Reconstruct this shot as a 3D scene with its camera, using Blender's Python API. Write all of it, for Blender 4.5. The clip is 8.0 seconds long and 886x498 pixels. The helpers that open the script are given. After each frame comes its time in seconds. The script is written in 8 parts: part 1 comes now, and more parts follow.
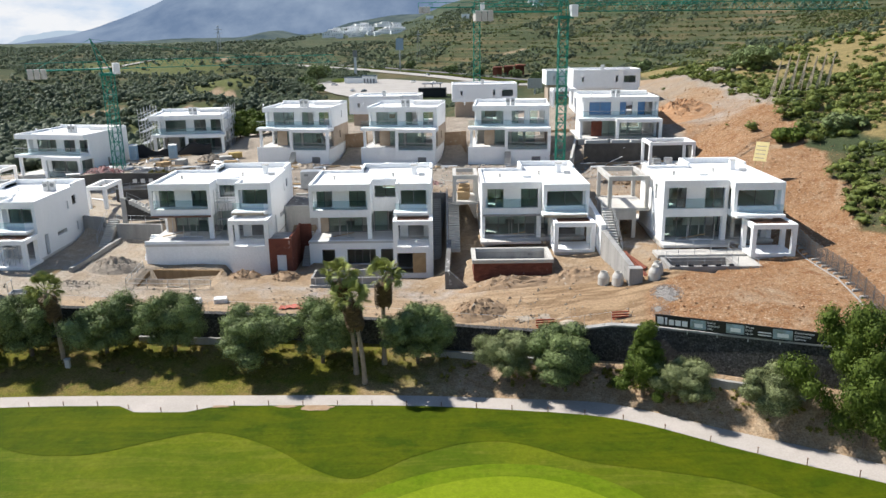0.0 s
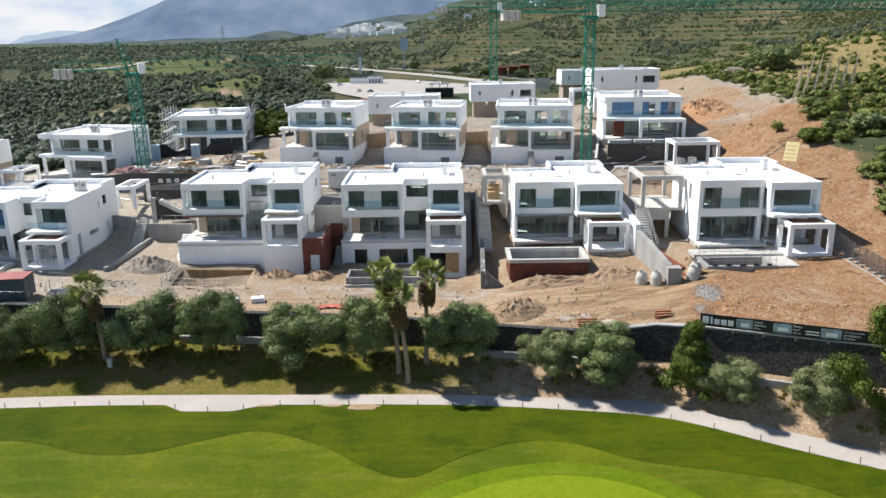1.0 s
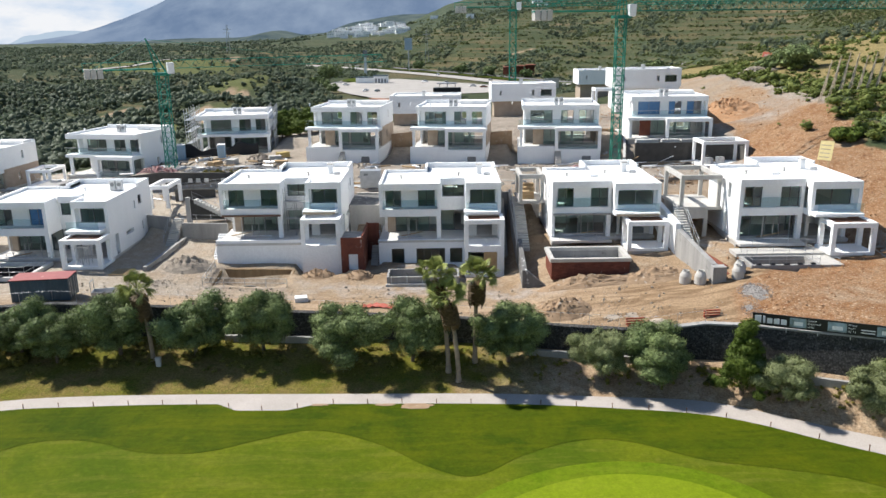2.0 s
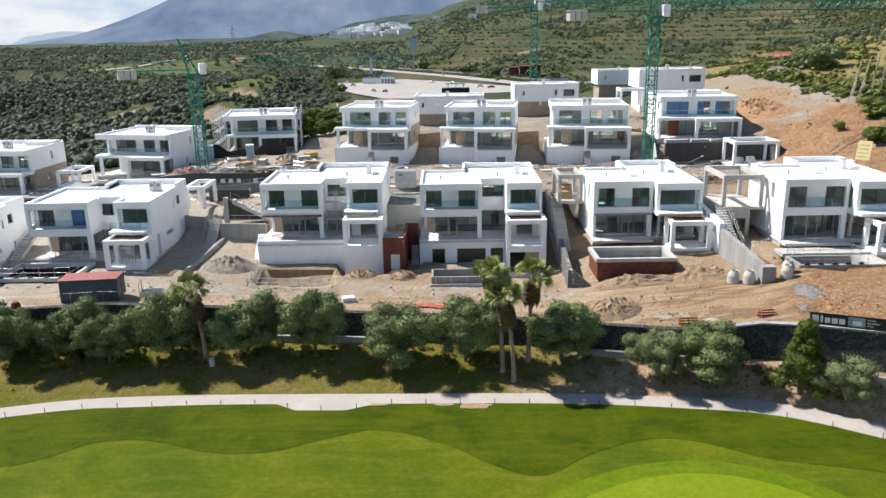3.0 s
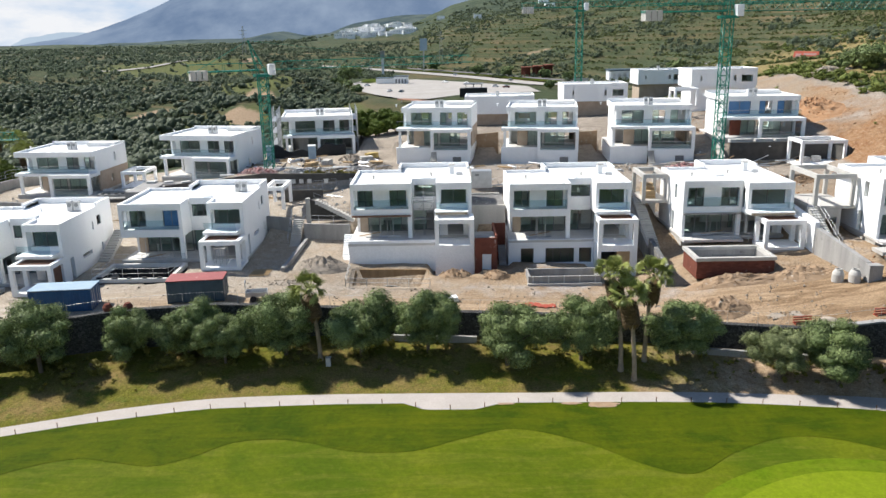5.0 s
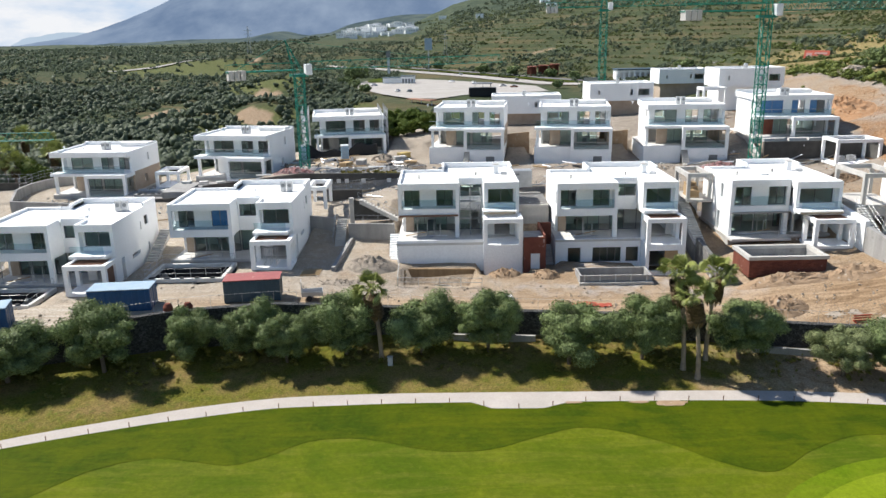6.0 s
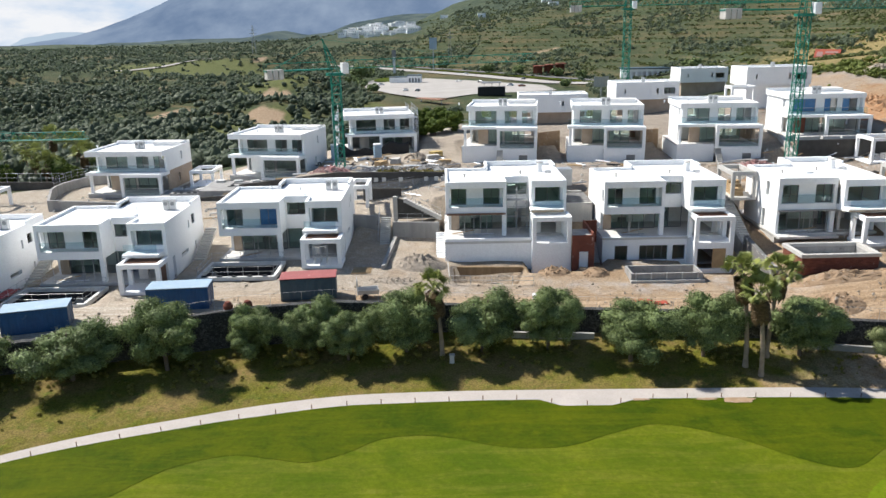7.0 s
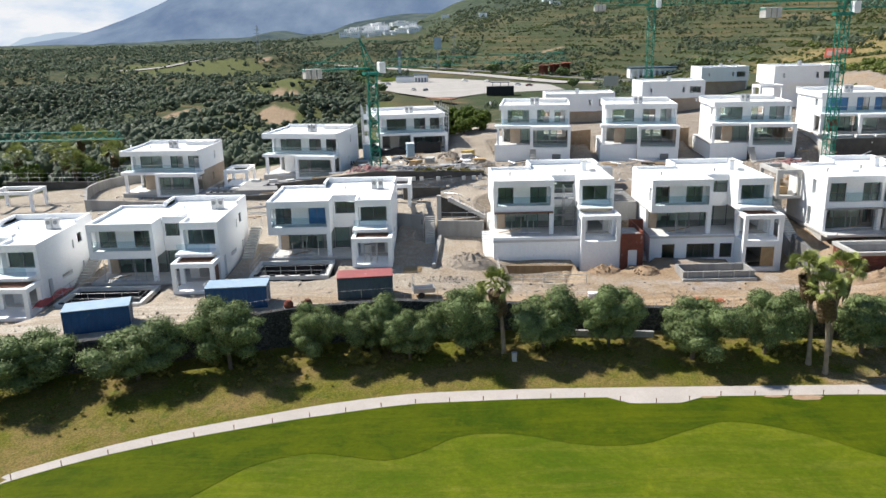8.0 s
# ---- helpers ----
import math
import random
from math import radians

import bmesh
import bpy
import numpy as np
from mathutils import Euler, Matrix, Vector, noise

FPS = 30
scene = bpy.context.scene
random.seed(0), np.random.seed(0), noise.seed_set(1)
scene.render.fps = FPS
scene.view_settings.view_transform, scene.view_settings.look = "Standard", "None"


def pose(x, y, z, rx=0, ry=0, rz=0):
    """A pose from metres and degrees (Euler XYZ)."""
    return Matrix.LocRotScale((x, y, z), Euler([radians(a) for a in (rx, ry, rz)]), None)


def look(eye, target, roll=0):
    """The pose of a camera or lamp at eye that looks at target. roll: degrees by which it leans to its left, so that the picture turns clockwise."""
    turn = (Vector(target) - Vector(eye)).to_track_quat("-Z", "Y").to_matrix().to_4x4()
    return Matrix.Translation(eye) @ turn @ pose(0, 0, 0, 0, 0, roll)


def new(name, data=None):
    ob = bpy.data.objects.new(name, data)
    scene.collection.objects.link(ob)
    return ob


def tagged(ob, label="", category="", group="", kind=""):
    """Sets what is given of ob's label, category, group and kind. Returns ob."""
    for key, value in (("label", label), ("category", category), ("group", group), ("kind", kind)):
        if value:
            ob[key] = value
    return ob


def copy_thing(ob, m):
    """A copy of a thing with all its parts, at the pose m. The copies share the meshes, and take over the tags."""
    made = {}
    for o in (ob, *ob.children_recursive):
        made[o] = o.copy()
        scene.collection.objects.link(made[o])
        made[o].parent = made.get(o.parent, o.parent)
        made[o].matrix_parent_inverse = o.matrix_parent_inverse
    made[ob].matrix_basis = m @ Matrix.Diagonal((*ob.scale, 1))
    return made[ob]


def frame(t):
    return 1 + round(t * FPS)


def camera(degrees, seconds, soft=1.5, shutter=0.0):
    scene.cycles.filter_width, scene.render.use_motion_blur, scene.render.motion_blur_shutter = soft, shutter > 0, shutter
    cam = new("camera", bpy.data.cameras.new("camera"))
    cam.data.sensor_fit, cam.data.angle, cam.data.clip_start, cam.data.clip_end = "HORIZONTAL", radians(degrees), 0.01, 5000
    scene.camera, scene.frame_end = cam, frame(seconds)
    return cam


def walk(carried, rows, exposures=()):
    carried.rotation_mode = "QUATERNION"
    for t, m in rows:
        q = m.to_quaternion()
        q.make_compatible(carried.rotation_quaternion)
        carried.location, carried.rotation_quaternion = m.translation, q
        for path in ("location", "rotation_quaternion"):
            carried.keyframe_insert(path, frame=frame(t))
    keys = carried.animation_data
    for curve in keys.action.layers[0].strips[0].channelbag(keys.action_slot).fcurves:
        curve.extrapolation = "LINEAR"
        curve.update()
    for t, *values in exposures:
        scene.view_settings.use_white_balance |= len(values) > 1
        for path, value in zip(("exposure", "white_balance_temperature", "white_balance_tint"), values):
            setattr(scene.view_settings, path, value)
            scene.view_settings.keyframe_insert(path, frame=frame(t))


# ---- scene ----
cam = camera(60.0, 8.0)
METRES, EYE, TILT, LEAN, TURN = 37.5, 27.0, -15.7, 0.8, 0.0
ROWS = [
    (0.0, 0.0, 0.0, 0.0, 0.0, 0.0, -0.0),
    (0.5, -0.0435, -0.0009, -0.0007, 0.02, 0.01, -0.01),
    (1.0, -0.0918, -0.0023, -0.0014, 0.02, 0.01, -0.01),
    (1.5, -0.1438, -0.0035, -0.002, 0.02, -0.01, 0.01),
    (3.0, -0.3165, -0.0077, -0.0027, 0.03, 0.01, 0.09),
    (3.5, -0.378, -0.0092, -0.003, 0.04, 0.03, 0.12),
    (4.0, -0.4421, -0.0112, -0.0029, 0.04, 0.02, 0.15),
    (4.5, -0.5079, -0.0127, -0.003, 0.01, 0.02, 0.19),
    (6.0, -0.7156, -0.0192, -0.0027, -0.08, -0.01, 0.33),
    (6.5, -0.7856, -0.0209, -0.0037, -0.14, -0.03, 0.36),
    (7.0, -0.8563, -0.0229, -0.0054, -0.16, -0.05, 0.4),
    (7.5, -0.9275, -0.024, -0.0064, -0.22, -0.07, 0.45),
    (8.0, -0.9996, -0.0248, -0.0073, -0.27, -0.07, 0.49),
]
walk(cam, [(t, pose(0, 0, EYE, TILT, LEAN, TURN) @ pose(METRES * x, METRES * y, METRES * z, 90 + pitch, roll, yaw)) for t, x, y, z, yaw, pitch, roll in ROWS])
scene.view_settings.exposure = 0.68

# ---- daylight ----
SUN_WAY = Vector((5.75, -2.95, -7.35)).normalized()
sky_world = bpy.data.worlds.new("daylight")
scene.world = sky_world
sky_world.use_nodes = True
wn = sky_world.node_tree.nodes
sky = wn.new("ShaderNodeTexSky")
sky.sky_type = "NISHITA"
sky.sun_disc = False
sky.sun_elevation = math.asin(-SUN_WAY.z)
sky.sun_rotation = math.atan2(-SUN_WAY.x, -SUN_WAY.y)
sky.air_density, sky.dust_density, sky.ozone_density = 1.0, 0.1, 2.0
wn["Background"].inputs["Strength"].default_value = 0.078
sky_world.node_tree.links.new(sky.outputs[0], wn["Background"].inputs["Color"])
sun_data = bpy.data.lights.new("sun", "SUN")
sun_data.energy, sun_data.angle, sun_data.color = 4.7, radians(0.55), (1.0, 0.965, 0.91)
sun = new("sun", sun_data)
sun.matrix_world = look((0, 0, 120), Vector((0, 0, 120)) + SUN_WAY)

# ---- materials ----
def surface(name, tone, other, size=1.0, rough=0.85, bump=0.15, fine=12.0, metal=0.0, spots=None, spot_size=0.3, spot_cut=0.62, vary=0.0, streak=False):
    """A surface of two tones in soft patches with fine grain; spots: a third tone in worn flecks; vary: tone changes from piece to piece."""
    m = bpy.data.materials.new(name)
    m.use_nodes = True
    nt = m.node_tree
    n, l = nt.nodes, nt.links
    b = n["Principled BSDF"]
    geo = n.new("ShaderNodeNewGeometry")
    vec = geo.outputs["Position"]
    if streak:
        mp = n.new("ShaderNodeMapping")
        mp.inputs["Scale"].default_value = (1.0, 1.0, 0.18)
        l.new(vec, mp.inputs["Vector"])
        vec = mp.outputs[0]
    big = n.new("ShaderNodeTexNoise")
    big.inputs["Scale"].default_value = 1.0 / size
    big.inputs["Detail"].default_value = 6
    big.inputs["Roughness"].default_value = 0.62
    l.new(vec, big.inputs["Vector"])
    ramp = n.new("ShaderNodeMapRange")
    ramp.inputs["From Min"].default_value, ramp.inputs["From Max"].default_value = 0.34, 0.66
    l.new(big.outputs["Fac"], ramp.inputs["Value"])
    mix = n.new("ShaderNodeMix")
    mix.data_type = "RGBA"
    mix.inputs["A"].default_value, mix.inputs["B"].default_value = (*tone, 1), (*other, 1)
    l.new(ramp.outputs[0], mix.inputs["Factor"])
    col = mix.outputs["Result"]
    grain = n.new("ShaderNodeTexNoise")
    grain.inputs["Scale"].default_value = fine
    grain.inputs["Detail"].default_value = 4
    l.new(geo.outputs["Position"], grain.inputs["Vector"])
    if spots:
        sp = n.new("ShaderNodeTexNoise")
        sp.inputs["Scale"].default_value = 1.0 / spot_size
        sp.inputs["Detail"].default_value = 5
        l.new(geo.outputs["Position"], sp.inputs["Vector"])
        cut = n.new("ShaderNodeMapRange")
        cut.inputs["From Min"].default_value, cut.inputs["From Max"].default_value = spot_cut, spot_cut + 0.08
        l.new(sp.outputs["Fac"], cut.inputs["Value"])
        ms = n.new("ShaderNodeMix")
        ms.data_type = "RGBA"
        ms.inputs["B"].default_value = (*spots, 1)
        l.new(cut.outputs[0], ms.inputs["Factor"])
        l.new(col, ms.inputs["A"])
        col = ms.outputs["Result"]
    hs = n.new("ShaderNodeHueSaturation")
    amount = n.new("ShaderNodeMapRange")
    amount.inputs["To Min"].default_value, amount.inputs["To Max"].default_value = 0.82, 1.18
    l.new(grain.outputs["Fac"], amount.inputs["Value"])
    l.new(col, hs.inputs["Color"])
    val = amount.outputs[0]
    if vary:
        oi = n.new("ShaderNodeObjectInfo")
        vr = n.new("ShaderNodeMapRange")
        vr.inputs["To Min"].default_value, vr.inputs["To Max"].default_value = 1 - vary, 1 + vary
        l.new(oi.outputs["Random"], vr.inputs["Value"])
        mul = n.new("ShaderNodeMath")
        mul.operation = "MULTIPLY"
        l.new(val, mul.inputs[0])
        l.new(vr.outputs[0], mul.inputs[1])
        val = mul.outputs[0]
    l.new(val, hs.inputs["Value"])
    l.new(hs.outputs[0], b.inputs["Base Color"])
    b.inputs["Roughness"].default_value, b.inputs["Metallic"].default_value = rough, metal
    b.inputs["Specular IOR Level"].default_value = 0.12 if rough > 0.75 else 0.4
    if bump:
        bp = n.new("ShaderNodeBump")
        bp.inputs["Strength"].default_value, bp.inputs["Distance"].default_value = bump, 0.05
        l.new(grain.outputs["Fac"], bp.inputs["Height"])
        l.new(bp.outputs[0], b.inputs["Normal"])
    return m


def glazing(name, tint, gloss=0.9):
    m = bpy.data.materials.new(name)
    m.use_nodes = True
    nt = m.node_tree
    n, l = nt.nodes, nt.links
    n.remove(n["Principled BSDF"])
    clear = n.new("ShaderNodeBsdfTransparent")
    clear.inputs["Color"].default_value = (*tint, 1)
    shine = n.new("ShaderNodeBsdfGlossy")
    shine.inputs["Roughness"].default_value = 0.03
    shine.inputs["Color"].default_value = (gloss, gloss, gloss, 1)
    fr = n.new("ShaderNodeFresnel")
    fr.inputs["IOR"].default_value = 1.38
    mx = n.new("ShaderNodeMixShader")
    l.new(fr.outputs[0], mx.inputs["Fac"])
    l.new(clear.outputs[0], mx.inputs[1])
    l.new(shine.outputs[0], mx.inputs[2])
    l.new(mx.outputs[0], n["Material Output"].inputs["Surface"])
    return m


def leafy(name, dark, light, rough=0.55, through_light=0.25):
    m = bpy.data.materials.new(name)
    m.use_nodes = True
    nt = m.node_tree
    n, l = nt.nodes, nt.links
    b = n["Principled BSDF"]
    geo = n.new("ShaderNodeNewGeometry")
    ramp = n.new("ShaderNodeMix")
    ramp.data_type = "RGBA"
    ramp.inputs["A"].default_value, ramp.inputs["B"].default_value = (*dark, 1), (*light, 1)
    nz = n.new("ShaderNodeTexNoise")
    nz.inputs["Scale"].default_value = 0.35
    nz.inputs["Detail"].default_value = 3
    l.new(geo.outputs["Position"], nz.inputs["Vector"])
    add = n.new("ShaderNodeMath")
    add.operation = "MULTIPLY_ADD"
    add.inputs[1].default_value, add.inputs[2].default_value = 0.6, -0.12
    l.new(geo.outputs["Random Per Island"], add.inputs[0])
    plus = n.new("ShaderNodeMath")
    plus.operation = "MULTIPLY_ADD"
    plus.inputs[1].default_value = 0.8
    l.new(nz.outputs["Fac"], plus.inputs[0])
    l.new(add.outputs[0], plus.inputs[2])
    l.new(plus.outputs[0], ramp.inputs["Factor"])
    l.new(ramp.outputs["Result"], b.inputs["Base Color"])
    b.inputs["Roughness"].default_value = rough
    b.inputs["Specular IOR Level"].default_value = 0.12
    if through_light:
        tr = n.new("ShaderNodeBsdfTranslucent")
        l.new(ramp.outputs["Result"], tr.inputs["Color"])
        mx = n.new("ShaderNodeMixShader")
        mx.inputs["Fac"].default_value = through_light
        l.new(b.outputs[0], mx.inputs[1])
        l.new(tr.outputs[0], mx.inputs[2])
        l.new(mx.outputs[0], n["Material Output"].inputs["Surface"])
    return m


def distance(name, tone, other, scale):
    """A plain backdrop that glows: haze and ridge shading are painted as two soft tones."""
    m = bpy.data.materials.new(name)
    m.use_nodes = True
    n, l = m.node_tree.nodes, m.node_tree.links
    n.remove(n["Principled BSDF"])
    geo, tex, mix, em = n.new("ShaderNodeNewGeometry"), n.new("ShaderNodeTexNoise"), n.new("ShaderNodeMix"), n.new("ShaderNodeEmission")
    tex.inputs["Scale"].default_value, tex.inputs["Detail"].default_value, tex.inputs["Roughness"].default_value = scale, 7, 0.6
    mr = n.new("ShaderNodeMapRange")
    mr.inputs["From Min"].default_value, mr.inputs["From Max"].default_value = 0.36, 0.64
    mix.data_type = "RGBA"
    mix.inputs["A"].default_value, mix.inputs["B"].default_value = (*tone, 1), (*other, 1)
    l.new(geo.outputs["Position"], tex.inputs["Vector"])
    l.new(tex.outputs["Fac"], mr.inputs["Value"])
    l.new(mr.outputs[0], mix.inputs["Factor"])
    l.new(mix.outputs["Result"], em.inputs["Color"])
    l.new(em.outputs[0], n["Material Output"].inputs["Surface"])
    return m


def stone_cage(name, dark, light, scale):
    """Loose stones in a wire cage: each stone its own grey, with dark gaps and raised faces."""
    m = bpy.data.materials.new(name)
    m.use_nodes = True
    n, l = m.node_tree.nodes, m.node_tree.links
    b = n["Principled BSDF"]
    geo = n.new("ShaderNodeNewGeometry")
    cell, gap = n.new("ShaderNodeTexVoronoi"), n.new("ShaderNodeTexVoronoi")
    gap.feature = "DISTANCE_TO_EDGE"
    for t in (cell, gap):
        t.inputs["Scale"].default_value = scale
        l.new(geo.outputs["Position"], t.inputs["Vector"])
    sep, mix, mr, mul = n.new("ShaderNodeSeparateColor"), n.new("ShaderNodeMix"), n.new("ShaderNodeMapRange"), n.new("ShaderNodeMix")
    l.new(cell.outputs["Color"], sep.inputs[0])
    big = n.new("ShaderNodeTexNoise")
    big.inputs["Scale"].default_value, big.inputs["Detail"].default_value = 0.6, 4
    l.new(geo.outputs["Position"], big.inputs["Vector"])
    fac = n.new("ShaderNodeMath")
    fac.operation = "MULTIPLY"
    l.new(sep.outputs[0], fac.inputs[0])
    l.new(big.outputs["Fac"], fac.inputs[1])
    mix.data_type = mul.data_type = "RGBA"
    mix.inputs["A"].default_value, mix.inputs["B"].default_value = (*dark, 1), (*light, 1)
    l.new(fac.outputs[0], mix.inputs["Factor"])
    mr.inputs["From Min"].default_value, mr.inputs["From Max"].default_value = 0.02, 0.10
    l.new(gap.outputs["Distance"], mr.inputs["Value"])
    mul.inputs["A"].default_value = (0.02, 0.019, 0.018, 1)
    l.new(mr.outputs[0], mul.inputs["Factor"])
    l.new(mix.outputs["Result"], mul.inputs["B"])
    l.new(mul.outputs["Result"], b.inputs["Base Color"])
    b.inputs["Roughness"].default_value = 0.9
    bp = n.new("ShaderNodeBump")
    bp.inputs["Strength"].default_value, bp.inputs["Distance"].default_value = 1.0, 0.06
    l.new(mr.outputs[0], bp.inputs["Height"])
    l.new(bp.outputs[0], b.inputs["Normal"])
    return m


WHITE = surface("white_plaster", (0.90, 0.90, 0.89), (0.86, 0.86, 0.85), 2.5, 0.85, 0.05, 9, streak=True)
ROOFING = surface("white_roofing", (0.82, 0.81, 0.79), (0.74, 0.73, 0.71), 2.0, 0.8, 0.08, 8, spots=(0.58, 0.55, 0.5), spot_size=1.6, spot_cut=0.66)
INSIDE = surface("bare_plaster", (0.76, 0.75, 0.72), (0.66, 0.64, 0.61), 1.5, 0.9, 0.1, 8)
CONCRETE = surface("grey_concrete", (0.36, 0.35, 0.33), (0.26, 0.25, 0.24), 1.2, 0.9, 0.2, 10, spots=(0.2, 0.19, 0.18), spot_size=0.8, spot_cut=0.64, streak=True)
PALE_CONCRETE = surface("pale_concrete", (0.52, 0.50, 0.46), (0.42, 0.40, 0.37), 1.2, 0.9, 0.2, 10, streak=True)
DARK_WALL = surface("dark_block_wall", (0.10, 0.095, 0.085), (0.07, 0.065, 0.06), 1.0, 0.9, 0.3, 8)
BRICKRED = surface("red_brick", (0.21, 0.075, 0.05), (0.15, 0.055, 0.04), 0.8, 0.9, 0.3, 12, spots=(0.42, 0.32, 0.27), spot_size=0.5, spot_cut=0.66, vary=0.2)
BEIGE = surface("beige_cladding", (0.46, 0.37, 0.29), (0.38, 0.30, 0.23), 1.2, 0.85, 0.1, 10)
TERRACE = surface("terrace_screed", (0.62, 0.60, 0.57), (0.52, 0.50, 0.47), 1.5, 0.9, 0.15, 9)
GLASS = glazing("window_glass", (0.78, 0.89, 0.87))
BLUEGLASS = surface("blue_filmed_glass", (0.07, 0.19, 0.40), (0.10, 0.24, 0.46), 1.2, 0.18, 0.0, 3)
RAILGLASS = glazing("balustrade_glass", (0.86, 0.93, 0.94), 0.7)
ALU = surface("dark_aluminium", (0.22, 0.23, 0.24), (0.18, 0.19, 0.20), 1.0, 0.45, 0.0, 10, metal=0.6)
STEEL = surface("galvanised_steel", (0.52, 0.53, 0.54), (0.42, 0.43, 0.44), 0.6, 0.45, 0.05, 14, metal=0.7)
TIMBER = surface("raw_timber", (0.45, 0.32, 0.18), (0.36, 0.25, 0.14), 0.5, 0.8, 0.1, 18)
WEATHERED = surface("weathered_timber", (0.44, 0.38, 0.29), (0.30, 0.24, 0.17), 0.5, 0.85, 0.1, 14)
SLATWOOD = surface("brown_slats", (0.20, 0.10, 0.06), (0.14, 0.07, 0.045), 0.5, 0.7, 0.1, 18)
GREENSTEEL = surface("green_painted_steel", (0.0, 0.20, 0.13), (0.0, 0.14, 0.10), 1.0, 0.5, 0.05, 10)
BLACKNET = surface("black_sheeting", (0.012, 0.012, 0.014), (0.02, 0.02, 0.022), 0.5, 0.6, 0.3, 8)
GABION = stone_cage("gabion_stone", (0.030, 0.029, 0.028), (0.20, 0.195, 0.185), 6.5)
STONE = surface("rubble_stone", (0.42, 0.36, 0.29), (0.31, 0.26, 0.205), 0.4, 0.9, 0.5, 9, vary=0.2)
EARTH = surface("loose_earth", (0.34, 0.24, 0.155), (0.27, 0.185, 0.115), 0.8, 0.95, 0.6, 5, spots=(0.42, 0.37, 0.31), spot_size=0.35, spot_cut=0.63)
CUTEARTH = surface("cut_earth", (0.27, 0.19, 0.11), (0.20, 0.135, 0.075), 0.7, 0.95, 0.7, 5, streak=True)
REDNET = surface("red_netting", (0.42, 0.06, 0.06), (0.34, 0.05, 0.05), 0.5, 0.7, 0.2, 12)
RIM = surface("pool_rim", (0.66, 0.65, 0.62), (0.56, 0.55, 0.52), 1.0, 0.85, 0.1, 9)
RAGGED = surface("splashed_concrete", (0.20, 0.195, 0.185), (0.12, 0.115, 0.11), 0.9, 0.9, 0.6, 5, spots=(0.5, 0.49, 0.47), spot_size=0.5, spot_cut=0.6, streak=True)
TERRACOTTA = surface("terracotta_tiles", (0.34, 0.20, 0.14), (0.28, 0.15, 0.10), 1.5, 0.9, 0.2, 4)
GRAVEL = surface("grey_gravel", (0.30, 0.28, 0.26), (0.22, 0.205, 0.19), 0.3, 0.95, 0.5, 14)
REDCLOD = surface("red_clods", (0.33, 0.175, 0.085), (0.38, 0.245, 0.15), 0.5, 0.95, 0.5, 8)
PATHMAT = surface("pale_path_concrete", (0.43, 0.385, 0.35), (0.37, 0.335, 0.30), 3.0, 0.9, 0.15, 8, spots=(0.36, 0.33, 0.29), spot_size=0.9, spot_cut=0.68)
BARK = surface("palm_bark", (0.34, 0.27, 0.2), (0.24, 0.19, 0.14), 0.4, 0.9, 0.6, 10)
TRUNK = surface("grey_bark", (0.17, 0.13, 0.10), (0.10, 0.08, 0.06), 0.3, 0.9, 0.7, 14)
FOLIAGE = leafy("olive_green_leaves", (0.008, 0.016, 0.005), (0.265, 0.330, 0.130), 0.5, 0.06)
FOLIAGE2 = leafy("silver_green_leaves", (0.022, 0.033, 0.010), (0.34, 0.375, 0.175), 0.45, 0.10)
PINE = leafy("pine_needles", (0.014, 0.032, 0.005), (0.15, 0.20, 0.036), 0.6, 0.12)
PALMLEAF = leafy("palm_leaves", (0.030, 0.044, 0.008), (0.36, 0.39, 0.115), 0.4, 0.15)
DRYLEAF = leafy("dry_palm_skirt", (0.045, 0.028, 0.014), (0.15, 0.10, 0.05), through_light=0.0)
SCRUB = leafy("hill_scrub", (0.060, 0.082, 0.052), (0.165, 0.192, 0.122), through_light=0.35)
# far leaves are made paler and greyer: aerial haze put into their colour
FARSCRUB = leafy("hazed_far_scrub", (0.085, 0.112, 0.074), (0.160, 0.190, 0.118), through_light=0.4)
HILLBUSH = leafy("olive_hill_bushes", (0.070, 0.092, 0.036), (0.175, 0.195, 0.075), through_light=0.3)
SCRUBLIGHT = leafy("light_scrub", (0.040, 0.066, 0.014), (0.215, 0.245, 0.065), through_light=0.2)
WEEDS = leafy("yellow_weeds", (0.10, 0.10, 0.02), (0.28, 0.24, 0.06))
BLUEBOX = surface("blue_painted_sheet", (0.012, 0.078, 0.20), (0.010, 0.060, 0.155), 0.9, 0.5, 0.05, 8, spots=(0.10, 0.14, 0.2), spot_size=0.7, spot_cut=0.68)
PALEBLUE = surface("pale_blue_plastic", (0.34, 0.47, 0.58), (0.28, 0.41, 0.53), 0.9, 0.5, 0.03, 8)
BLUETOP = surface("pale_blue_roof", (0.34, 0.43, 0.50), (0.27, 0.37, 0.46), 0.9, 0.5, 0.05, 8)
REDTOP = surface("faded_red_roof", (0.34, 0.10, 0.09), (0.26, 0.08, 0.075), 0.7, 0.6, 0.05, 8, spots=(0.4, 0.25, 0.22), spot_size=0.5, spot_cut=0.62)
SLATEBOX = surface("slate_blue_sheet", (0.045, 0.085, 0.11), (0.035, 0.065, 0.085), 0.9, 0.5, 0.05, 8)
ORANGE = surface("orange_plastic", (0.44, 0.085, 0.045), (0.30, 0.06, 0.035), 0.4, 0.6, 0.1, 10)
PINKMESH = surface("pink_bagging", (0.38, 0.16, 0.15), (0.30, 0.26, 0.24), 0.4, 0.8, 0.2, 10)
BLACKSIGN = surface("black_banner", (0.012, 0.012, 0.013), (0.016, 0.016, 0.017), 1.0, 0.5, 0.0, 8)
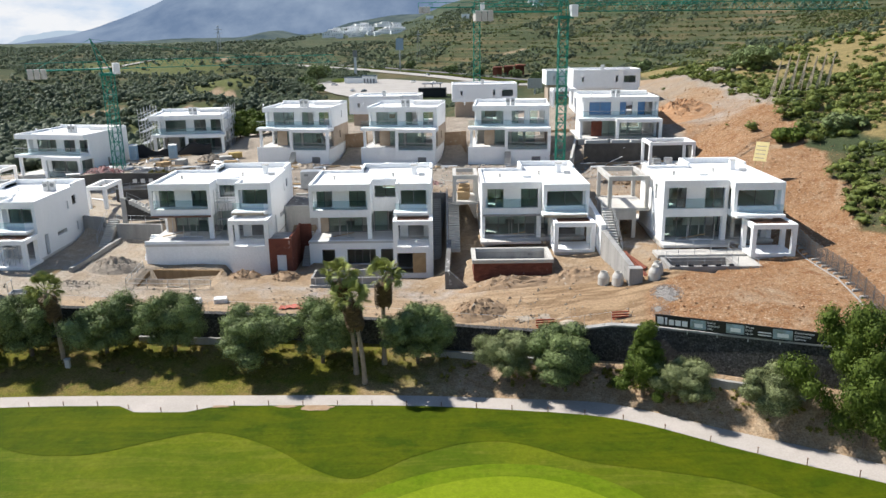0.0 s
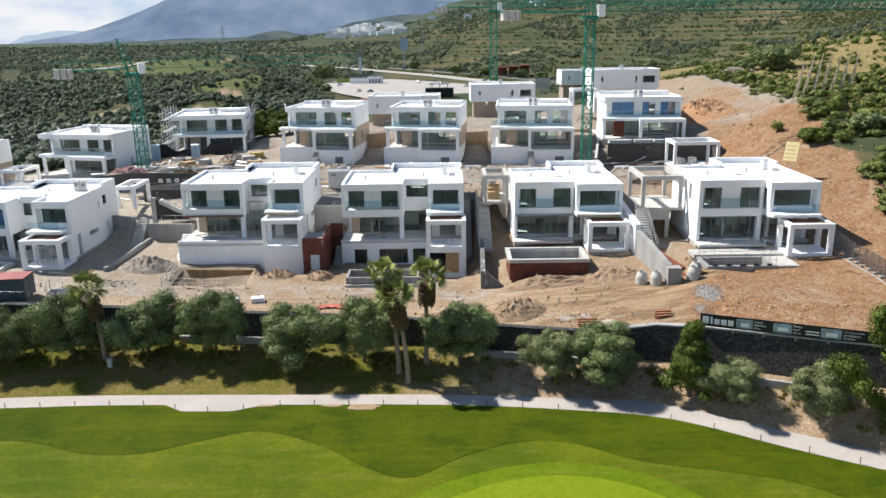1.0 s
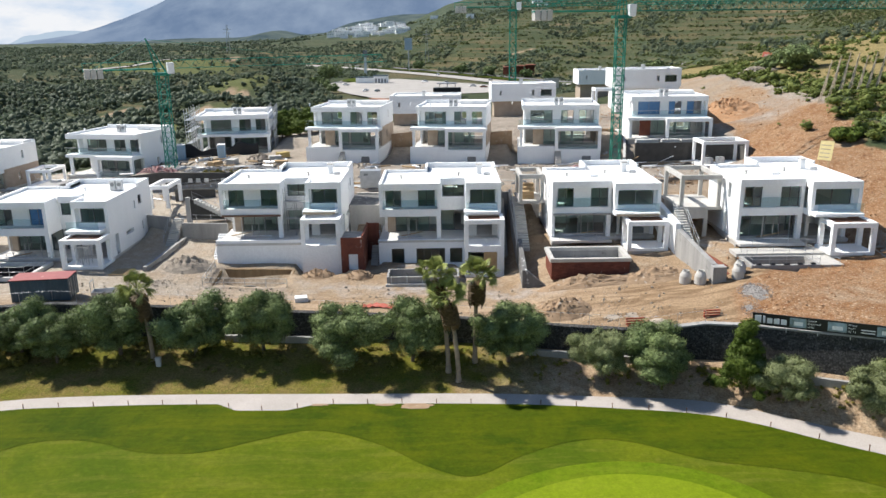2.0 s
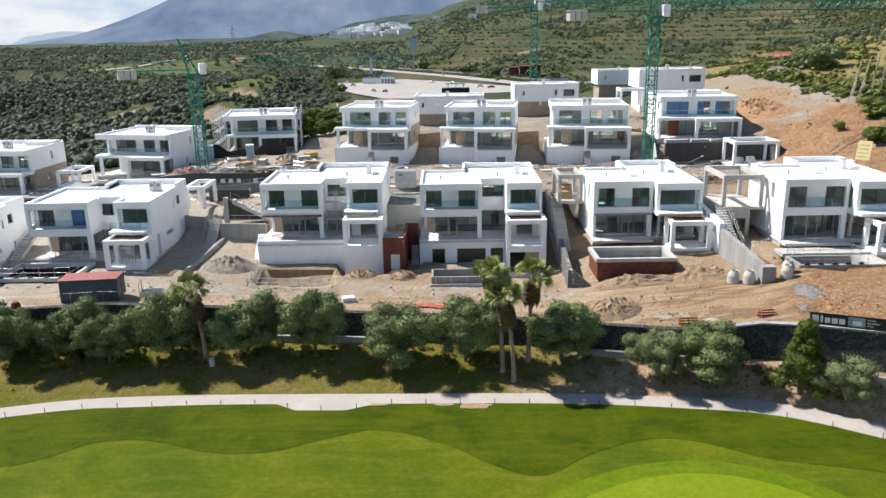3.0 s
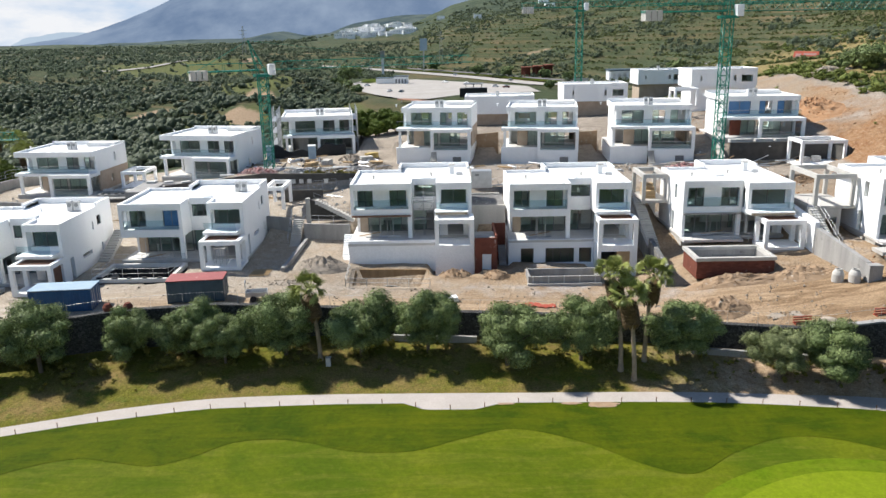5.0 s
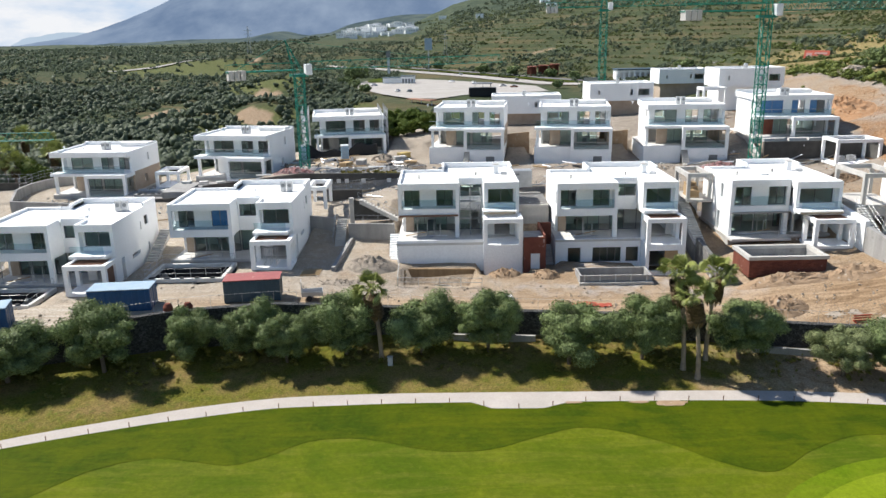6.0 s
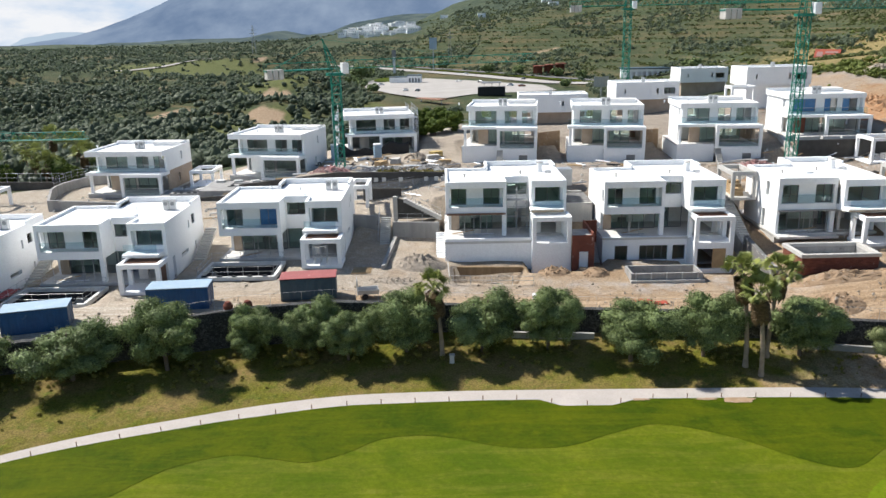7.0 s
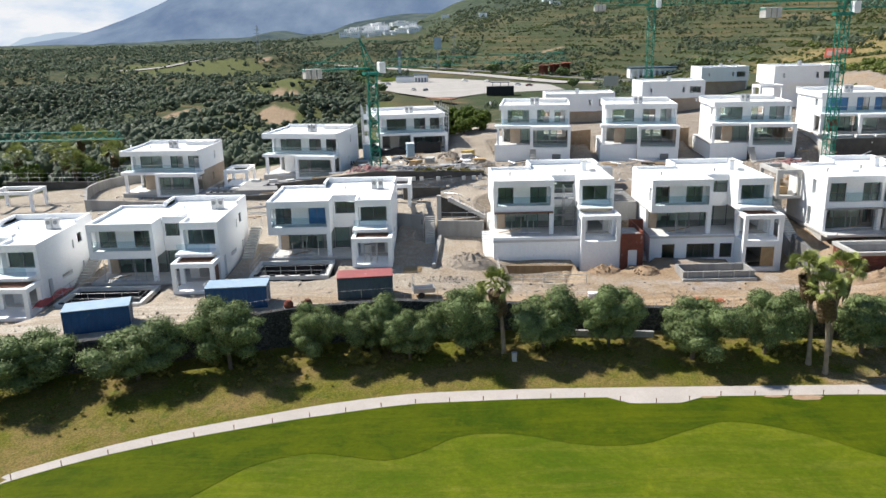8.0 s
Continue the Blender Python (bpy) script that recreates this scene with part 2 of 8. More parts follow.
SIGNWHITE = surface("white_print", (0.78, 0.78, 0.78), (0.74, 0.74, 0.74), 1.0, 0.6, 0.0, 8)
SIGNBLUE = surface("printed_picture", (0.35, 0.45, 0.52), (0.16, 0.2, 0.17), 0.5, 0.6, 0.0, 8)
PALESIGN = surface("pale_yellow_sign", (0.70, 0.58, 0.28), (0.64, 0.53, 0.25), 0.6, 0.7, 0.03, 8)
YELLOW = surface("yellow_board", (0.44, 0.33, 0.13), (0.36, 0.27, 0.11), 0.8, 0.8, 0.05, 8)
ROADMAT = surface("road_asphalt", (0.17, 0.165, 0.16), (0.13, 0.125, 0.12), 6.0, 0.9, 0.2, 4)
PAVED = surface("pale_forecourt", (0.40, 0.37, 0.34), (0.33, 0.31, 0.28), 8.0, 0.9, 0.1, 2)
# far ridges glow by emission, with aerial haze painted into their tones
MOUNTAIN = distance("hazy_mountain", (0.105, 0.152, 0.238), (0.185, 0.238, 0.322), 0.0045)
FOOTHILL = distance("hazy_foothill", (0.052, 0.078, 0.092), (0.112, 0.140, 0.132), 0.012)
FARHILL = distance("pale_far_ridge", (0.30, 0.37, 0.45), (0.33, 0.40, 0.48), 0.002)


def lawn(name, tone, other, third, size, streak=0.35):
    """Mown grass: broad soft patches, long mowing streaks that wander, worn yellow flecks and fine tufts."""
    m = bpy.data.materials.new(name)
    m.use_nodes = True
    n, l = m.node_tree.nodes, m.node_tree.links
    b = n["Principled BSDF"]
    geo = n.new("ShaderNodeNewGeometry")

    def tex(scale, stretch=None, detail=5, warp=0.0):
        t, mp = n.new("ShaderNodeTexNoise"), n.new("ShaderNodeMapping")
        mp.inputs["Scale"].default_value = stretch or (1, 1, 1)
        mp.inputs["Rotation"].default_value = (0, 0, radians(7) if stretch else 0)
        t.inputs["Scale"].default_value, t.inputs["Detail"].default_value, t.inputs["Roughness"].default_value = scale, detail, 0.62
        t.inputs["Distortion"].default_value = warp
        l.new(geo.outputs["Position"], mp.inputs["Vector"])
        l.new(mp.outputs[0], t.inputs["Vector"])
        return t.outputs["Fac"]

    def spread(v, lo, hi, a=0.0, c=1.0):
        r = n.new("ShaderNodeMapRange")
        for key, val in (("From Min", lo), ("From Max", hi), ("To Min", a), ("To Max", c)):
            r.inputs[key].default_value = val
        l.new(v, r.inputs["Value"])
        return r.outputs[0]

    def blend(f, one, two):
        x = n.new("ShaderNodeMix")
        x.data_type = "RGBA"
        l.new(f, x.inputs["Factor"])
        for s, c in (("A", one), ("B", two)):
            if isinstance(c, tuple):
                x.inputs[s].default_value = (*c, 1)
            else:
                l.new(c, x.inputs[s])
        return x.outputs["Result"]
    col = blend(spread(tex(1.0 / size, None, 4, 0.6), 0.36, 0.64), tone, other)
    col = blend(spread(tex(0.8, (0.16, 1.0, 1.0), 4, 1.4), 0.46, 0.66, 0.0, streak), col, third)
    col = blend(spread(tex(1.1, None, 6), 0.58, 0.76, 0.0, 0.5), col, third)
    tuft, fleck = tex(9.0, None, 4), tex(2.6, None, 6)
    hs, mul = n.new("ShaderNodeHueSaturation"), n.new("ShaderNodeMath")
    mul.operation = "MULTIPLY"
    l.new(spread(tuft, 0.3, 0.7, 0.88, 1.12), mul.inputs[0])
    l.new(spread(fleck, 0.3, 0.7, 0.86, 1.14), mul.inputs[1])
    l.new(mul.outputs[0], hs.inputs["Value"])
    l.new(col, hs.inputs["Color"])
    l.new(hs.outputs[0], b.inputs["Base Color"])
    b.inputs["Roughness"].default_value = 0.9
    b.inputs["Specular IOR Level"].default_value = 0.08
    bp = n.new("ShaderNodeBump")
    bp.inputs["Strength"].default_value, bp.inputs["Distance"].default_value = 0.45, 0.06
    l.new(tuft, bp.inputs["Height"])
    l.new(bp.outputs[0], b.inputs["Normal"])
    return m


FAIRWAY = lawn("mown_fairway", (0.054, 0.084, 0.003), (0.102, 0.122, 0.005), (0.150, 0.148, 0.020), 8.0, 0.35)
ROUGH = lawn("first_cut_rough", (0.032, 0.055, 0.0010), (0.060, 0.079, 0.0014), (0.100, 0.106, 0.003), 4.0, 0.35)
GREEN = lawn("putting_green", (0.140, 0.190, 0.006), (0.158, 0.205, 0.009), (0.180, 0.205, 0.016), 4.0, 0.25)
COLLAR = lawn("green_collar", (0.080, 0.128, 0.003), (0.108, 0.150, 0.005), (0.145, 0.165, 0.014), 4.0, 0.3)


def ground_material():
    m = bpy.data.materials.new("open_ground")
    m.use_nodes = True
    nt = m.node_tree
    n, l = nt.nodes, nt.links
    b = n["Principled BSDF"]
    geo = n.new("ShaderNodeNewGeometry")
    att = n.new("ShaderNodeAttribute")
    att.attribute_name = "zone"
    sep = n.new("ShaderNodeSeparateColor")
    l.new(att.outputs["Color"], sep.inputs[0])

    def tex(scale, detail=6):
        t = n.new("ShaderNodeTexNoise")
        t.inputs["Scale"].default_value, t.inputs["Detail"].default_value, t.inputs["Roughness"].default_value = scale, detail, 0.65
        l.new(geo.outputs["Position"], t.inputs["Vector"])
        return t.outputs["Fac"]

    def blend(fac, one, two):
        x = n.new("ShaderNodeMix")
        x.data_type = "RGBA"
        l.new(fac, x.inputs["Factor"])
        for s, c in (("A", one), ("B", two)):
            if isinstance(c, tuple):
                x.inputs[s].default_value = (*c, 1)
            else:
                l.new(c, x.inputs[s])
        return x.outputs["Result"]

    def rng(v, lo, hi):
        r = n.new("ShaderNodeMapRange")
        r.inputs["From Min"].default_value, r.inputs["From Max"].default_value = lo, hi
        l.new(v, r.inputs["Value"])
        return r.outputs[0]

    def edge(mask, noise_out, amount=0.5):
        a = n.new("ShaderNodeMath")
        a.operation = "MULTIPLY_ADD"
        a.inputs[1].default_value = amount
        l.new(noise_out, a.inputs[0])
        l.new(mask, a.inputs[2])
        return rng(a.outputs[0], 0.5 + amount / 2 - 0.12, 0.5 + amount / 2 + 0.12)

    n1, n2, n3, n4 = tex(0.25), tex(1.3), tex(0.05), tex(7.0, 3)
    bank = blend(rng(n1, 0.4, 0.62), (0.120, 0.116, 0.016), (0.195, 0.140, 0.052))
    bank = blend(rng(n2, 0.52, 0.72), bank, (0.085, 0.110, 0.016))
    dirt = blend(rng(n1, 0.35, 0.65), (0.33, 0.25, 0.17), (0.26, 0.18, 0.11))
    dirt = blend(rng(n2, 0.55, 0.75), dirt, (0.40, 0.33, 0.25))
    dirt = blend(rng(tex(0.09, 7), 0.56, 0.66), dirt, (0.36, 0.33, 0.30))
    track = n.new("ShaderNodeMapping")
    track.inputs["Scale"].default_value = (0.12, 1.6, 1.0)
    l.new(geo.outputs["Position"], track.inputs["Vector"])
    rut = n.new("ShaderNodeTexNoise")
    rut.inputs["Scale"].default_value, rut.inputs["Detail"].default_value = 1.0, 5
    l.new(track.outputs[0], rut.inputs["Vector"])
    dirt = blend(rng(rut.outputs["Fac"], 0.56, 0.72), dirt, (0.24, 0.17, 0.11))
    place = n.new("ShaderNodeSeparateXYZ")
    l.new(geo.outputs["Position"], place.inputs[0])
    dry = n.new("ShaderNodeMath")
    dry.operation = "MULTIPLY_ADD"
    dry.inputs[1].default_value = 26.0
    l.new(n1, dry.inputs[0])
    l.new(place.outputs["X"], dry.inputs[2])
    soil = blend(rng(n2, 0.42, 0.62), (0.315, 0.215, 0.130), (0.40, 0.300, 0.200))
    bank = blend(rng(dry.outputs[0], 6.0, 16.0), bank, soil)
    pale = blend(rng(n1, 0.35, 0.65), (0.33, 0.285, 0.235), (0.24, 0.20, 0.160))
    pale = blend(rng(n2, 0.5, 0.72), pale, (0.18, 0.145, 0.11))
    far_back = n.new("ShaderNodeMath")
    far_back.operation = "MULTIPLY_ADD"
    far_back.inputs[1].default_value = 30.0
    l.new(n1, far_back.inputs[0])
    l.new(place.outputs["Y"], far_back.inputs[2])
    dirt = blend(rng(far_back.outputs[0], 101.0, 113.0), dirt, pale)
    west = n.new("ShaderNodeMath")
    west.operation = "MULTIPLY_ADD"
    west.inputs[1].default_value = 40.0
    l.new(n1, west.inputs[0])
    l.new(place.outputs["X"], west.inputs[2])
    dirt = blend(rng(west.outputs[0], 2.0, -22.0), dirt, blend(rng(n2, 0.45, 0.7), (0.335, 0.285, 0.225), (0.40, 0.355, 0.295)))
    haul = n.new("ShaderNodeMath")
    haul.operation = "MULTIPLY_ADD"
    haul.inputs[1].default_value = 9.0
    l.new(n1, haul.inputs[0])
    l.new(place.outputs["Y"], haul.inputs[2])
    wheel = n.new("ShaderNodeMapping")
    wheel.inputs["Scale"].default_value = (0.06, 0.9, 1.0)
    wheel.inputs["Rotation"].default_value = (0, 0, radians(-4))
    l.new(geo.outputs["Position"], wheel.inputs["Vector"])
    lane = n.new("ShaderNodeTexNoise")
    lane.inputs["Scale"].default_value, lane.inputs["Detail"].default_value, lane.inputs["Distortion"].default_value = 1.0, 2, 1.2
    l.new(wheel.outputs[0], lane.inputs["Vector"])
    rolled = blend(rng(lane.outputs["Fac"], 0.40, 0.58), (0.285, 0.200, 0.125), (0.38, 0.28, 0.185))
    churned = blend(rng(lane.outputs["Fac"], 0.42, 0.58), (0.20, 0.130, 0.075), (0.31, 0.215, 0.130))
    rolled = blend(rng(dry.outputs[0], 14.0, 22.0), rolled, churned)
    rolled = blend(rng(west.outputs[0], -18.0, -42.0), rolled, blend(rng(lane.outputs["Fac"], 0.40, 0.58), (0.36, 0.30, 0.23), (0.45, 0.395, 0.325)))
    dirt = blend(rng(haul.outputs[0], 74.5, 71.5), dirt, rolled)
    red = blend(rng(n1, 0.35, 0.65), (0.225, 0.115, 0.054), (0.270, 0.158, 0.085))
    red = blend(rng(n2, 0.50, 0.68), red, (0.300, 0.200, 0.120))
    red = blend(rng(tex(0.16, 8), 0.55, 0.66), red, (0.330, 0.245, 0.165))
    red = blend(rng(tex(0.7, 8), 0.54, 0.66), red, (0.190, 0.092, 0.043))
    red = blend(rng(tex(5.0, 4), 0.56, 0.64), red, (0.40, 0.300, 0.205))
    red = blend(rng(tex(3.1, 6), 0.57, 0.65), red, (0.125, 0.064, 0.034))
    crust = n.new("ShaderNodeMath")
    crust.operation = "MULTIPLY_ADD"
    crust.inputs[1].default_value = 60.0
    l.new(tex(0.1, 7), crust.inputs[0])
    l.new(place.outputs["Y"], crust.inputs[2])
    red = blend(rng(crust.outputs[0], 156.0, 170.0), red, blend(rng(n2, 0.42, 0.66), (0.27, 0.19, 0.12), (0.34, 0.26, 0.18)))
    hill = blend(rng(n3, 0.4, 0.6), (0.048, 0.060, 0.030), (0.088, 0.081, 0.042))
    hill = blend(rng(tex(0.011, 6), 0.47, 0.60), hill, (0.118, 0.096, 0.048))
    hill = blend(rng(tex(0.018, 5), 0.58, 0.68), hill, (0.165, 0.118, 0.070))
    level = n.new("ShaderNodeMapping")
    level.inputs["Scale"].default_value = (0.010, 0.004, 0.62)
    l.new(geo.outputs["Position"], level.inputs["Vector"])
    bands = n.new("ShaderNodeTexNoise")
    bands.inputs["Scale"].default_value, bands.inputs["Detail"].default_value, bands.inputs["Roughness"].default_value = 1.0, 5, 0.6
    l.new(level.outputs[0], bands.inputs["Vector"])
    hill = blend(rng(bands.outputs["Fac"], 0.45, 0.55), hill, (0.046, 0.060, 0.029))
    hill = blend(rng(n1, 0.6, 0.72), hill, (0.16, 0.135, 0.066))
    hill = blend(rng(tex(0.16, 8), 0.54, 0.64), hill, (0.062, 0.078, 0.034))
    golden = blend(rng(n2, 0.4, 0.65), (0.265, 0.200, 0.090), (0.150, 0.130, 0.052))
    pasture = blend(rng(n2, 0.4, 0.65), (0.115, 0.118, 0.046), (0.072, 0.092, 0.030))
    hill = blend(edge(att.outputs["Alpha"], n1, 0.7), hill, blend(rng(place.outputs["X"], 15.0, 45.0), pasture, golden))
    deep = n.new("ShaderNodeMath")
    deep.operation = "MULTIPLY_ADD"
    deep.inputs[1].default_value = 700.0
    l.new(n3, deep.inputs[0])
    l.new(place.outputs["Y"], deep.inputs[2])
    woods = blend(rng(tex(0.03, 7), 0.42, 0.6), (0.036, 0.052, 0.034), (0.070, 0.086, 0.050))
    hill = blend(rng(deep.outputs[0], 1450.0, 1800.0), hill, woods)
    col = blend(edge(sep.outputs["Blue"], n1), bank, hill)
    col = blend(edge(sep.outputs["Red"], n2, 0.4), col, dirt)
    col = blend(edge(sep.outputs["Green"], n1), col, red)
    hs = n.new("ShaderNodeHueSaturation")
    mr = n.new("ShaderNodeMapRange")
    mr.inputs["From Min"].default_value, mr.inputs["From Max"].default_value = 0.22, 0.78
    mr.inputs["To Min"].default_value, mr.inputs["To Max"].default_value = 0.5, 1.5
    l.new(n4, mr.inputs["Value"])
    l.new(mr.outputs[0], hs.inputs["Value"])
    l.new(col, hs.inputs["Color"])
    l.new(hs.outputs[0], b.inputs["Base Color"])
    b.inputs["Roughness"].default_value = 0.95
    b.inputs["Specular IOR Level"].default_value = 0.1
    bp = n.new("ShaderNodeBump")
    bp.inputs["Strength"].default_value, bp.inputs["Distance"].default_value = 0.8, 0.4
    l.new(n2, bp.inputs["Height"])
    l.new(bp.outputs[0], b.inputs["Normal"])
    return m


GROUND = ground_material()

# ---- building helpers ----
def part(name, bm, material, parent, label=""):
    """Links a bmesh as one mesh object under a thing or a part."""
    if len(bm.verts) < 4000:
        bmesh.ops.remove_doubles(bm, verts=bm.verts[:], dist=0.0004)
    me = bpy.data.meshes.new(name)
    bm.to_mesh(me)
    bm.free()
    me.materials.append(material)
    ob = new(name, me)
    ob.parent = parent
    return tagged(ob, label)


def solid(name, bm, material, m=None, label="", category="", group="", kind=""):
    """One mesh as a top-level thing."""
    ob = part(name, bm, material, None)
    if m is not None:
        ob.matrix_world = m
    return tagged(ob, label, category, group, kind)


def thing(name, m, label="", category="", group="", kind=""):
    ob = new(name)
    ob.matrix_world = m
    return tagged(ob, label, category, group, kind)


def box(bm, x0, x1, y0, y1, z0, z1):
    v = [bm.verts.new((x, y, z)) for z in (z0, z1) for y in (y0, y1) for x in (x0, x1)]
    for f in ((0, 2, 3, 1), (4, 5, 7, 6), (0, 1, 5, 4), (2, 6, 7, 3), (0, 4, 6, 2), (1, 3, 7, 5)):
        bm.faces.new([v[i] for i in f])
    return v


def boxes(*dims):
    bm = bmesh.new()
    for d in dims:
        box(bm, *d)
    return bm


def bevelled(bm, width=0.03, segments=1):
    bmesh.ops.bevel(bm, geom=bm.edges[:], offset=width, segments=segments, affect="EDGES", clamp_overlap=True)
    return bm


def bar(bm, a, b, r, sides=6):
    """A round bar from a to b."""
    a, b = Vector(a), Vector(b)
    q = (b - a).to_track_quat("Z", "Y")
    rings = []
    for p in (a, b):
        rings.append([bm.verts.new(p + q @ Vector((r * math.cos(2 * math.pi * i / sides), r * math.sin(2 * math.pi * i / sides), 0))) for i in range(sides)])
    for i in range(sides):
        j = (i + 1) % sides
        bm.faces.new((rings[0][i], rings[0][j], rings[1][j], rings[1][i]))
    bm.faces.new(rings[0][::-1])
    bm.faces.new(rings[1])


def panel(bm, axis, at, thick, u0, u1, z0, z1, holes=()):
    """A wall panel in the plane x = at or y = at, with rectangular openings (u0, u1, z0, z1) right through it."""
    us = sorted({u0, u1, *[min(max(h[i], u0), u1) for h in holes for i in (0, 1)]})
    for a, b in zip(us, us[1:]):
        cuts = sorted((max(h[2], z0), min(h[3], z1)) for h in holes if h[0] < (a + b) / 2 < h[1])
        z = z0
        for c0, c1 in cuts + [(z1, z1)]:
            if c0 - z > 1e-4:
                if axis == "y":
                    box(bm, a, b, at, at + thick, z, c0)
                else:
                    box(bm, at, at + thick, a, b, z, c0)
            z = c1


def lathe(bm, profile, sides=14, at=(0, 0, 0)):
    """A turned body from (radius, height) pairs."""
    rings = [[bm.verts.new((at[0] + r * math.cos(2 * math.pi * i / sides), at[1] + r * math.sin(2 * math.pi * i / sides), at[2] + z)) for i in range(sides)] for r, z in profile]
    for a, b in zip(rings, rings[1:]):
        for i in range(sides):
            j = (i + 1) % sides
            bm.faces.new((a[i], a[j], b[j], b[i]))
    bm.faces.new(rings[0][::-1])
    bm.faces.new(rings[-1])


def smooth_interp(v, xs, ys):
    return np.interp(v, xs, ys)


# ---- lie of the land ----
WALL_X = (-140, -75, -66, -57, -50, -42, -30, -21, -8, 2, 9, 13, 16, 26.6, 40, 60, 90)
WALL_Y = (40, 56, 57.8, 60.4, 62, 63.3, 64.2, 63.6, 62.2, 60, 58.3, 56.8, 55.2, 49.0, 41.2, 30, 12)
WALL_Z = (3.6, 3.7, 3.9, 4.3, 4.8, 4.8, 3.9, 3.6, 3.5, 3.4, 3.5, 4.6, 5.0, 5.9, 7.0, 8.5, 10)
FOOT_Z = (1.2, 1.2, 1.3, 1.3, 1.4, 1.5, 1.6, 1.5, 1.4, 1.4, 1.5, 1.8, 2.2, 3.2, 4.2, 5.5, 7)
PATH_X = (-100, -66.5, -58.8, -50, -46, -40.4, -35.8, -29.4, -16, -3.5, 4.7, 12.3, 19.1, 26.9, 60)
PATH_S = (22, 43.0, 46.9, 50.1, 51.2, 52.5, 52.8, 53.0, 52.75, 52.4, 51.5, 49.9, 45.9, 41.5, 20)
PATH_N = (23.4, 44.2, 48.5, 51.8, 53.1, 54.3, 54.65, 54.75, 54.5, 54.15, 53.4, 52.3, 48.5, 44.2, 22.8)

SITE_X = (-120, -75, -58, -50, -37, -30, -1, 4, 9, 14, 20, 28, 34, 40, 50, 62, 90)
SITE = (
    (68, (3.4, 3.5, 3.9, 4.0, 3.6, 3.0, 2.9, 3.8, 4.2, 4.7, 6.05, 6.15, 6.7, 8.0, 11, 14, 20)),
    (78, (3.4, 3.6, 4.1, 4.5, 4.0, 3.6, 2.8, 4.6, 5.2, 5.4, 6.2, 6.5, 7.2, 9.0, 12.5, 15, 21)),
    (85, (3.6, 3.9, 4.4, 4.6, 4.2, 4.2, 4.4, 5.2, 6.2, 6.8, 7.4, 8.0, 8.6, 10.5, 13.5, 16, 22)),
    (88, (3.7, 4.2, 4.7, 5.0, 5.8, 6.4, 6.6, 7.2, 7.6, 8.0, 8.4, 8.6, 9.2, 11, 13.8, 16.5, 22)),
    (94, (4.0, 4.6, 5.4, 6.2, 6.7, 8.2, 8.6, 8.6, 8.6, 8.8, 9.2, 9.4, 10.2, 12, 14.5, 17, 23)),
    (103, (4.2, 5.0, 5.6, 6.6, 7.0, 8.0, 8.0, 8.0, 8.0, 8.0, 7.9, 8.2, 9.6, 13.2, 15.5, 18, 24)),
    (104.6, (4.2, 5.0, 6.4, 8.9, 8.8, 8.4, 8.1, 8.0, 8.0, 8.0, 7.9, 8.1, 9.6, 13.2, 15.5, 18, 24)),
    (111.6, (4.4, 5.2, 6.5, 8.6, 8.8, 8.3, 8.0, 8.0, 8.1, 8.2, 7.9, 8.0, 10.5, 13.6, 17.5, 18.2, 24.5)),
    (113, (4.5, 5.3, 6.6, 8.5, 8.8, 8.3, 8.0, 8.0, 8.2, 8.8, 10.4, 10.8, 11.8, 13.8, 17.8, 18.4, 24.6)),
    (118, (4.6, 5.4, 6.6, 8.4, 8.8, 8.2, 8.0, 8.0, 8.4, 9.2, 10.6, 11.4, 12.6, 14, 17.9, 18.9, 25)),
    (135, (2.0, 4.4, 6.5, 8.0, 9.6, 10.2, 10.8, 11.2, 11.4, 11.6, 12, 12.6, 13.5, 14.8, 18.2, 20.2, 26)),
    (150, (-1, 1.0, 4.0, 6.0, 8.8, 10, 11, 11.4, 11.6, 12.2, 13, 13.6, 14.6, 16.2, 19.2, 20.4, 26)),
    (200, (-5, -5, -4, -2, 2.0, 3.5, 6.0, 7.0, 8.0, 9.0, 10, 12, 13, 14, 15, 18, 24)),
)
FAR_X = (-2600, -800, -400, -190, -75, 0, 60, 130, 250, 500, 900, 2600)
FAR = (
    (200, (-5, -5, -6, -7, -5, 6, 17, 25, 46, 75, 85, 85)),
    (350, (-6, -8, -9, -10, -8, -4.5, -4, 10.5, 40, 75, 95, 95)),
    (550, (0, 0, 0, 0, -5, -4.5, -4, 6, 38, 80, 105, 105)),
    (680, (5, 7, 8, 2, -5, -2, 10, 24, 52, 92, 115, 115)),
    (820, (5, 7, 9, 4, -3, 10, 22, 34, 62, 104, 125, 125)),
    (1120, (6, 8, 8, 7, 12, 32, 42, 50, 67, 110, 140, 140)),
    (1300, (6, 8, 12, 20, 28, 48, 55, 62, 72, 115, 150, 150)),
    (2000, (6, 8, 10, 26, 56, 90, 108, 120, 135, 160, 190, 190)),
    (3300, (6, 8, 10, 30, 80, 120, 140, 160, 180, 200, 230, 230)),
)


def table(rows, xs, x, y):
    ys = [r[0] for r in rows]
    k = int(np.clip(np.searchsorted(ys, y) - 1, 0, len(ys) - 2))
    f = float(np.clip((y - ys[k]) / (ys[k + 1] - ys[k]), 0, 1))
    f = f * f * (3 - 2 * f)
    return (1 - f) * np.interp(x, xs, rows[k][1]) + f * np.interp(x, xs, rows[k + 1][1])


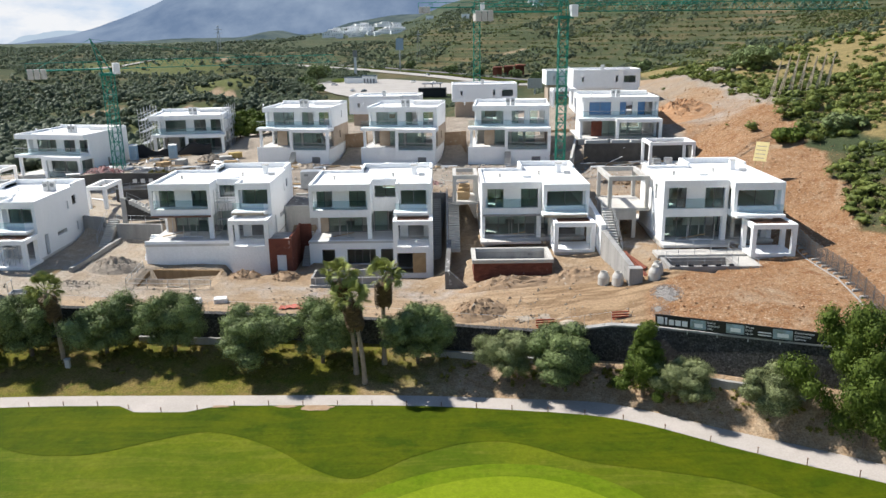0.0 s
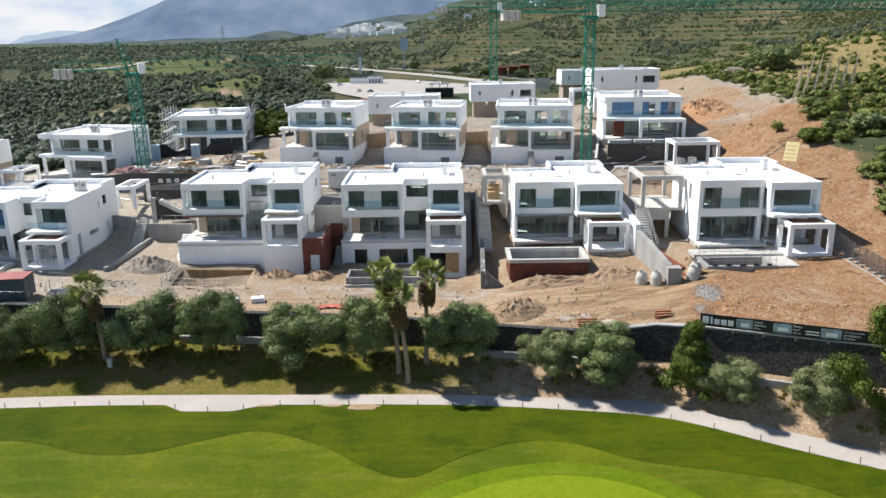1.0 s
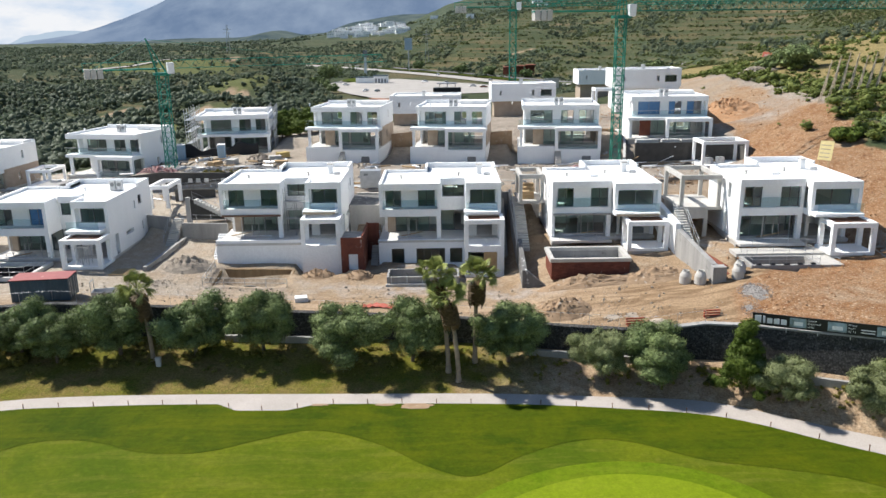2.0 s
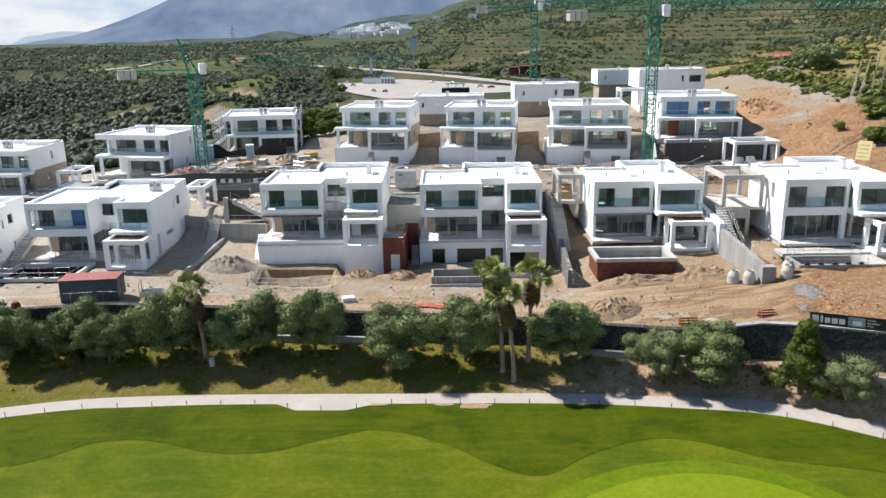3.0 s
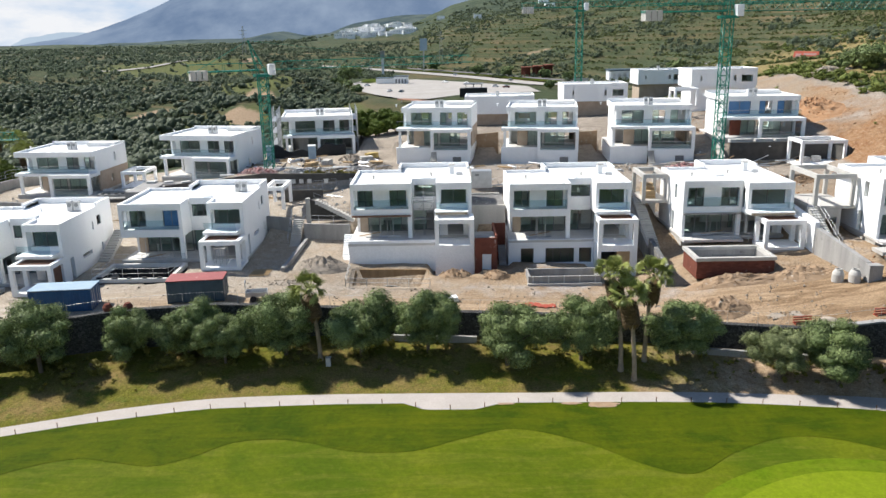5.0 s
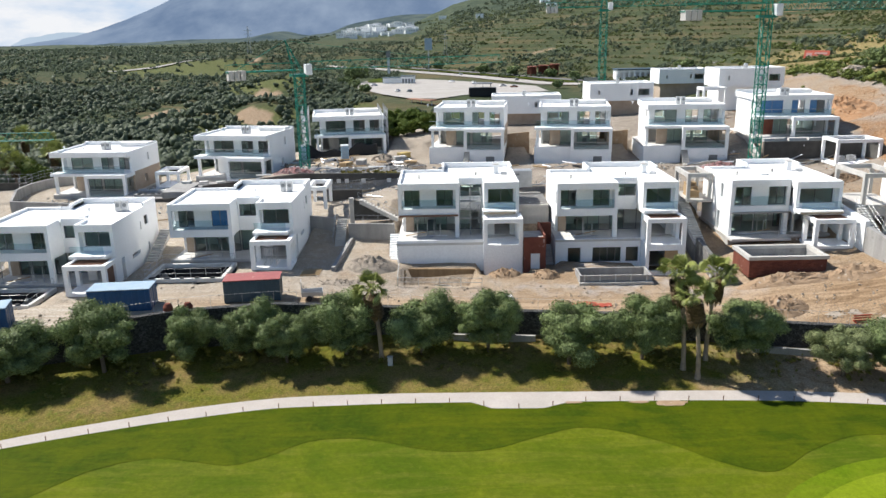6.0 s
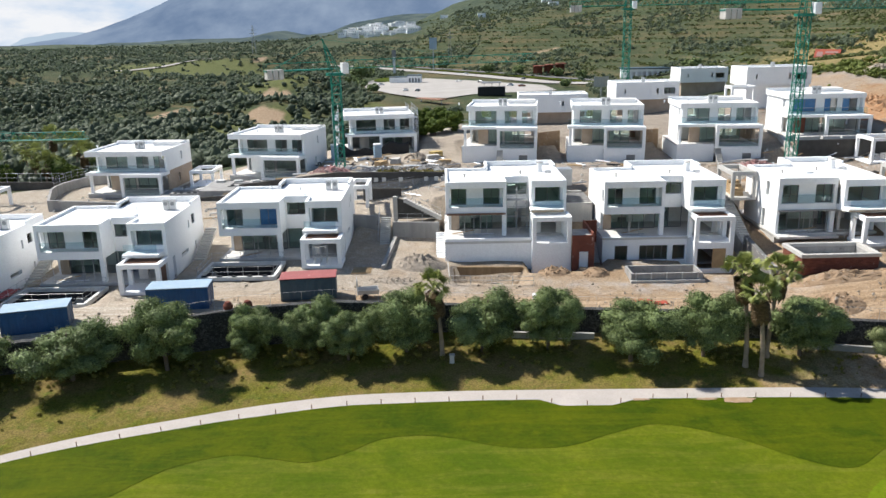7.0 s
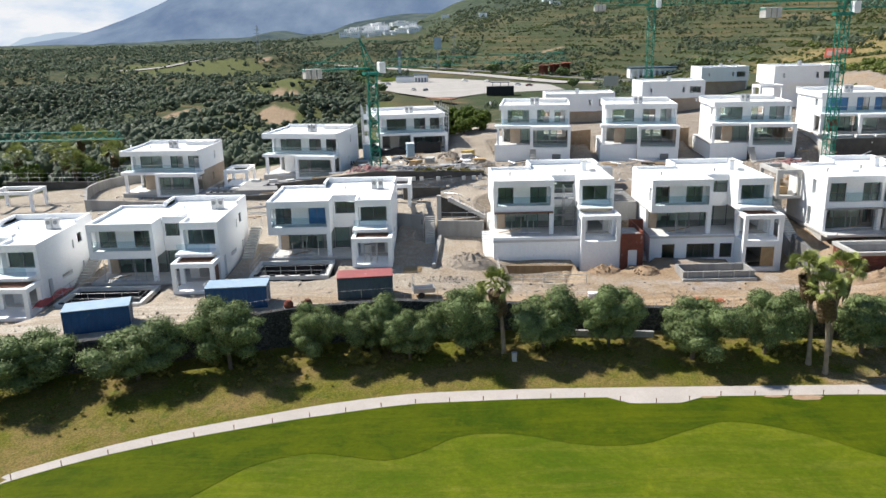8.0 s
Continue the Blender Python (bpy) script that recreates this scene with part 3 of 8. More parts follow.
PADS = []
BARE = ((-156, 354, 12, 9, 1.0), (-102, 316, 7, 10, 1.0), (-108, 322, 6, 8, 1.0), (-118, 420, 6, 14, 1.0), (-126, 428, 7, 10, 1.0), (-174, 628, 7, 12, 1.0), (-62, 352, 8, 5, 0.8), (-200, 470, 10, 12, 0.7), (60, 690, 22, 14, 0.6), (150, 760, 30, 12, 0.5), (15, 760, 30, 12, 0.5))
MEADOW = ((-225, 590, 62, 38), (-100, 290, 30, 40), (-128, 470, 26, 45), (-75, 240, 20, 30), (-70, 350, 14, 24), (30, 540, 30, 16))
# low hills in the valley: middle, half widths, height
KNOLLS = ((-157, 376, 34, 26, 8.5), (-102, 336, 26, 24, 8.5), (-118, 455, 34, 36, 11), (-230, 620, 95, 50, 10), (-172, 650, 40, 36, 7), (-60, 372, 24, 20, 3.5), (-250, 430, 60, 40, 5), (-330, 520, 80, 50, 7),
          (40, 760, 90, 50, 7), (170, 840, 90, 60, 9), (-40, 930, 100, 60, 8), (110, 1050, 110, 70, 9), (-140, 1420, 110, 70, 16))


def bare(x, y):
    """How far the ground is bare red earth in the far valley."""
    return max(a * float(np.clip(1.4 - math.hypot((x - cx) / rx, (y - cy) / ry), 0, 1)) for cx, cy, rx, ry, a in BARE)


def meadow(x, y):
    """How far the ground is open dry grass."""
    far = max(float(np.clip(1.5 - math.hypot((x - cx) / rx, (y - cy) / ry), 0, 1)) for cx, cy, rx, ry in MEADOW)
    hill = float(np.clip((x - 47) / 8, 0, 1) * np.clip((y - 62) / 12, 0, 1) * np.clip((460 - y) / 150, 0, 1))
    return max(far, hill)


ROAD_LINE = ((-205, 905), (-150, 840), (-88, 745), (-11, 600), (40, 492), (100, 446))


def knolls(x, y):
    """The lift of the low hills."""
    return sum(h * math.exp(-((x - cx) / rx) ** 2 - ((y - cy) / (ry * (0.75 if y < cy else 1.3))) ** 2) for cx, cy, rx, ry, h in KNOLLS if abs(x - cx) < 2.5 * rx and abs(y - cy) < 3 * ry)


def golf_height(x, y):
    return 0.18 * math.sin(0.21 * x + 0.5) * math.sin(0.17 * y + 1.0) * min(1, max(0, (51 - y) / 8)) - 0.012 * max(0, 46 - y)


def height(x, y):
    """The ground's height at (x, y)."""
    wy = np.interp(x, WALL_X, WALL_Y)
    if y < wy:
        ps, pn = (path_s(x) - 0.05, path_n(x)) if -100 < x < 60 else (np.interp(x, PATH_X, PATH_S), np.interp(x, PATH_X, PATH_N))
        if y < ps:
            return golf_height(x, y) - min(0.6, 0.02 + 0.12 * (ps - y))
        if y < pn:
            return -0.1
        f = min(1, (y - pn) / max(1.0, wy - pn))
        return -0.1 * max(0, 1 - (y - pn) / 0.7) + f ** 1.25 * np.interp(x, WALL_X, FOOT_Z) + 0.12 * noise.noise((x * 0.25, y * 0.25, 0)) * min(1, 3 * f)
    if y < 200:
        wz = np.interp(x, WALL_X, WALL_Z) - np.interp(x, (-140, -60, -48, -38, -30, 90), (0.3, 0.3, 0.9, 1.0, 0.3, 0.3))
        z = table(SITE, SITE_X, x, max(y, 68))
        if y < wy + 6:
            f = (y - wy) / 6
            z = wz * (1 - f) + z * f
        z += 0.16 * noise.noise((x * 0.22, y * 0.22, 3)) + 0.07 * noise.noise((x * 0.7, y * 0.7, 5))
        if x < -120 or x > 90 or y > 170:
            g = max(min(1, (-120 - x) / 60) if x < -120 else 0, min(1, (x - 90) / 60) if x > 90 else 0, (y - 170) / 30 if y > 170 else 0)
            z = z * (1 - g) + table(FAR, FAR_X, x, 200) * g
    else:
        z = table(FAR, FAR_X, x, y)
    if y > 150 or x < -100 or x > 70:
        k = min(1, max((y - 150) / 250, (-100 - x) / 80, (x - 70) / 80))
        if -120 < x < 130 and 250 < y < 720:
            k *= 0.3
        z += k * (5.0 * noise.noise((x * 0.012, y * 0.009, 1)) + 1.6 * noise.noise((x * 0.04, y * 0.03, 2)))
        if y > 600:
            z += min(1, (y - 600) / 800) * 5 * noise.noise((x * 0.0032, y * 0.0028, 7))
    if y > 190:
        z += knolls(x, y)
    if 430 < y < 1060:
        rx = np.interp(y, [p[1] for p in ROAD_LINE[::-1]], [p[0] for p in ROAD_LINE[::-1]])
        w = min(1, max(0, 1.7 - abs(x - rx) / 45)) * min(1, (y - 430) / 60) * min(1, (1060 - y) / 120)
        w = w * w * (3 - 2 * w)
        z = z * (1 - w) + min(z, -4.4) * w
    if 360 < y < 610 and -120 < x < 70:
        w = float(np.clip(1.9 - 1.25 * math.hypot((x + 28 + 0.28 * (y - 478)) / 52, (y - 480) / 92), 0, 1))
        z = z * (1 - w) + -4.4 * w
    for x0, x1, y0, y1, pz in PADS:
        if x0 < x < x1 and y0 < y < y1:
            z = min(z, pz)
    return z


def growing(start, stop, step, rate):
    out, v = [], start
    sign = 1 if stop > start else -1
    while (v - stop) * sign < 0:
        v += sign * step
        step *= rate
        out.append(v)
    return out


def build_ground():
    xs = sorted(growing(-112, -2600, 1.2, 1.09) + list(np.arange(-112, 72, 0.85)) + growing(72, 2600, 1.2, 1.09))
    vs = sorted(growing(40, -160, 1.5, 1.25) + list(np.arange(40, 61.5, 0.9)) + [61.72, 61.98, 62.02, 62.3] + list(np.arange(63, 160, 0.85)) + growing(160, 3300, 1.0, 1.045))
    verts, zone = [], []
    for v in vs:
        fade = max(0.0, 1 - abs(v - 62) / 24)
        fade = fade * fade * (3 - 2 * fade)
        for x in xs:
            y = v + (float(np.interp(x, WALL_X, WALL_Y)) - 62) * fade
            z = height(x, y if abs(v - 62) > 0.1 else y + (0.05 if v > 62 else -0.05))
            verts.append((x, y, z))
            wy = np.interp(x, WALL_X, WALL_Y)
            dirt = red = hill = 0.0
            if y > wy - 0.2:
                right = np.interp(y, (40, 62, 80, 100, 130, 165, 190, 210), (34, 33, 36, 38, 41, 48, 54, 58))
                left = np.interp(y, (60, 100, 112, 125, 140, 165), (-150, -130, -104, -88, -52, -40))
                inside = min(right - x, x - left, 152 - y) / 5
                dirt = float(np.clip(inside + 0.5, 0, 1))
                hill = 1.0
                if x > 12:
                    gx = np.interp(y, (50, 62, 75, 90, 150, 190), (14, 17, 32, 33, 36, 46))
                    rx = np.interp(y, (50, 68, 80, 95, 110, 130, 165, 190), (40, 41.2, 42, 45.5, 47.6, 47.2, 47.5, 50)) + 2.2 * noise.noise((y * 0.13, 0, 6)) + 1.2 * noise.noise((y * 0.4, 0, 8))
                    red = float(np.clip(min(x - gx, rx - x) / 3 + 0.5, 0, 1)) if y < 195 else 0.0
                if y > 152:
                    red = max(red, bare(x, y))
            if 34 < x < 49 and 112 < y < 160:
                red *= 0.45 + 0.5 * abs(noise.noise((x * 0.1, y * 0.06, 3)))
                dirt = max(dirt, 0.8 if red else 0)
            zone.append((dirt, red, hill, meadow(x, y) if y > 90 else 0))
    n = len(xs)
    faces = [(j * n + i, j * n + i + 1, (j + 1) * n + i + 1, (j + 1) * n + i) for j in range(len(vs) - 1) for i in range(n - 1)]
    me = bpy.data.meshes.new("ground")
    me.from_pydata(verts, [], faces)
    att = me.color_attributes.new("zone", "FLOAT_COLOR", "POINT")
    att.data.foreach_set("color", np.array(zone, dtype=np.float32).ravel())
    me.polygons.foreach_set("use_smooth", [True] * len(faces))
    me.materials.append(GROUND)
    tagged(new("ground", me), "bare earth building site amid scrubby green hills", "ground", kind="structure")


def strip(name, lower, upper, xs, material, lift, rows=12, label="", category="ground"):
    """A sheet laid on the golf ground between two curves y = lower(x) and y = upper(x)."""
    verts, faces = [], []
    for x in xs:
        a, b = lower(x), upper(x)
        for k in range(rows + 1):
            y = a + (b - a) * k / rows
            verts.append((x, y, golf_height(x, y) + lift))
    n = rows + 1
    for i in range(len(xs) - 1):
        for k in range(rows):
            faces.append((i * n + k, (i + 1) * n + k, (i + 1) * n + k + 1, i * n + k + 1))
    me = bpy.data.meshes.new(name)
    me.from_pydata(verts, [], faces)
    me.polygons.foreach_set("use_smooth", [True] * len(faces))
    me.materials.append(material)
    tagged(new(name, me), label, category, kind="structure")


def eased(xs, ys):
    """A smooth curve through few points."""
    def at(x):
        k = int(np.clip(np.searchsorted(xs, x) - 1, 0, len(xs) - 2))
        p = [ys[max(k - 1, 0)], ys[k], ys[k + 1], ys[min(k + 2, len(ys) - 1)]]
        q = [xs[max(k - 1, 0)], xs[k], xs[k + 1], xs[min(k + 2, len(xs) - 1)]]
        h = xs[k + 1] - xs[k]
        t = (x - xs[k]) / h
        m0 = (p[2] - p[0]) / max(q[2] - q[0], 1e-6) * h
        m1 = (p[3] - p[1]) / max(q[3] - q[1], 1e-6) * h
        return (2 * t ** 3 - 3 * t * t + 1) * p[1] + (t ** 3 - 2 * t * t + t) * m0 + (3 * t * t - 2 * t ** 3) * p[2] + (t ** 3 - t * t) * m1
    return at


FAIR_X = (-140, -62, -53.3, -50.6, -47.0, -44.3, -41.4, -38.9, -37, -34.4, -31.6, -28.9, -26, -23.4, -20.5, -16.9, -12.2, -8.8, -5.9, -2.4, 1.5, 4.6, 9.1, 13.6, 17.8, 20.7, 28, 60)
FAIR_Y = (15, 33, 40.8, 44.0, 45.7, 45.3, 44.8, 45.9, 47.4, 47.9, 47.4, 46.2, 45.7, 46.1, 47.6, 48.8, 46.8, 44.1, 42.9, 45.2, 46.9, 46.7, 44.2, 43.2, 42.1, 40.0, 33, 10)
fair_edge, path_s, path_n = eased(FAIR_X, FAIR_Y), eased(PATH_X, PATH_S), eased(PATH_X, PATH_N)


def notch(x):
    """The lay-by on the path's golf side."""
    return path_s(x) - 1.05 * float(np.clip(min((x + 25.0) / 1.6, (-17.4 - x) / 2.2), 0, 1))


def build_golf():
    xs = list(np.arange(-99, 58.1, 0.5))
    strip("golf_rough", lambda x: fair_edge(x) - 0.06, lambda x: notch(x) - 0.02, xs, ROUGH, 0.082, 6, "dark green mown rough beside the path", "lawn")
    strip("fairway", lambda x: -150, fair_edge, xs, FAIRWAY, 0.06, 60, "light green mown golf fairway with a wavy edge", "lawn")
    strip("golf_path", notch, path_n, xs, PATHMAT, 0.04, 3, "pale concrete golf cart path", "path")
    lay_green("green_collar", 2.6, 34.4, 10.4, 10.0, 0.075, COLLAR, "smooth collar of grass round the putting green")
    lay_green("putting_green", 2.6, 34.4, 8.7, 8.4, 0.095, GREEN, "bright smooth putting green on the golf course")


def lay_green(name, gx, gy, rx, ry, lift, material, label):
    """A rounded patch of short grass on the golf ground."""
    bm = bmesh.new()
    rings = []
    for k in range(9):
        f = k / 8
        rings.append([bm.verts.new((gx + rx * f * math.cos(a) * (1 + 0.06 * math.sin(3 * a)), gy + ry * f * math.sin(a) * (1 + 0.05 * math.sin(2 * a + 1)), 0)) for a in np.linspace(0, 2 * math.pi, 64, endpoint=False)] if k else [bm.verts.new((gx, gy, 0))])
    for k in range(8):
        for i in range(64):
            j = (i + 1) % 64
            bm.faces.new((rings[0][0], rings[1][i], rings[1][j]) if k == 0 else (rings[k][i], rings[k + 1][i], rings[k + 1][j], rings[k][j]))
    for v in bm.verts:
        v.co.z = golf_height(v.co.x, v.co.y) + lift
    bmesh.ops.recalc_face_normals(bm, faces=bm.faces[:])
    solid(name, bm, material, None, label, "lawn", kind="structure")

# ---- villas ----
def window(villa, axis, at, u0, u1, z0, z1, leaves=2, glass=None, open_side=False):
    """A sliding window: aluminium frame, with each pane a sub-part."""
    bm = bmesh.new()
    t, d = 0.06, 0.10
    step = (u1 - u0) / leaves

    def put(b, a0, a1, c0, c1, e0, e1):
        if axis == "y":
            box(b, a0, a1, e0, e1, c0, c1)
        else:
            box(b, e0, e1, a0, a1, c0, c1)
    posts = [min(max(u0 + k * step - t / 2, u0), u1 - t) for k in range(leaves + 1)]
    cuts = sorted({round(c, 4) for a in posts for c in (a, a + t)})
    for a, b in zip(cuts, cuts[1:]):
        put(bm, a, b, z0, z0 + t, at, at + d)
        put(bm, a, b, z1 - t, z1, at, at + d)
    for a in posts:
        put(bm, round(a, 4), round(a + t, 4), z0 + t, z1 - t, at, at + d)
    w = part("window", bm, ALU, villa)
    for k in range(leaves):
        if open_side and k == leaves - 1:
            continue
        b2 = bmesh.new()
        put(b2, u0 + k * step + t / 2, u0 + (k + 1) * step - t / 2, z0 + t, z1 - t, at + 0.04, at + 0.06)
        pane = part("pane", b2, glass or GLASS, w)
        pane.visible_shadow = False
    return w


def balustrade(villa, x0, x1, y, z, axis="y"):
    bm = boxes((x0, x1, y, y + 0.02, z + 0.04, z + 1.0)) if axis == "y" else boxes((y, y + 0.02, x0, x1, z + 0.04, z + 1.0))
    p = part("balustrade", bm, RAILGLASS, villa, "clear glass balustrade")
    p.visible_shadow = False
    return p


def roof_of(villa, x0, x1, y0, y1, z, parapet=0.35, th=0.28):
    part("roof_slab", boxes((x0 + 0.02, x1 - 0.02, y0 + 0.02, y1 - 0.02, z - 0.62, z - parapet)), ROOFING, villa)
    bm = boxes((x0, x1, y0, y0 + th, z - 0.75, z), (x0, x1, y1 - th, y1, z - 0.75, z), (x0, x0 + th, y0 + th, y1 - th, z - 0.75, z), (x1 - th, x1, y0 + th, y1 - th, z - 0.75, z))
    part("parapet", bm, WHITE, villa)


def roof_plant(villa, x, y, z):
    """A pair of chimney-like outdoor units and two vents on the roof."""
    for k in range(2):
        u = part("air_unit", bevelled(boxes((x + k * 0.75, x + k * 0.75 + 0.6, y, y + 0.5, z, z + 1.15)), 0.03), STEEL, villa, "grey metal roof unit")
        b = bmesh.new()
        lathe(b, [(0.22, 0), (0.22, 0.03)], 12)
        bmesh.ops.rotate(b, verts=b.verts[:], matrix=Matrix.Rotation(radians(90), 3, "X"))
        bmesh.ops.translate(b, verts=b.verts[:], vec=(x + k * 0.75 + 0.3, y - 0.002, z + 0.72))
        part("fan_grille", b, ALU, u)
    for dx, dy in ((-3.0, 0.4), (-6.5, 1.2)):
        b = bmesh.new()
        lathe(b, [(0.09, 0), (0.09, 0.32), (0.17, 0.33), (0.15, 0.42)], 8, (x + dx, y + dy, z))
        part("roof_vent", b, WHITE, villa)


def stair(name, m, width, steps, rise, going, material, label, parent=None):
    """A flight of solid steps, each a part; under a parent the steps are its own parts."""
    st = parent if parent is not None else thing(name, m, label, "stairs")
    for k in range(steps):
        o = part("step", boxes((0, width, k * going, (k + 1) * going - 0.002, -0.25 if k == 0 else (k - 1) * rise - 0.1, (k + 1) * rise)), material, st)
        if parent is not None:
            o.matrix_local = m
    return st


def parapet_round(villa, pts, z, tall=0.72, th=0.26):
    """A parapet that follows the roof's outline (corners in order, anticlockwise seen from above)."""
    bm = bmesh.new()
    n = len(pts)
    for i in range(n):
        (ax, ay), (bx, by) = pts[i], pts[(i + 1) % n]
        if abs(ay - by) < 1e-6:
            s = th if bx > ax else -th
            box(bm, min(ax, bx), max(ax, bx), min(ay, ay + s), max(ay, ay + s), z - tall, z)
        else:
            s = -th if by > ay else th
            box(bm, min(ax, ax + s), max(ax, ax + s), min(ay, by) + th, max(ay, by) - th, z - tall, z - 0.003)
    part("parapet", bm, WHITE, villa)


def wall(villa, axis, at, thick, u0, u1, z0, z1, holes=(), material=None, name="wall", label=""):
    bm = bmesh.new()
    panel(bm, axis, at, thick, u0, u1, z0, z1, holes)
    return part(name, bm, material or WHITE, villa, label)


def villa_front(m, base="none", wide=True, label="", glass=None, fresh=0):
    """A villa of the front row: a cantilevered upper box on a recessed glazed living floor, a second box beside it and a portal porch in front."""
    v = thing("villa", m, label, "house", "white villas under construction")
    w = 6.6 if wide else 6.3                      # upper box
    rx0 = 9.3 if wide else 6.3                    # second box
    rx1 = 13.1 if wide else 11.1
    ry = 0.0 if wide else -1.5
    D1, D2, X2 = 9.0, 12.0, 4.8
    top, uf, sf = 6.05, 3.25, 2.45
    wt = top - 0.72
    lg = 1.35 if wide else 0.35                   # depth of the loggia
    gl = 3.25 if wide else 1.5                    # depth of the living room's glass
    part("upper_floor", boxes((0, w, 0, D1, sf, uf)), WHITE, v)
    wall(v, "x", 0, 0.35, 0, D1, uf, wt, [(0.35, 1.15, uf + 0.35, top - 0.95)] if wide else [(2.4, 3.2, uf + 0.4, uf + 2.0)])
    wall(v, "x", w - 0.35, 0.35, 0, 3.0 if wide else lg, uf, wt)
    wall(v, "y", lg, 0.3, 0.35, w - 0.35, uf, wt, [(0.6, 2.3, uf + 0.02, uf + 2.15), (4.15, 5.95, uf + 0.02, uf + 2.15)])
    wall(v, "y", D1 - 0.3, 0.3, 0.35, X2, uf, wt)
    window(v, "y", lg + 0.1, 0.6, 2.3, uf + 0.02, uf + 2.15, 2, glass, fresh % 2 == 0)
    window(v, "y", lg + 0.1, 4.15, 5.95, uf + 0.02, uf + 2.15, 2, BLUEGLASS if fresh == 2 else glass)
    balustrade(v, 0.4, w - 0.4, 0.05, uf)
    part("second_floor", boxes((rx0, rx1, ry, D2, sf + 0.2, uf)), WHITE, v)
    wall(v, "x", rx1 - 0.35, 0.35, ry, D2, uf, wt, [(8.2, 9.2, uf + 0.7, uf + 1.75), (6.9, 7.25, uf + 0.5, uf + 1.4)])
    wall(v, "x", rx0, 0.35, ry, 3.0 if wide else ry + 0.9, uf, wt)
    wall(v, "y", ry + 0.9, 0.3, rx0 + 0.35, rx1 - 0.35, uf, wt, [(rx0 + 0.5, rx1 - 0.55, uf + 0.02, uf + 2.15)])
    wall(v, "y", D2 - 0.3, 0.3, X2, rx1 - 0.35, uf, wt, [(7.0, 8.6, uf + 0.1, uf + 2.1)])
    wall(v, "x", X2, 0.3, D1, D2 - 0.3, uf, wt)
    window(v, "y", ry + 1.0, rx0 + 0.5, rx1 - 0.55, uf + 0.02, uf + 2.15, 2, glass)
    window(v, "x", rx1 - 0.2, 8.2, 9.2, uf + 0.7, uf + 1.75, 1, glass)
    part("sill", boxes((rx0 + 0.4, rx1 - 0.4, ry + 0.45, ry + 0.88, uf, uf + 0.42)), WHITE, v)
    if wide:
        part("link_floor", boxes((w, rx0, 2.9, D1, sf, uf)), WHITE, v)
        wall(v, "y", 2.9, 0.3, w, rx0, uf, wt, [(w + 0.2, rx0 - 0.1, uf + 0.75, uf + 2.15)])
        window(v, "y", 3.0, w + 0.2, rx0 - 0.1, uf + 0.75, uf + 2.15, 2, glass)
        outline = [(0, 0), (w, 0), (w, 2.9), (rx0, 2.9), (rx0, 0), (rx1, 0), (rx1, D2), (X2, D2), (X2, D1), (0, D1)]
        slab = [(0.1, w - 0.1, 0.1, D1 - 0.1), (w - 0.1, rx0 + 0.1, 3.0, D1 - 0.1), (rx0 + 0.1, rx1 - 0.1, 0.1, D1 - 0.1), (X2 + 0.1, rx1 - 0.1, D1 - 0.1, D2 - 0.1)]
    else:
        outline = [(0, 0), (w, 0), (w, ry), (rx1, ry), (rx1, D2), (X2, D2), (X2, D1), (0, D1)]
        slab = [(0.1, w + 0.1, 0.1, D1 - 0.1), (w + 0.1, rx1 - 0.1, ry + 0.1, D1 - 0.1), (X2 + 0.1, rx1 - 0.1, D1 - 0.1, D2 - 0.1)]
    parapet_round(v, outline, top)
    part("roof", boxes(*[(a, b, c, d, top - 0.62, top - 0.3) for a, b, c, d in slab]), ROOFING, v, "flat white roof with worn patches")
    part("roof_upstand", boxes((X2 + 0.27, rx1 - 0.01, D2 - 0.26, D2 - 0.01, top - 0.002, top + 0.3), (X2 + 0.01, X2 + 0.26, D1 - 0.3, D2 - 0.01, top - 0.302, top + 0.3), (rx1 - 0.26, rx1 - 0.012, D2 - 3.4, D2 - 0.27, top - 0.002, top + 0.3)), WHITE, v)
    part("roof_hatch", bevelled(boxes((rx0 - 1.6, rx0 - 0.7, 4.2, 5.0, top - 0.31, top - 0.08)), 0.03), WHITE, v)
    part("balcony", boxes((rx0 - 0.2, rx1 - 0.4, ry - 1.5, ry, uf - 0.3, uf - 0.02)), WHITE, v)
    balustrade(v, rx0, rx1 - 0.5, ry - 1.45, uf - 0.02)
    wall(v, "x", 0.3 if wide else 0.0, 0.3, gl - 0.05 if wide else 0.0, D1, 0, sf, [] if wide else [(3.0, 3.8, 0.0, 2.1)])
    wall(v, "y", D1 - 0.3, 0.3, 0.6, X2, 0, sf)
    wall(v, "y", D2 - 0.3, 0.3, X2, rx1 - 0.35, 0, uf)
    wall(v, "x", X2, 0.3, D1, D2 - 0.3, 0, uf)
    wall(v, "x", rx1 - 0.35, 0.35, ry + (0.0 if wide else 2.2), D2, -0.05, sf + 0.2, [(1.2 + ry, 2.0 + ry, 0, 2.2), (4.0, 6.2, 1.35, 1.8), (8.6, 9.0, 0.9, 1.9)])
    part("column", boxes((w - 0.45, w, 0.02, 0.5, 0, sf)), WHITE, v)
    if wide:
        part("brick_pier", boxes((0.62, 1.5, 3.0, 3.3, 0, sf)), BEIGE, v, "unplastered beige brick pier")
    window(v, "y", gl, 1.5 if wide else 0.4, w - 0.1, 0.02, sf, 4, glass, True)
    window(v, "y", 3.6, w, rx0 + (0.3 if wide else 0.9), 0.02, sf, 2, glass, True)
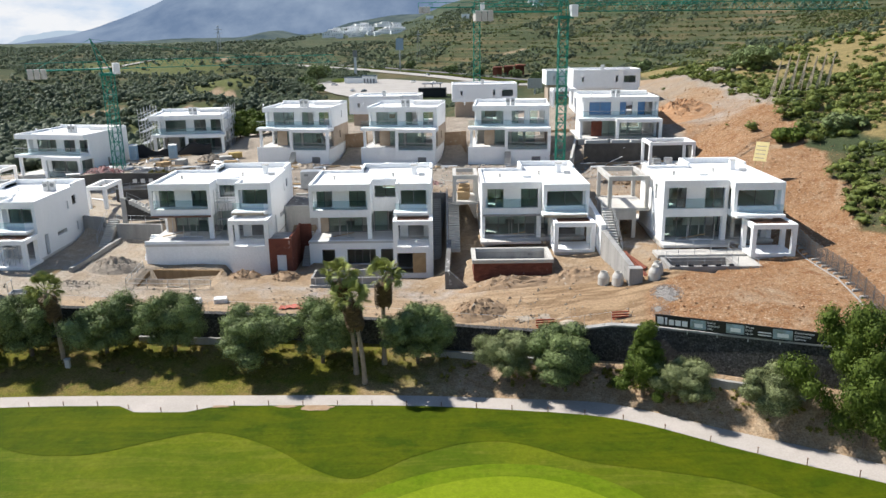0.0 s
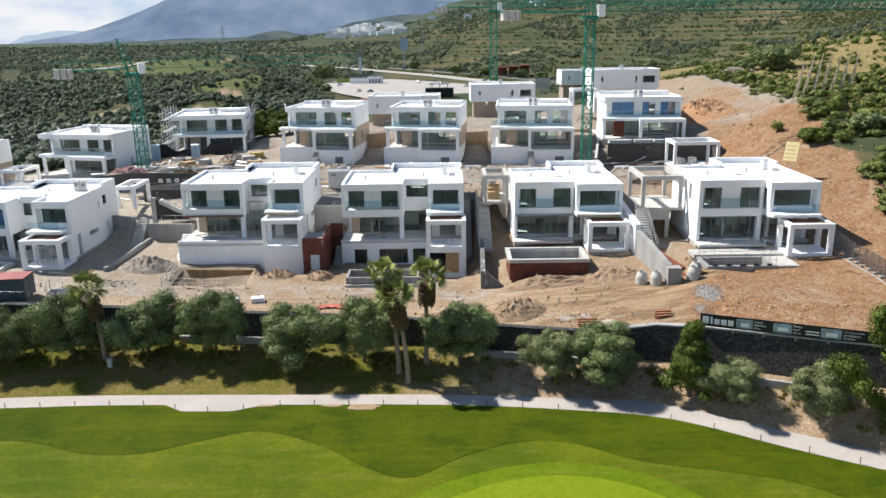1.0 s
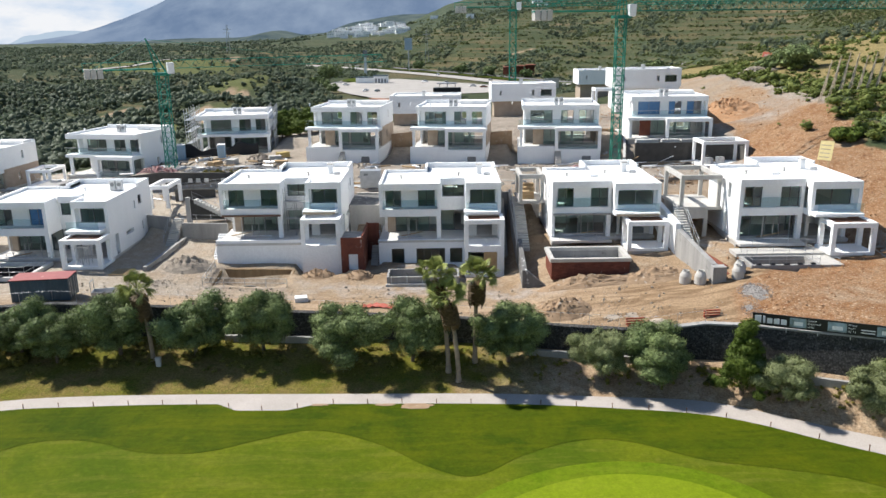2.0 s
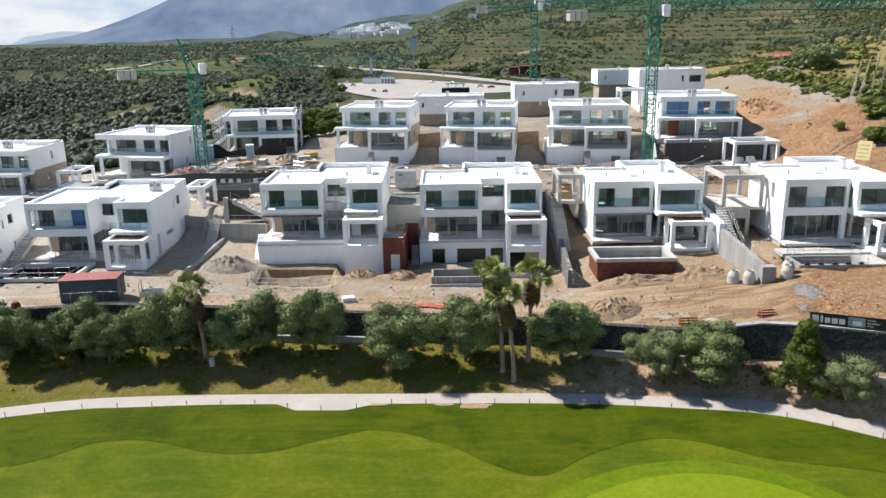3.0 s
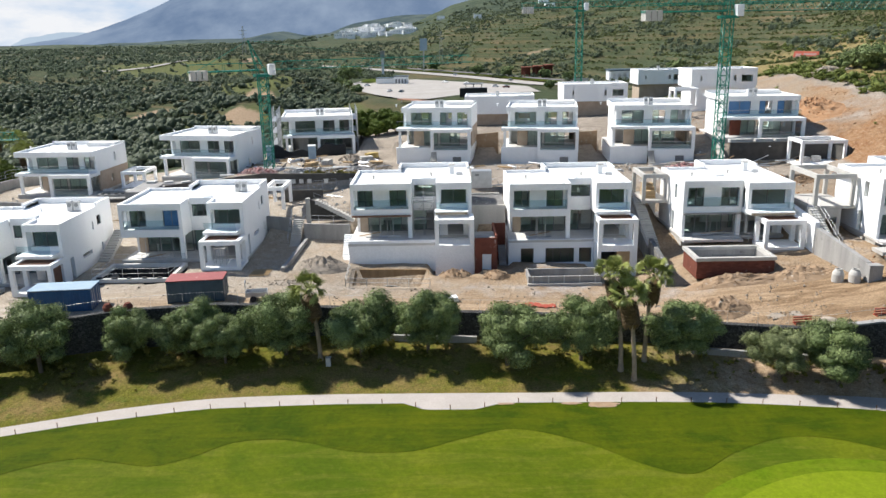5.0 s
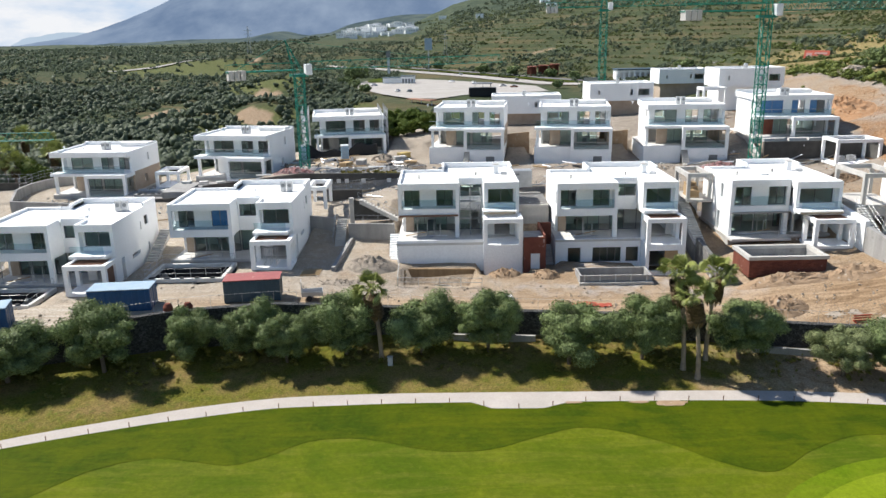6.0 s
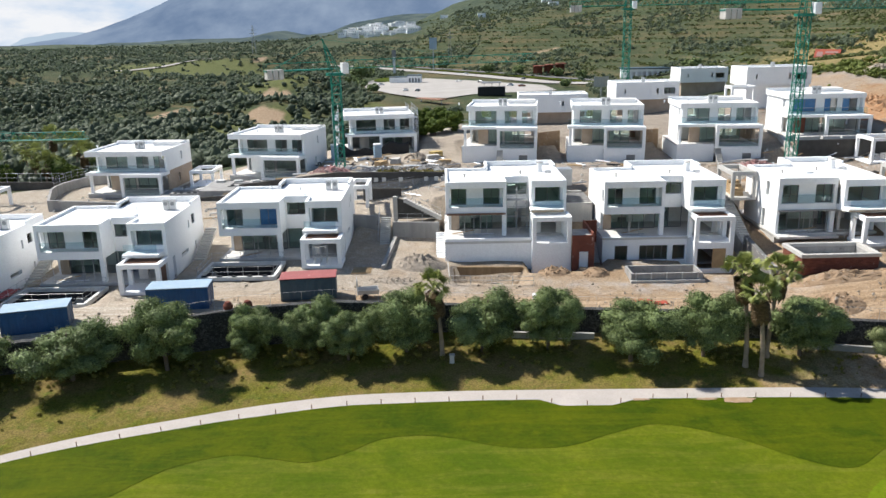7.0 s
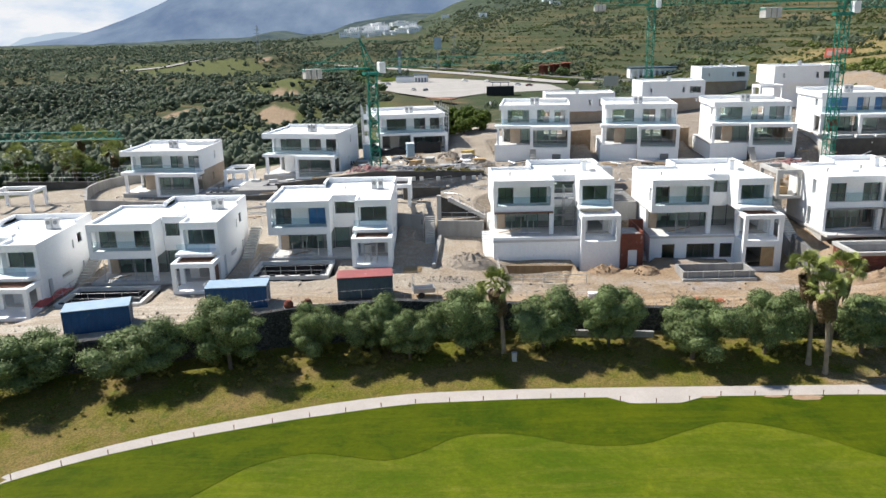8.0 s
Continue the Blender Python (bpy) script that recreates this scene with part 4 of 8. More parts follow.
    wall(v, "y", ry + 0.9 + (0 if wide else 1.6), 0.3, rx0 + (0.3 if wide else 0.9), rx1 - 0.35, 0, sf + 0.2, [(rx0 + 1.2, rx1 - 0.9, 0.02, 2.2)], INSIDE, "inner_wall")
    wall(v, "y", 6.4, 0.15, 0.6, rx1 - 0.35, 0, sf, [(3.0, 4.0, 0, 2.1), (8.0, 8.9, 0, 2.1)], INSIDE, "inner_wall", "bare plaster partition")
    wall(v, "y", 5.2, 0.15, 0.35, w, uf, wt, [(2.4, 3.3, uf, uf + 2.1)], INSIDE, "inner_wall")
    part("floor_slab", boxes((-0.1, rx1 - 0.02, 0.0, D2 - 0.02, -0.25, 0)), TERRACE, v)
    part("terrace", boxes((-0.2, rx0 - 0.15, -2.2 if base == "blank" else -0.7 if base != "none" else -0.05 if wide else -1.6, 0.0, -0.25, 0.0)), TERRACE, v)
    px0, px1, py0, py1 = rx1 - 4.0, rx1 + 0.15, ry - 3.1, ry - 0.3
    pt = 2.7
    part("porch_beam", boxes((px0, px1, py0, py0 + 0.45, pt - 0.45, pt), (px0, px0 + 0.4, py0 + 0.45, py1, pt - 0.45, pt), (px1 - 0.4, px1, py0 + 0.45, py1, pt - 0.45, pt)), WHITE, v)
    for x in (px0, px1 - 0.42):
        for y in (py0, py1 - 0.42):
            part("porch_post", boxes((x, x + 0.42, y, y + 0.42, -0.1, pt - 0.45)), WHITE, v)
    for k in range(6):
        part("slat", boxes((px0 + 0.4, px1 - 0.4, py0 + 0.62 + 0.34 * k, py0 + 0.78 + 0.34 * k, pt - 0.22, pt - 0.08)), SLATWOOD if base != "blank" else WHITE, v)
    part("porch_floor", boxes((px0, px1, py0, py1 + 0.3, -0.38, -0.1)), WHITE, v)
    if base == "none":
        part("footing", boxes((0.05, rx1 - 0.06, 0.1, D2 - 0.1, -1.6, -0.25)), PALE_CONCRETE, v)
        part("footing", boxes((px0 + 0.05, px1 - 0.05, py0 + 0.05, py1 + 0.25, -1.5, -0.38)), PALE_CONCRETE, v)
    else:
        fy = -0.6 if base != "blank" else -2.1
        wall(v, "y", fy, 0.3, -0.15, px0, -3.2, -0.25, [] if base == "blank" else [(1.2, 2.6, -2.8, -0.95), (3.9, 8.9, -2.6, -0.95)], name="basement_wall")
        wall(v, "x", -0.15, 0.3, fy + 0.3, D2 - 0.1, -3.2, -0.25, name="basement_wall")
        wall(v, "x", rx1 - 0.36, 0.3, ry, D2 - 0.1, -3.2, -0.25, name="basement_wall")
        wall(v, "y", D2 - 0.4, 0.3, 0.15, rx1 - 0.36, -3.2, -0.25, name="basement_wall")
        part("upstand", boxes((-0.15, px0 - 0.02, fy - 0.05, fy + 0.2, 0.0 if base == "blank" else -0.25, 0.3 if base == "blank" else 0.02)), WHITE, v)
        wall(v, "y", py0, 0.3, px0, px1, -3.5, -0.38, [(px0 + 0.35, px1 - 0.75, -3.0, -0.75)] if base == "open" else [], name="porch_base")
        wall(v, "x", px0, 0.3, py0 + 0.3, fy, -3.5, -0.38, name="porch_base")
        wall(v, "x", px1 - 0.3, 0.3, py0 + 0.3, 0, -3.5, -0.38, [(py0 + 0.9, py0 + 2.0, -3.0, -0.9)] if base == "open" else [], name="porch_base")
        part("basement_floor", boxes((0, rx1 - 0.4, fy + 0.3, D2 - 0.4, -3.3, -3.15)), TERRACE, v)
        if base == "open":
            window(v, "y", fy + 0.1, 3.9, 7.2, -2.6, -0.95, 4, glass)
            window(v, "y", fy + 0.1, 7.2, 8.9, -2.6, -0.95, 1, glass)
            part("pier", boxes((7.0, 7.55, fy - 0.003, fy + 0.3, -2.6, -0.95)), WHITE, v)
            window(v, "y", fy + 0.1, 1.2, 2.6, -2.8, -0.95, 1, glass)
            part("boarding", boxes((px0 + 2.0, px1 - 0.75, py0 + 0.12, py0 + 0.16, -2.95, -0.8)), TIMBER, v, "pale plywood board closing half the opening")
        else:
            part("meter_door", boxes((px0 + 1.0, px0 + 2.9, py0 - 0.02, py0 + 0.02, -3.1, -1.2)), WHITE, v)
            stair("side_stair", pose(-1.15, fy + 0.3, -3.3), 1.0, 16, 0.2, 0.27, WHITE, "", v)
    if fresh in (3, 5):
        part("shutter_board", boxes((0.1, w - 0.1, -0.22, -0.02, sf - 0.02, sf + 0.16)), SLATWOOD if fresh == 3 else CONCRETE, v, "rough unfinished slab edge boards")
        part("shutter_board", boxes((rx0 - 0.1, rx1 - 0.5, ry - 1.62, ry - 1.5, uf - 0.32, uf - 0.12)), WEATHERED, v, "rough unfinished slab edge boards")
    if fresh == 1:
        part("porch_door", boxes((px1 - 0.3, px1 - 0.24, py0 + 0.45, py1 - 0.42, -0.08, pt - 0.47)), SLATWOOD, v, "brown timber panel closing a porch side")
    if fresh < 3:
        roof_plant(v, rx1 - 2.6, 7.2, top - 0.3)
    else:
        chimney = part("chimney", bevelled(boxes((rx1 - 2.3, rx1 - 1.75, 7.0, 7.5, top - 0.3, top + 0.75)), 0.02), WHITE, v)
        part("cap", boxes((rx1 - 2.38, rx1 - 1.67, 6.92, 7.58, top + 0.75, top + 0.83)), PALE_CONCRETE, chimney)
        for x, y in ((rx1 - 4.4, 6.0), (2.2, 4.6)):
            b = bmesh.new()
            lathe(b, [(0.09, 0), (0.09, 0.32), (0.17, 0.33), (0.15, 0.42)], 8, (x, y, top - 0.3))
            part("roof_vent", b, PALE_CONCRETE, v)
        part("roof_box", bevelled(boxes((rx1 - 1.5, rx1 - 0.8, 6.2, 6.6, top - 0.3, top + 0.02)), 0.03), STEEL, v)
    return v


def villa_back(m, plinth=True, label="", glass=None, wing=10.6, panel_mat=None, dark=False, steps=False, over=0.3, lit=True):
    """A villa of the back row: an upper box with three tall windows over a canopy, a glazed lower floor with a framed porch, on a white plinth."""
    v = thing("villa", m, label, "house", "white villas under construction")
    W, D, top, uf = wing, 9.5, 6.05, 3.2
    body = CONCRETE if dark == "raw" else WHITE
    ws = [(1.0, 4.3, uf + 0.05, uf + 2.2), (5.6, 7.5, uf + 0.05, uf + 2.2), (8.3, W - 0.7, uf + 0.05, uf + 2.2)]
    wall(v, "y", 0.9, 0.3, 0.3, W - 0.3, uf, top - 0.75, ws)
    wall(v, "x", 0, 0.3, 0.0, D, uf - 0.3, top - 0.75, [(1.6, 2.6, uf + 0.7, uf + 1.8)])
    wall(v, "x", W - 0.3, 0.3, 0.0, D, uf - 0.3, top - 0.75, [(5.5, 6.0, uf + 0.7, uf + 1.9)])
    wall(v, "y", D - 0.3, 0.3, 0.3, W - 0.3, uf - 0.3, top - 0.75, [(1.2, 3.9, uf + 0.1, uf + 2.2), (5.8, W - 1.2, uf + 0.1, uf + 2.2)])
    part("upper_floor", boxes((0.3, W - 0.3, 0.0, D - 0.3, uf - 0.3, uf)), WHITE, v)
    part("roof_slab", boxes((0.02 - over, W - 0.02, 0.02 - over, D - 0.02, top - 0.62, top - 0.3)), ROOFING, v)
    x0, x1, y0, y1 = -over, W, -over, D
    part("parapet", boxes((x0, x1, y0, y0 + 0.25, top - 0.75, top), (x0, x1, y1 - 0.25, y1, top - 0.75, top + 0.25), (x0, x0 + 0.25, y0 + 0.25, y1 - 0.25, top - 0.75, top), (x1 - 0.25, x1, y0 + 0.25, y1 - 0.25, top - 0.75, top)), WHITE, v)
    part("roof_box", boxes((W * 0.55, W - 0.4, D - 2.6, D - 0.4, top - 0.3, top + 0.3)), ROOFING, v)
    for a in ws:
        window(v, "y", 1.0, *a, 2, glass, a[0] > 5)
    # unlit villas: interior gloom put into a darker, closed partition on both floors
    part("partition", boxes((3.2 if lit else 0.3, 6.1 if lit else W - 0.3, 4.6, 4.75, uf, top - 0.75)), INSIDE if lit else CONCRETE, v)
    part("canopy", boxes((-0.9, W - 0.2, -1.9, 0.0, uf - 0.55, uf - 0.15)), WHITE, v)
    balustrade(v, -0.8, W - 0.3, -1.84, uf - 0.15)
    low = BEIGE if panel_mat == "beige" else WHITE
    wall(v, "x", W - 0.3, 0.3, 0.6, D, 0, uf - 0.3, [(4.0, 4.8, 0.8, 2.0)], BEIGE if panel_mat is None else panel_mat if panel_mat in (CONCRETE, WHITE) else low, "lower_wall", "unpainted block side wall")
    wall(v, "y", D - 0.3, 0.3, 0, W - 0.3, 0, uf - 0.3, [(6.0, W - 1.0, 0.4, 2.2)], low, "lower_wall")
    wall(v, "x", 0, 0.3, 2.4, D, 0, uf - 0.3, [], low, "lower_wall")
    part("post", boxes((-0.6, -0.22, -1.5, -1.12, 0, uf - 0.55)), WHITE, v)
    # a framed portal set before the living room
    p0, p1, q0, q1 = 4.6, W + 0.15, -2.75, -1.92
    part("portal_beam", boxes((p0, p1, q0, q1, uf - 0.72, uf - 0.22)), WHITE, v)
    for x in (p0, p1 - 0.45):
        part("portal_post", boxes((x, x + 0.45, q0, q0 + 0.45, -0.2, uf - 0.72)), WHITE, v)
    part("portal_side", boxes((p1 - 0.4, p1, q1, 0.5, uf - 0.72, uf - 0.24)), WHITE, v)
    part("portal_floor", boxes((p0, p1, q0, -2.0, -0.45, -0.2)), WHITE, v)
    balustrade(v, p0 + 0.5, p1 - 0.5, q0 + 0.2, -0.2)
    part("handrail", boxes((p0 + 0.45, p1 - 0.45, q0 + 0.18, q0 + 0.24, 0.82, 0.88)), STEEL, v)
    part("top_rail", boxes((-0.8, W - 0.3, -1.86, -1.80, uf + 0.86, uf + 0.91)), STEEL, v)
    part("infill", boxes((1.4, 3.0, 0.9, 1.1, 0, uf - 0.55)), panel_mat if panel_mat not in (None, "beige") else BEIGE, v, "beige cladding panel")
    window(v, "y", 0.95, 3.0, 5.2, 0.02, uf - 0.55, 2, GLASS)
    window(v, "y", 0.95, 5.6, W - 0.4, 0.02, uf - 0.55, 3, GLASS, True)
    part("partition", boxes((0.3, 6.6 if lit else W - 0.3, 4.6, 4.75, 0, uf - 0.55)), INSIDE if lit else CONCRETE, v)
    part("column", boxes((7.4, 7.75, 4.4, 4.75, 0, uf - 0.55)), INSIDE, v)
    part("floor_slab", boxes((-0.9, W - 0.02, -2.0, D - 0.02, -0.2, 0)), TERRACE, v)
    if plinth:
        wall(v, "y", -2.05, 0.25, -0.9, 4.6, -2.6, 0.12, name="plinth")
        wall(v, "y", -2.78, 0.25, 5.5 if steps else 4.6, W + 0.1, -2.6, -0.45, [(W - 2.6, W - 1.3, -2.2, -1.2)], name="plinth")
        part("hatch", boxes((W - 2.6, W - 1.3, -2.7, -2.66, -2.2, -1.2)), ALU, v)
        wall(v, "x", W - 0.15, 0.25, -2.53, -1.8, -2.6, -0.45, name="plinth")
        wall(v, "x", -0.9, 0.25, -1.8, D - 0.1, -2.6, -0.22, name="plinth")
        wall(v, "x", W - 0.35, 0.25, -1.8, D - 0.1, -2.6, -0.22, name="plinth")
        if steps:
            stair("steps", pose(4.6, -4.6, -2.4), 0.9, 12, 0.2, 0.28, PALE_CONCRETE, "", v)
    else:
        part("footing", boxes((-0.85, W - 0.06, -1.95, D - 0.1, -1.6, -0.2)), PALE_CONCRETE, v)
    roof_plant(v, W * 0.42, 3.6, top - 0.3)
    return v


def villa_rear(m, W, label, lower=None):
    """A villa seen from its entrance side: a white upper box with slit windows over a set-back unfinished floor."""
    v = thing("villa", m, label, "house", "white villas under construction")
    D, top, uf = 8.0, 6.2, 2.9
    hs = [(1.6, 1.95, uf + 1.2, uf + 2.0), (W * 0.62, W * 0.62 + 0.45, uf + 1.1, uf + 2.1)]
    wall(v, "y", 0, 0.3, 0.3, W - 3.3, uf, top - 0.7, hs)
    wall(v, "y", 1.2, 0.3, W - 3.3, W - 0.3, uf, top - 0.7, [(W - 2.9, W - 0.8, uf + 0.9, uf + 2.1)])
    wall(v, "x", W - 3.6, 0.3, 0.3, 1.2, uf, top - 0.7)
    wall(v, "x", 0, 0.3, 0, D, uf, top - 0.7)
    wall(v, "x", W - 0.3, 0.3, 1.2, D, uf, top - 0.7, [(2.5, 3.2, uf + 0.9, uf + 2.0)])
    wall(v, "y", D - 0.3, 0.3, 0.3, W - 0.3, uf, top - 0.7)
    part("upper_floor", boxes((0.3, W - 3.6, 0.3, D - 0.3, uf, uf + 0.3)), WHITE, v)
    part("parapet", boxes((0, W - 3.3, 0, 0.25, top - 0.7, top), (W - 3.3, W, 1.2, 1.45, top - 0.7, top), (0, W, D - 0.25, D, top - 0.7, top), (0, 0.25, 0.25, D - 0.25, top - 0.7, top), (W - 0.25, W, 1.45, D - 0.25, top - 0.7, top), (W - 3.55, W - 3.3, 0.25, 1.2, top - 0.7, top)), WHITE, v)
    part("roof_slab", boxes((0.2, W - 3.5, 0.2, D - 0.2, top - 0.6, top - 0.3), (W - 3.5, W - 0.2, 1.4, D - 0.2, top - 0.6, top - 0.3)), ROOFING, v)
    window(v, "y", 1.3, W - 2.9, W - 0.8, uf + 0.9, uf + 2.1, 2)
    part("lower_wall", boxes((0.6, W - 0.6, 1.0, D - 0.4, -2.0, uf)), lower or BEIGE, v, "unfinished block wall")
    part("post", boxes((W - 0.6, W - 0.25, 1.3, 1.7, -1.5, uf)), WHITE, v)
    part("air_unit", boxes((W * 0.45, W * 0.45 + 0.6, 3, 3.5, top - 0.3, top + 0.7)), STEEL, v)
    return v


FRONT_ROW = [
    # x, y, ground floor height, turn, base, wide
    (-88.7, 68.6, 3.1, 0.0, "none", True, "white two-storey villa with a porch and unfinished pool terrace"),
    (-72.9, 73.2, 3.8, 0.0, "none", True, "white two-storey villa beside a scaffold-railed pool shell"),
    (-55.9, 78.0, 4.68, 0.0, "none", True, "white two-storey villa with porch, blue-filmed window"),
    (-31.8, 80.7, 5.85, 0.0, "blank", True, "white villa on a blank basement wall beside an excavation"),
    (-14.6, 80.5, 5.6, 0.0, "open", True, "white three-storey villa with a glazed basement"),
    (3.9, 79.7, 5.75, 0.0, "none", False, "white villa above a red brick pool tank"),
    (21.3, 73.3, 6.9, 0.0, "none", False, "white villa with portal porch above a graded earth slope"),
]
BACK_ROW = [
    (-83.2, 112.0, 5.7, -4, False, "white villa with canopy beside a curved retaining wall"),
    (-63.0, 115.8, 7.35, -12, False, "white villa with a long canopy beside a green crane"),
    (-47.2, 127.3, 8.6, 8, False, "villa under scaffolding with black sheeting hung before it"),
    (-27.8, 120.4, 10.3, -8, True, "white villa on a plinth with tall windows"),
    (-11.6, 119.0, 10.25, -8, True, "white villa on a plinth with tall windows"),
    (4.6, 117.0, 10.4, -5, True, "white villa on a plinth with front steps"),
    (21.1, 117.6, 11.4, -3, False, "white villa with blue-filmed windows above a concrete terrace wall"),
]
REAR_ROW = [
    (-17.6, 144.5, 9.8, -4, 13.0, "low white villa seen over the back row"),
    (1.6, 149.0, 11.4, 0, 12.5, "white villa with a beige unfinished lower floor"),
    (23.8, 181.7, 12.2, 0, 11.5, "white villa on rising ground with a beige lower floor"),
    (23.2, 140.6, 14.2, 0, 12.3, "plain white villa at the foot of the cut slope"),
]
for x, y, z, turn, base, wide, text in FRONT_ROW:
    deep = z - 0.3 - (3.0 if base != "none" else 0.1)
    PADS.append((x - 0.5, x + (13.4 if wide else 11.4), y - 0.8, y + 12.3, deep))
    PADS.append((x + (8.6 if wide else 6.6), x + (13.4 if wide else 11.4), y - 5.2, y, deep - (0.2 if base != "none" else 0.05)))
for x, y, z, turn, plinth, text in BACK_ROW:
    PADS.append((x - 1.5, x + 11.5, y - 4, y + 9.5, z - 0.3 - (2.2 if plinth else 0.1)))


def build_villas():
    for fresh, (x, y, z, turn, base, wide, text) in enumerate(FRONT_ROW):
        villa_front(pose(x, y, z, 0, 0, turn), base, wide, text, GLASS, fresh)
    for k, (x, y, z, turn, plinth, text) in enumerate(BACK_ROW):
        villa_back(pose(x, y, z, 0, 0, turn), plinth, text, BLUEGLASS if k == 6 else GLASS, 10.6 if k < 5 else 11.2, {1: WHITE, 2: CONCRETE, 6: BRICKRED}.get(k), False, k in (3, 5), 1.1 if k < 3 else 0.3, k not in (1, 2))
    for x, y, z, turn, W, text in REAR_ROW:
        villa_rear(pose(x, y, z, 0, 0, turn), W, text, WHITE if y < 141 and x > 20 else None)
    open_structure(18.9, 23.1, 135.8, 139.4, 14.3, 17.4, "white concrete portal before a villa on rising ground", False, WHITE)

# ---- trees ----
def leaf_cloud(rng, lumps, count, size):
    """Leaves as small bent blades over the outside of overlapping lumps (centre, radii)."""
    vol = np.array([l[1][0] * l[1][1] + l[1][0] * l[1][2] for l in lumps])
    pick = rng.choice(len(lumps), count, p=vol / vol.sum())
    c = np.array([l[0] for l in lumps])[pick]
    r = np.array([l[1] for l in lumps])[pick]
    d = rng.normal(size=(count, 3))
    d /= np.linalg.norm(d, axis=1)[:, None]
    p = c + d * r * (1.28 - 0.58 * rng.uniform(0, 1, (count, 1)) ** 0.7)
    a = d * 1.2 + rng.normal(size=(count, 3)) * 0.36
    a /= np.linalg.norm(a, axis=1)[:, None]
    u = np.cross(a, rng.normal(size=(count, 3)))
    u /= np.linalg.norm(u, axis=1)[:, None]
    w = np.cross(a, u)
    s = size * rng.uniform(0.6, 1.4, (count, 1))
    v = np.stack([p - u * s, p + u * s * 0.6 - w * s * 0.75, p + u * s * 0.6 + w * s * 0.75 + a * s * 0.2], axis=1).reshape(-1, 3)
    return v


def mesh_of_leaves(name, v, material, core=None):
    """A mesh of loose triangles; core: more triangles (vertices, faces) drawn smooth, as the dense inside of the clumps."""
    n = len(v)
    cv, cf = core if core is not None else (np.zeros((0, 3)), np.zeros((0, 3), dtype=np.int64))
    me = bpy.data.meshes.new(name)
    me.vertices.add(n + len(cv))
    me.vertices.foreach_set("co", np.concatenate([v, cv]).astype(np.float32).ravel())
    idx = np.concatenate([np.arange(n), (cf + n).ravel()]).astype(np.int32)
    me.loops.add(len(idx))
    me.loops.foreach_set("vertex_index", idx)
    me.polygons.add(len(idx) // 3)
    me.polygons.foreach_set("loop_start", np.arange(0, len(idx), 3, dtype=np.int32))
    me.polygons.foreach_set("use_smooth", np.arange(len(idx) // 3) >= n // 3)
    me.update(calc_edges=True)
    me.materials.append(material)
    return me


def ball(detail):
    bm = bmesh.new()
    bmesh.ops.create_icosphere(bm, subdivisions=detail, radius=1)
    bm.verts.ensure_lookup_table()
    v = np.array([w.co for w in bm.verts])
    f = np.array([[w.index for w in g.verts] for g in bm.faces])
    bm.free()
    return v, f


def tree(seed, r, h, material, leaf=0.16, count=9000, narrow=False, label="", bottom=0.3):
    """A broad bushy tree at the origin: trunk with limbs, crown of many leaves in uneven lumps."""
    rng = np.random.default_rng(seed)
    t = thing("tree", Matrix.Identity(4), label, "tree", "trees along the bank")
    bm = bmesh.new()
    bar(bm, (0, 0, -0.4), (0.1, 0.05, h * 0.35), 0.16, 7)
    lumps, slim, lean_x, lean_y = [], 0.93, r * rng.uniform(-0.3, 0.3), r * rng.uniform(-0.2, 0.2)
    for k in range(38):
        a = k * 2.4 + rng.uniform(-0.7, 0.7)
        q = (k + 0.5) / 38
        z = h * (bottom + (0.90 - bottom) * q) + rng.uniform(-0.3, 0.3)
        u = min(1.0, max(0.0, (z / h - bottom) / (1 - bottom)))
        g = (1 - u) ** 0.9 * 0.95 if narrow else math.sqrt(max(0.05, 1 - (1.9 * max(0.0, u - 0.42)) ** 2)) * (0.55 + 0.45 * min(1, u * 3))
        g *= 1 + (0.0 if narrow else 0.26 * math.sin(2 * a + seed) + 0.20 * math.sin(3 * a + 2 * seed))
        rad = r * g * rng.uniform(0.55, 0.98)
        c = (rad * math.cos(a), rad * math.sin(a), z)
        s = r * rng.choice((0.17, 0.22, 0.27, 0.33)) * rng.uniform(0.85, 1.15) * (0.8 if narrow else 1)
        push = rng.uniform(0.9, 1.12)
        c = (c[0] * slim * push + lean_x * q * (not narrow), c[1] * slim * push + lean_y * q * (not narrow), c[2])
        lumps.append((c, (s * rng.uniform(0.85, 1.2), s * rng.uniform(0.85, 1.2), s * rng.uniform(0.6, 0.9))))
        if k % 3 == 0:
            bar(bm, (0.05, 0.02, h * 0.3), c, 0.05, 5)
    lumps.append(((0, 0, h * (bottom + 0.30)), (r * 0.55, r * 0.55, h * 0.26)))
    part("trunk", bm, TRUNK, t)
    v = leaf_cloud(rng, lumps, count, leaf)
    zmax = v[:, 2].max()
    v[:, 2] *= h / zmax
    bv, bf = ball(1)
    cv, cf = [], []
    for i, (c, rad) in enumerate(lumps):
        cv.append(np.array(c) * (1, 1, h / zmax) + bv * np.array(rad) * 0.66 * (1, 1, h / zmax) * (1 + 0.16 * rng.normal(size=(len(bv), 1))))
        cf.append(bf + i * len(bv))
    crown = new("crown", mesh_of_leaves("crown", v, material, (np.concatenate(cv), np.concatenate(cf))))
    crown.parent = t
    return t


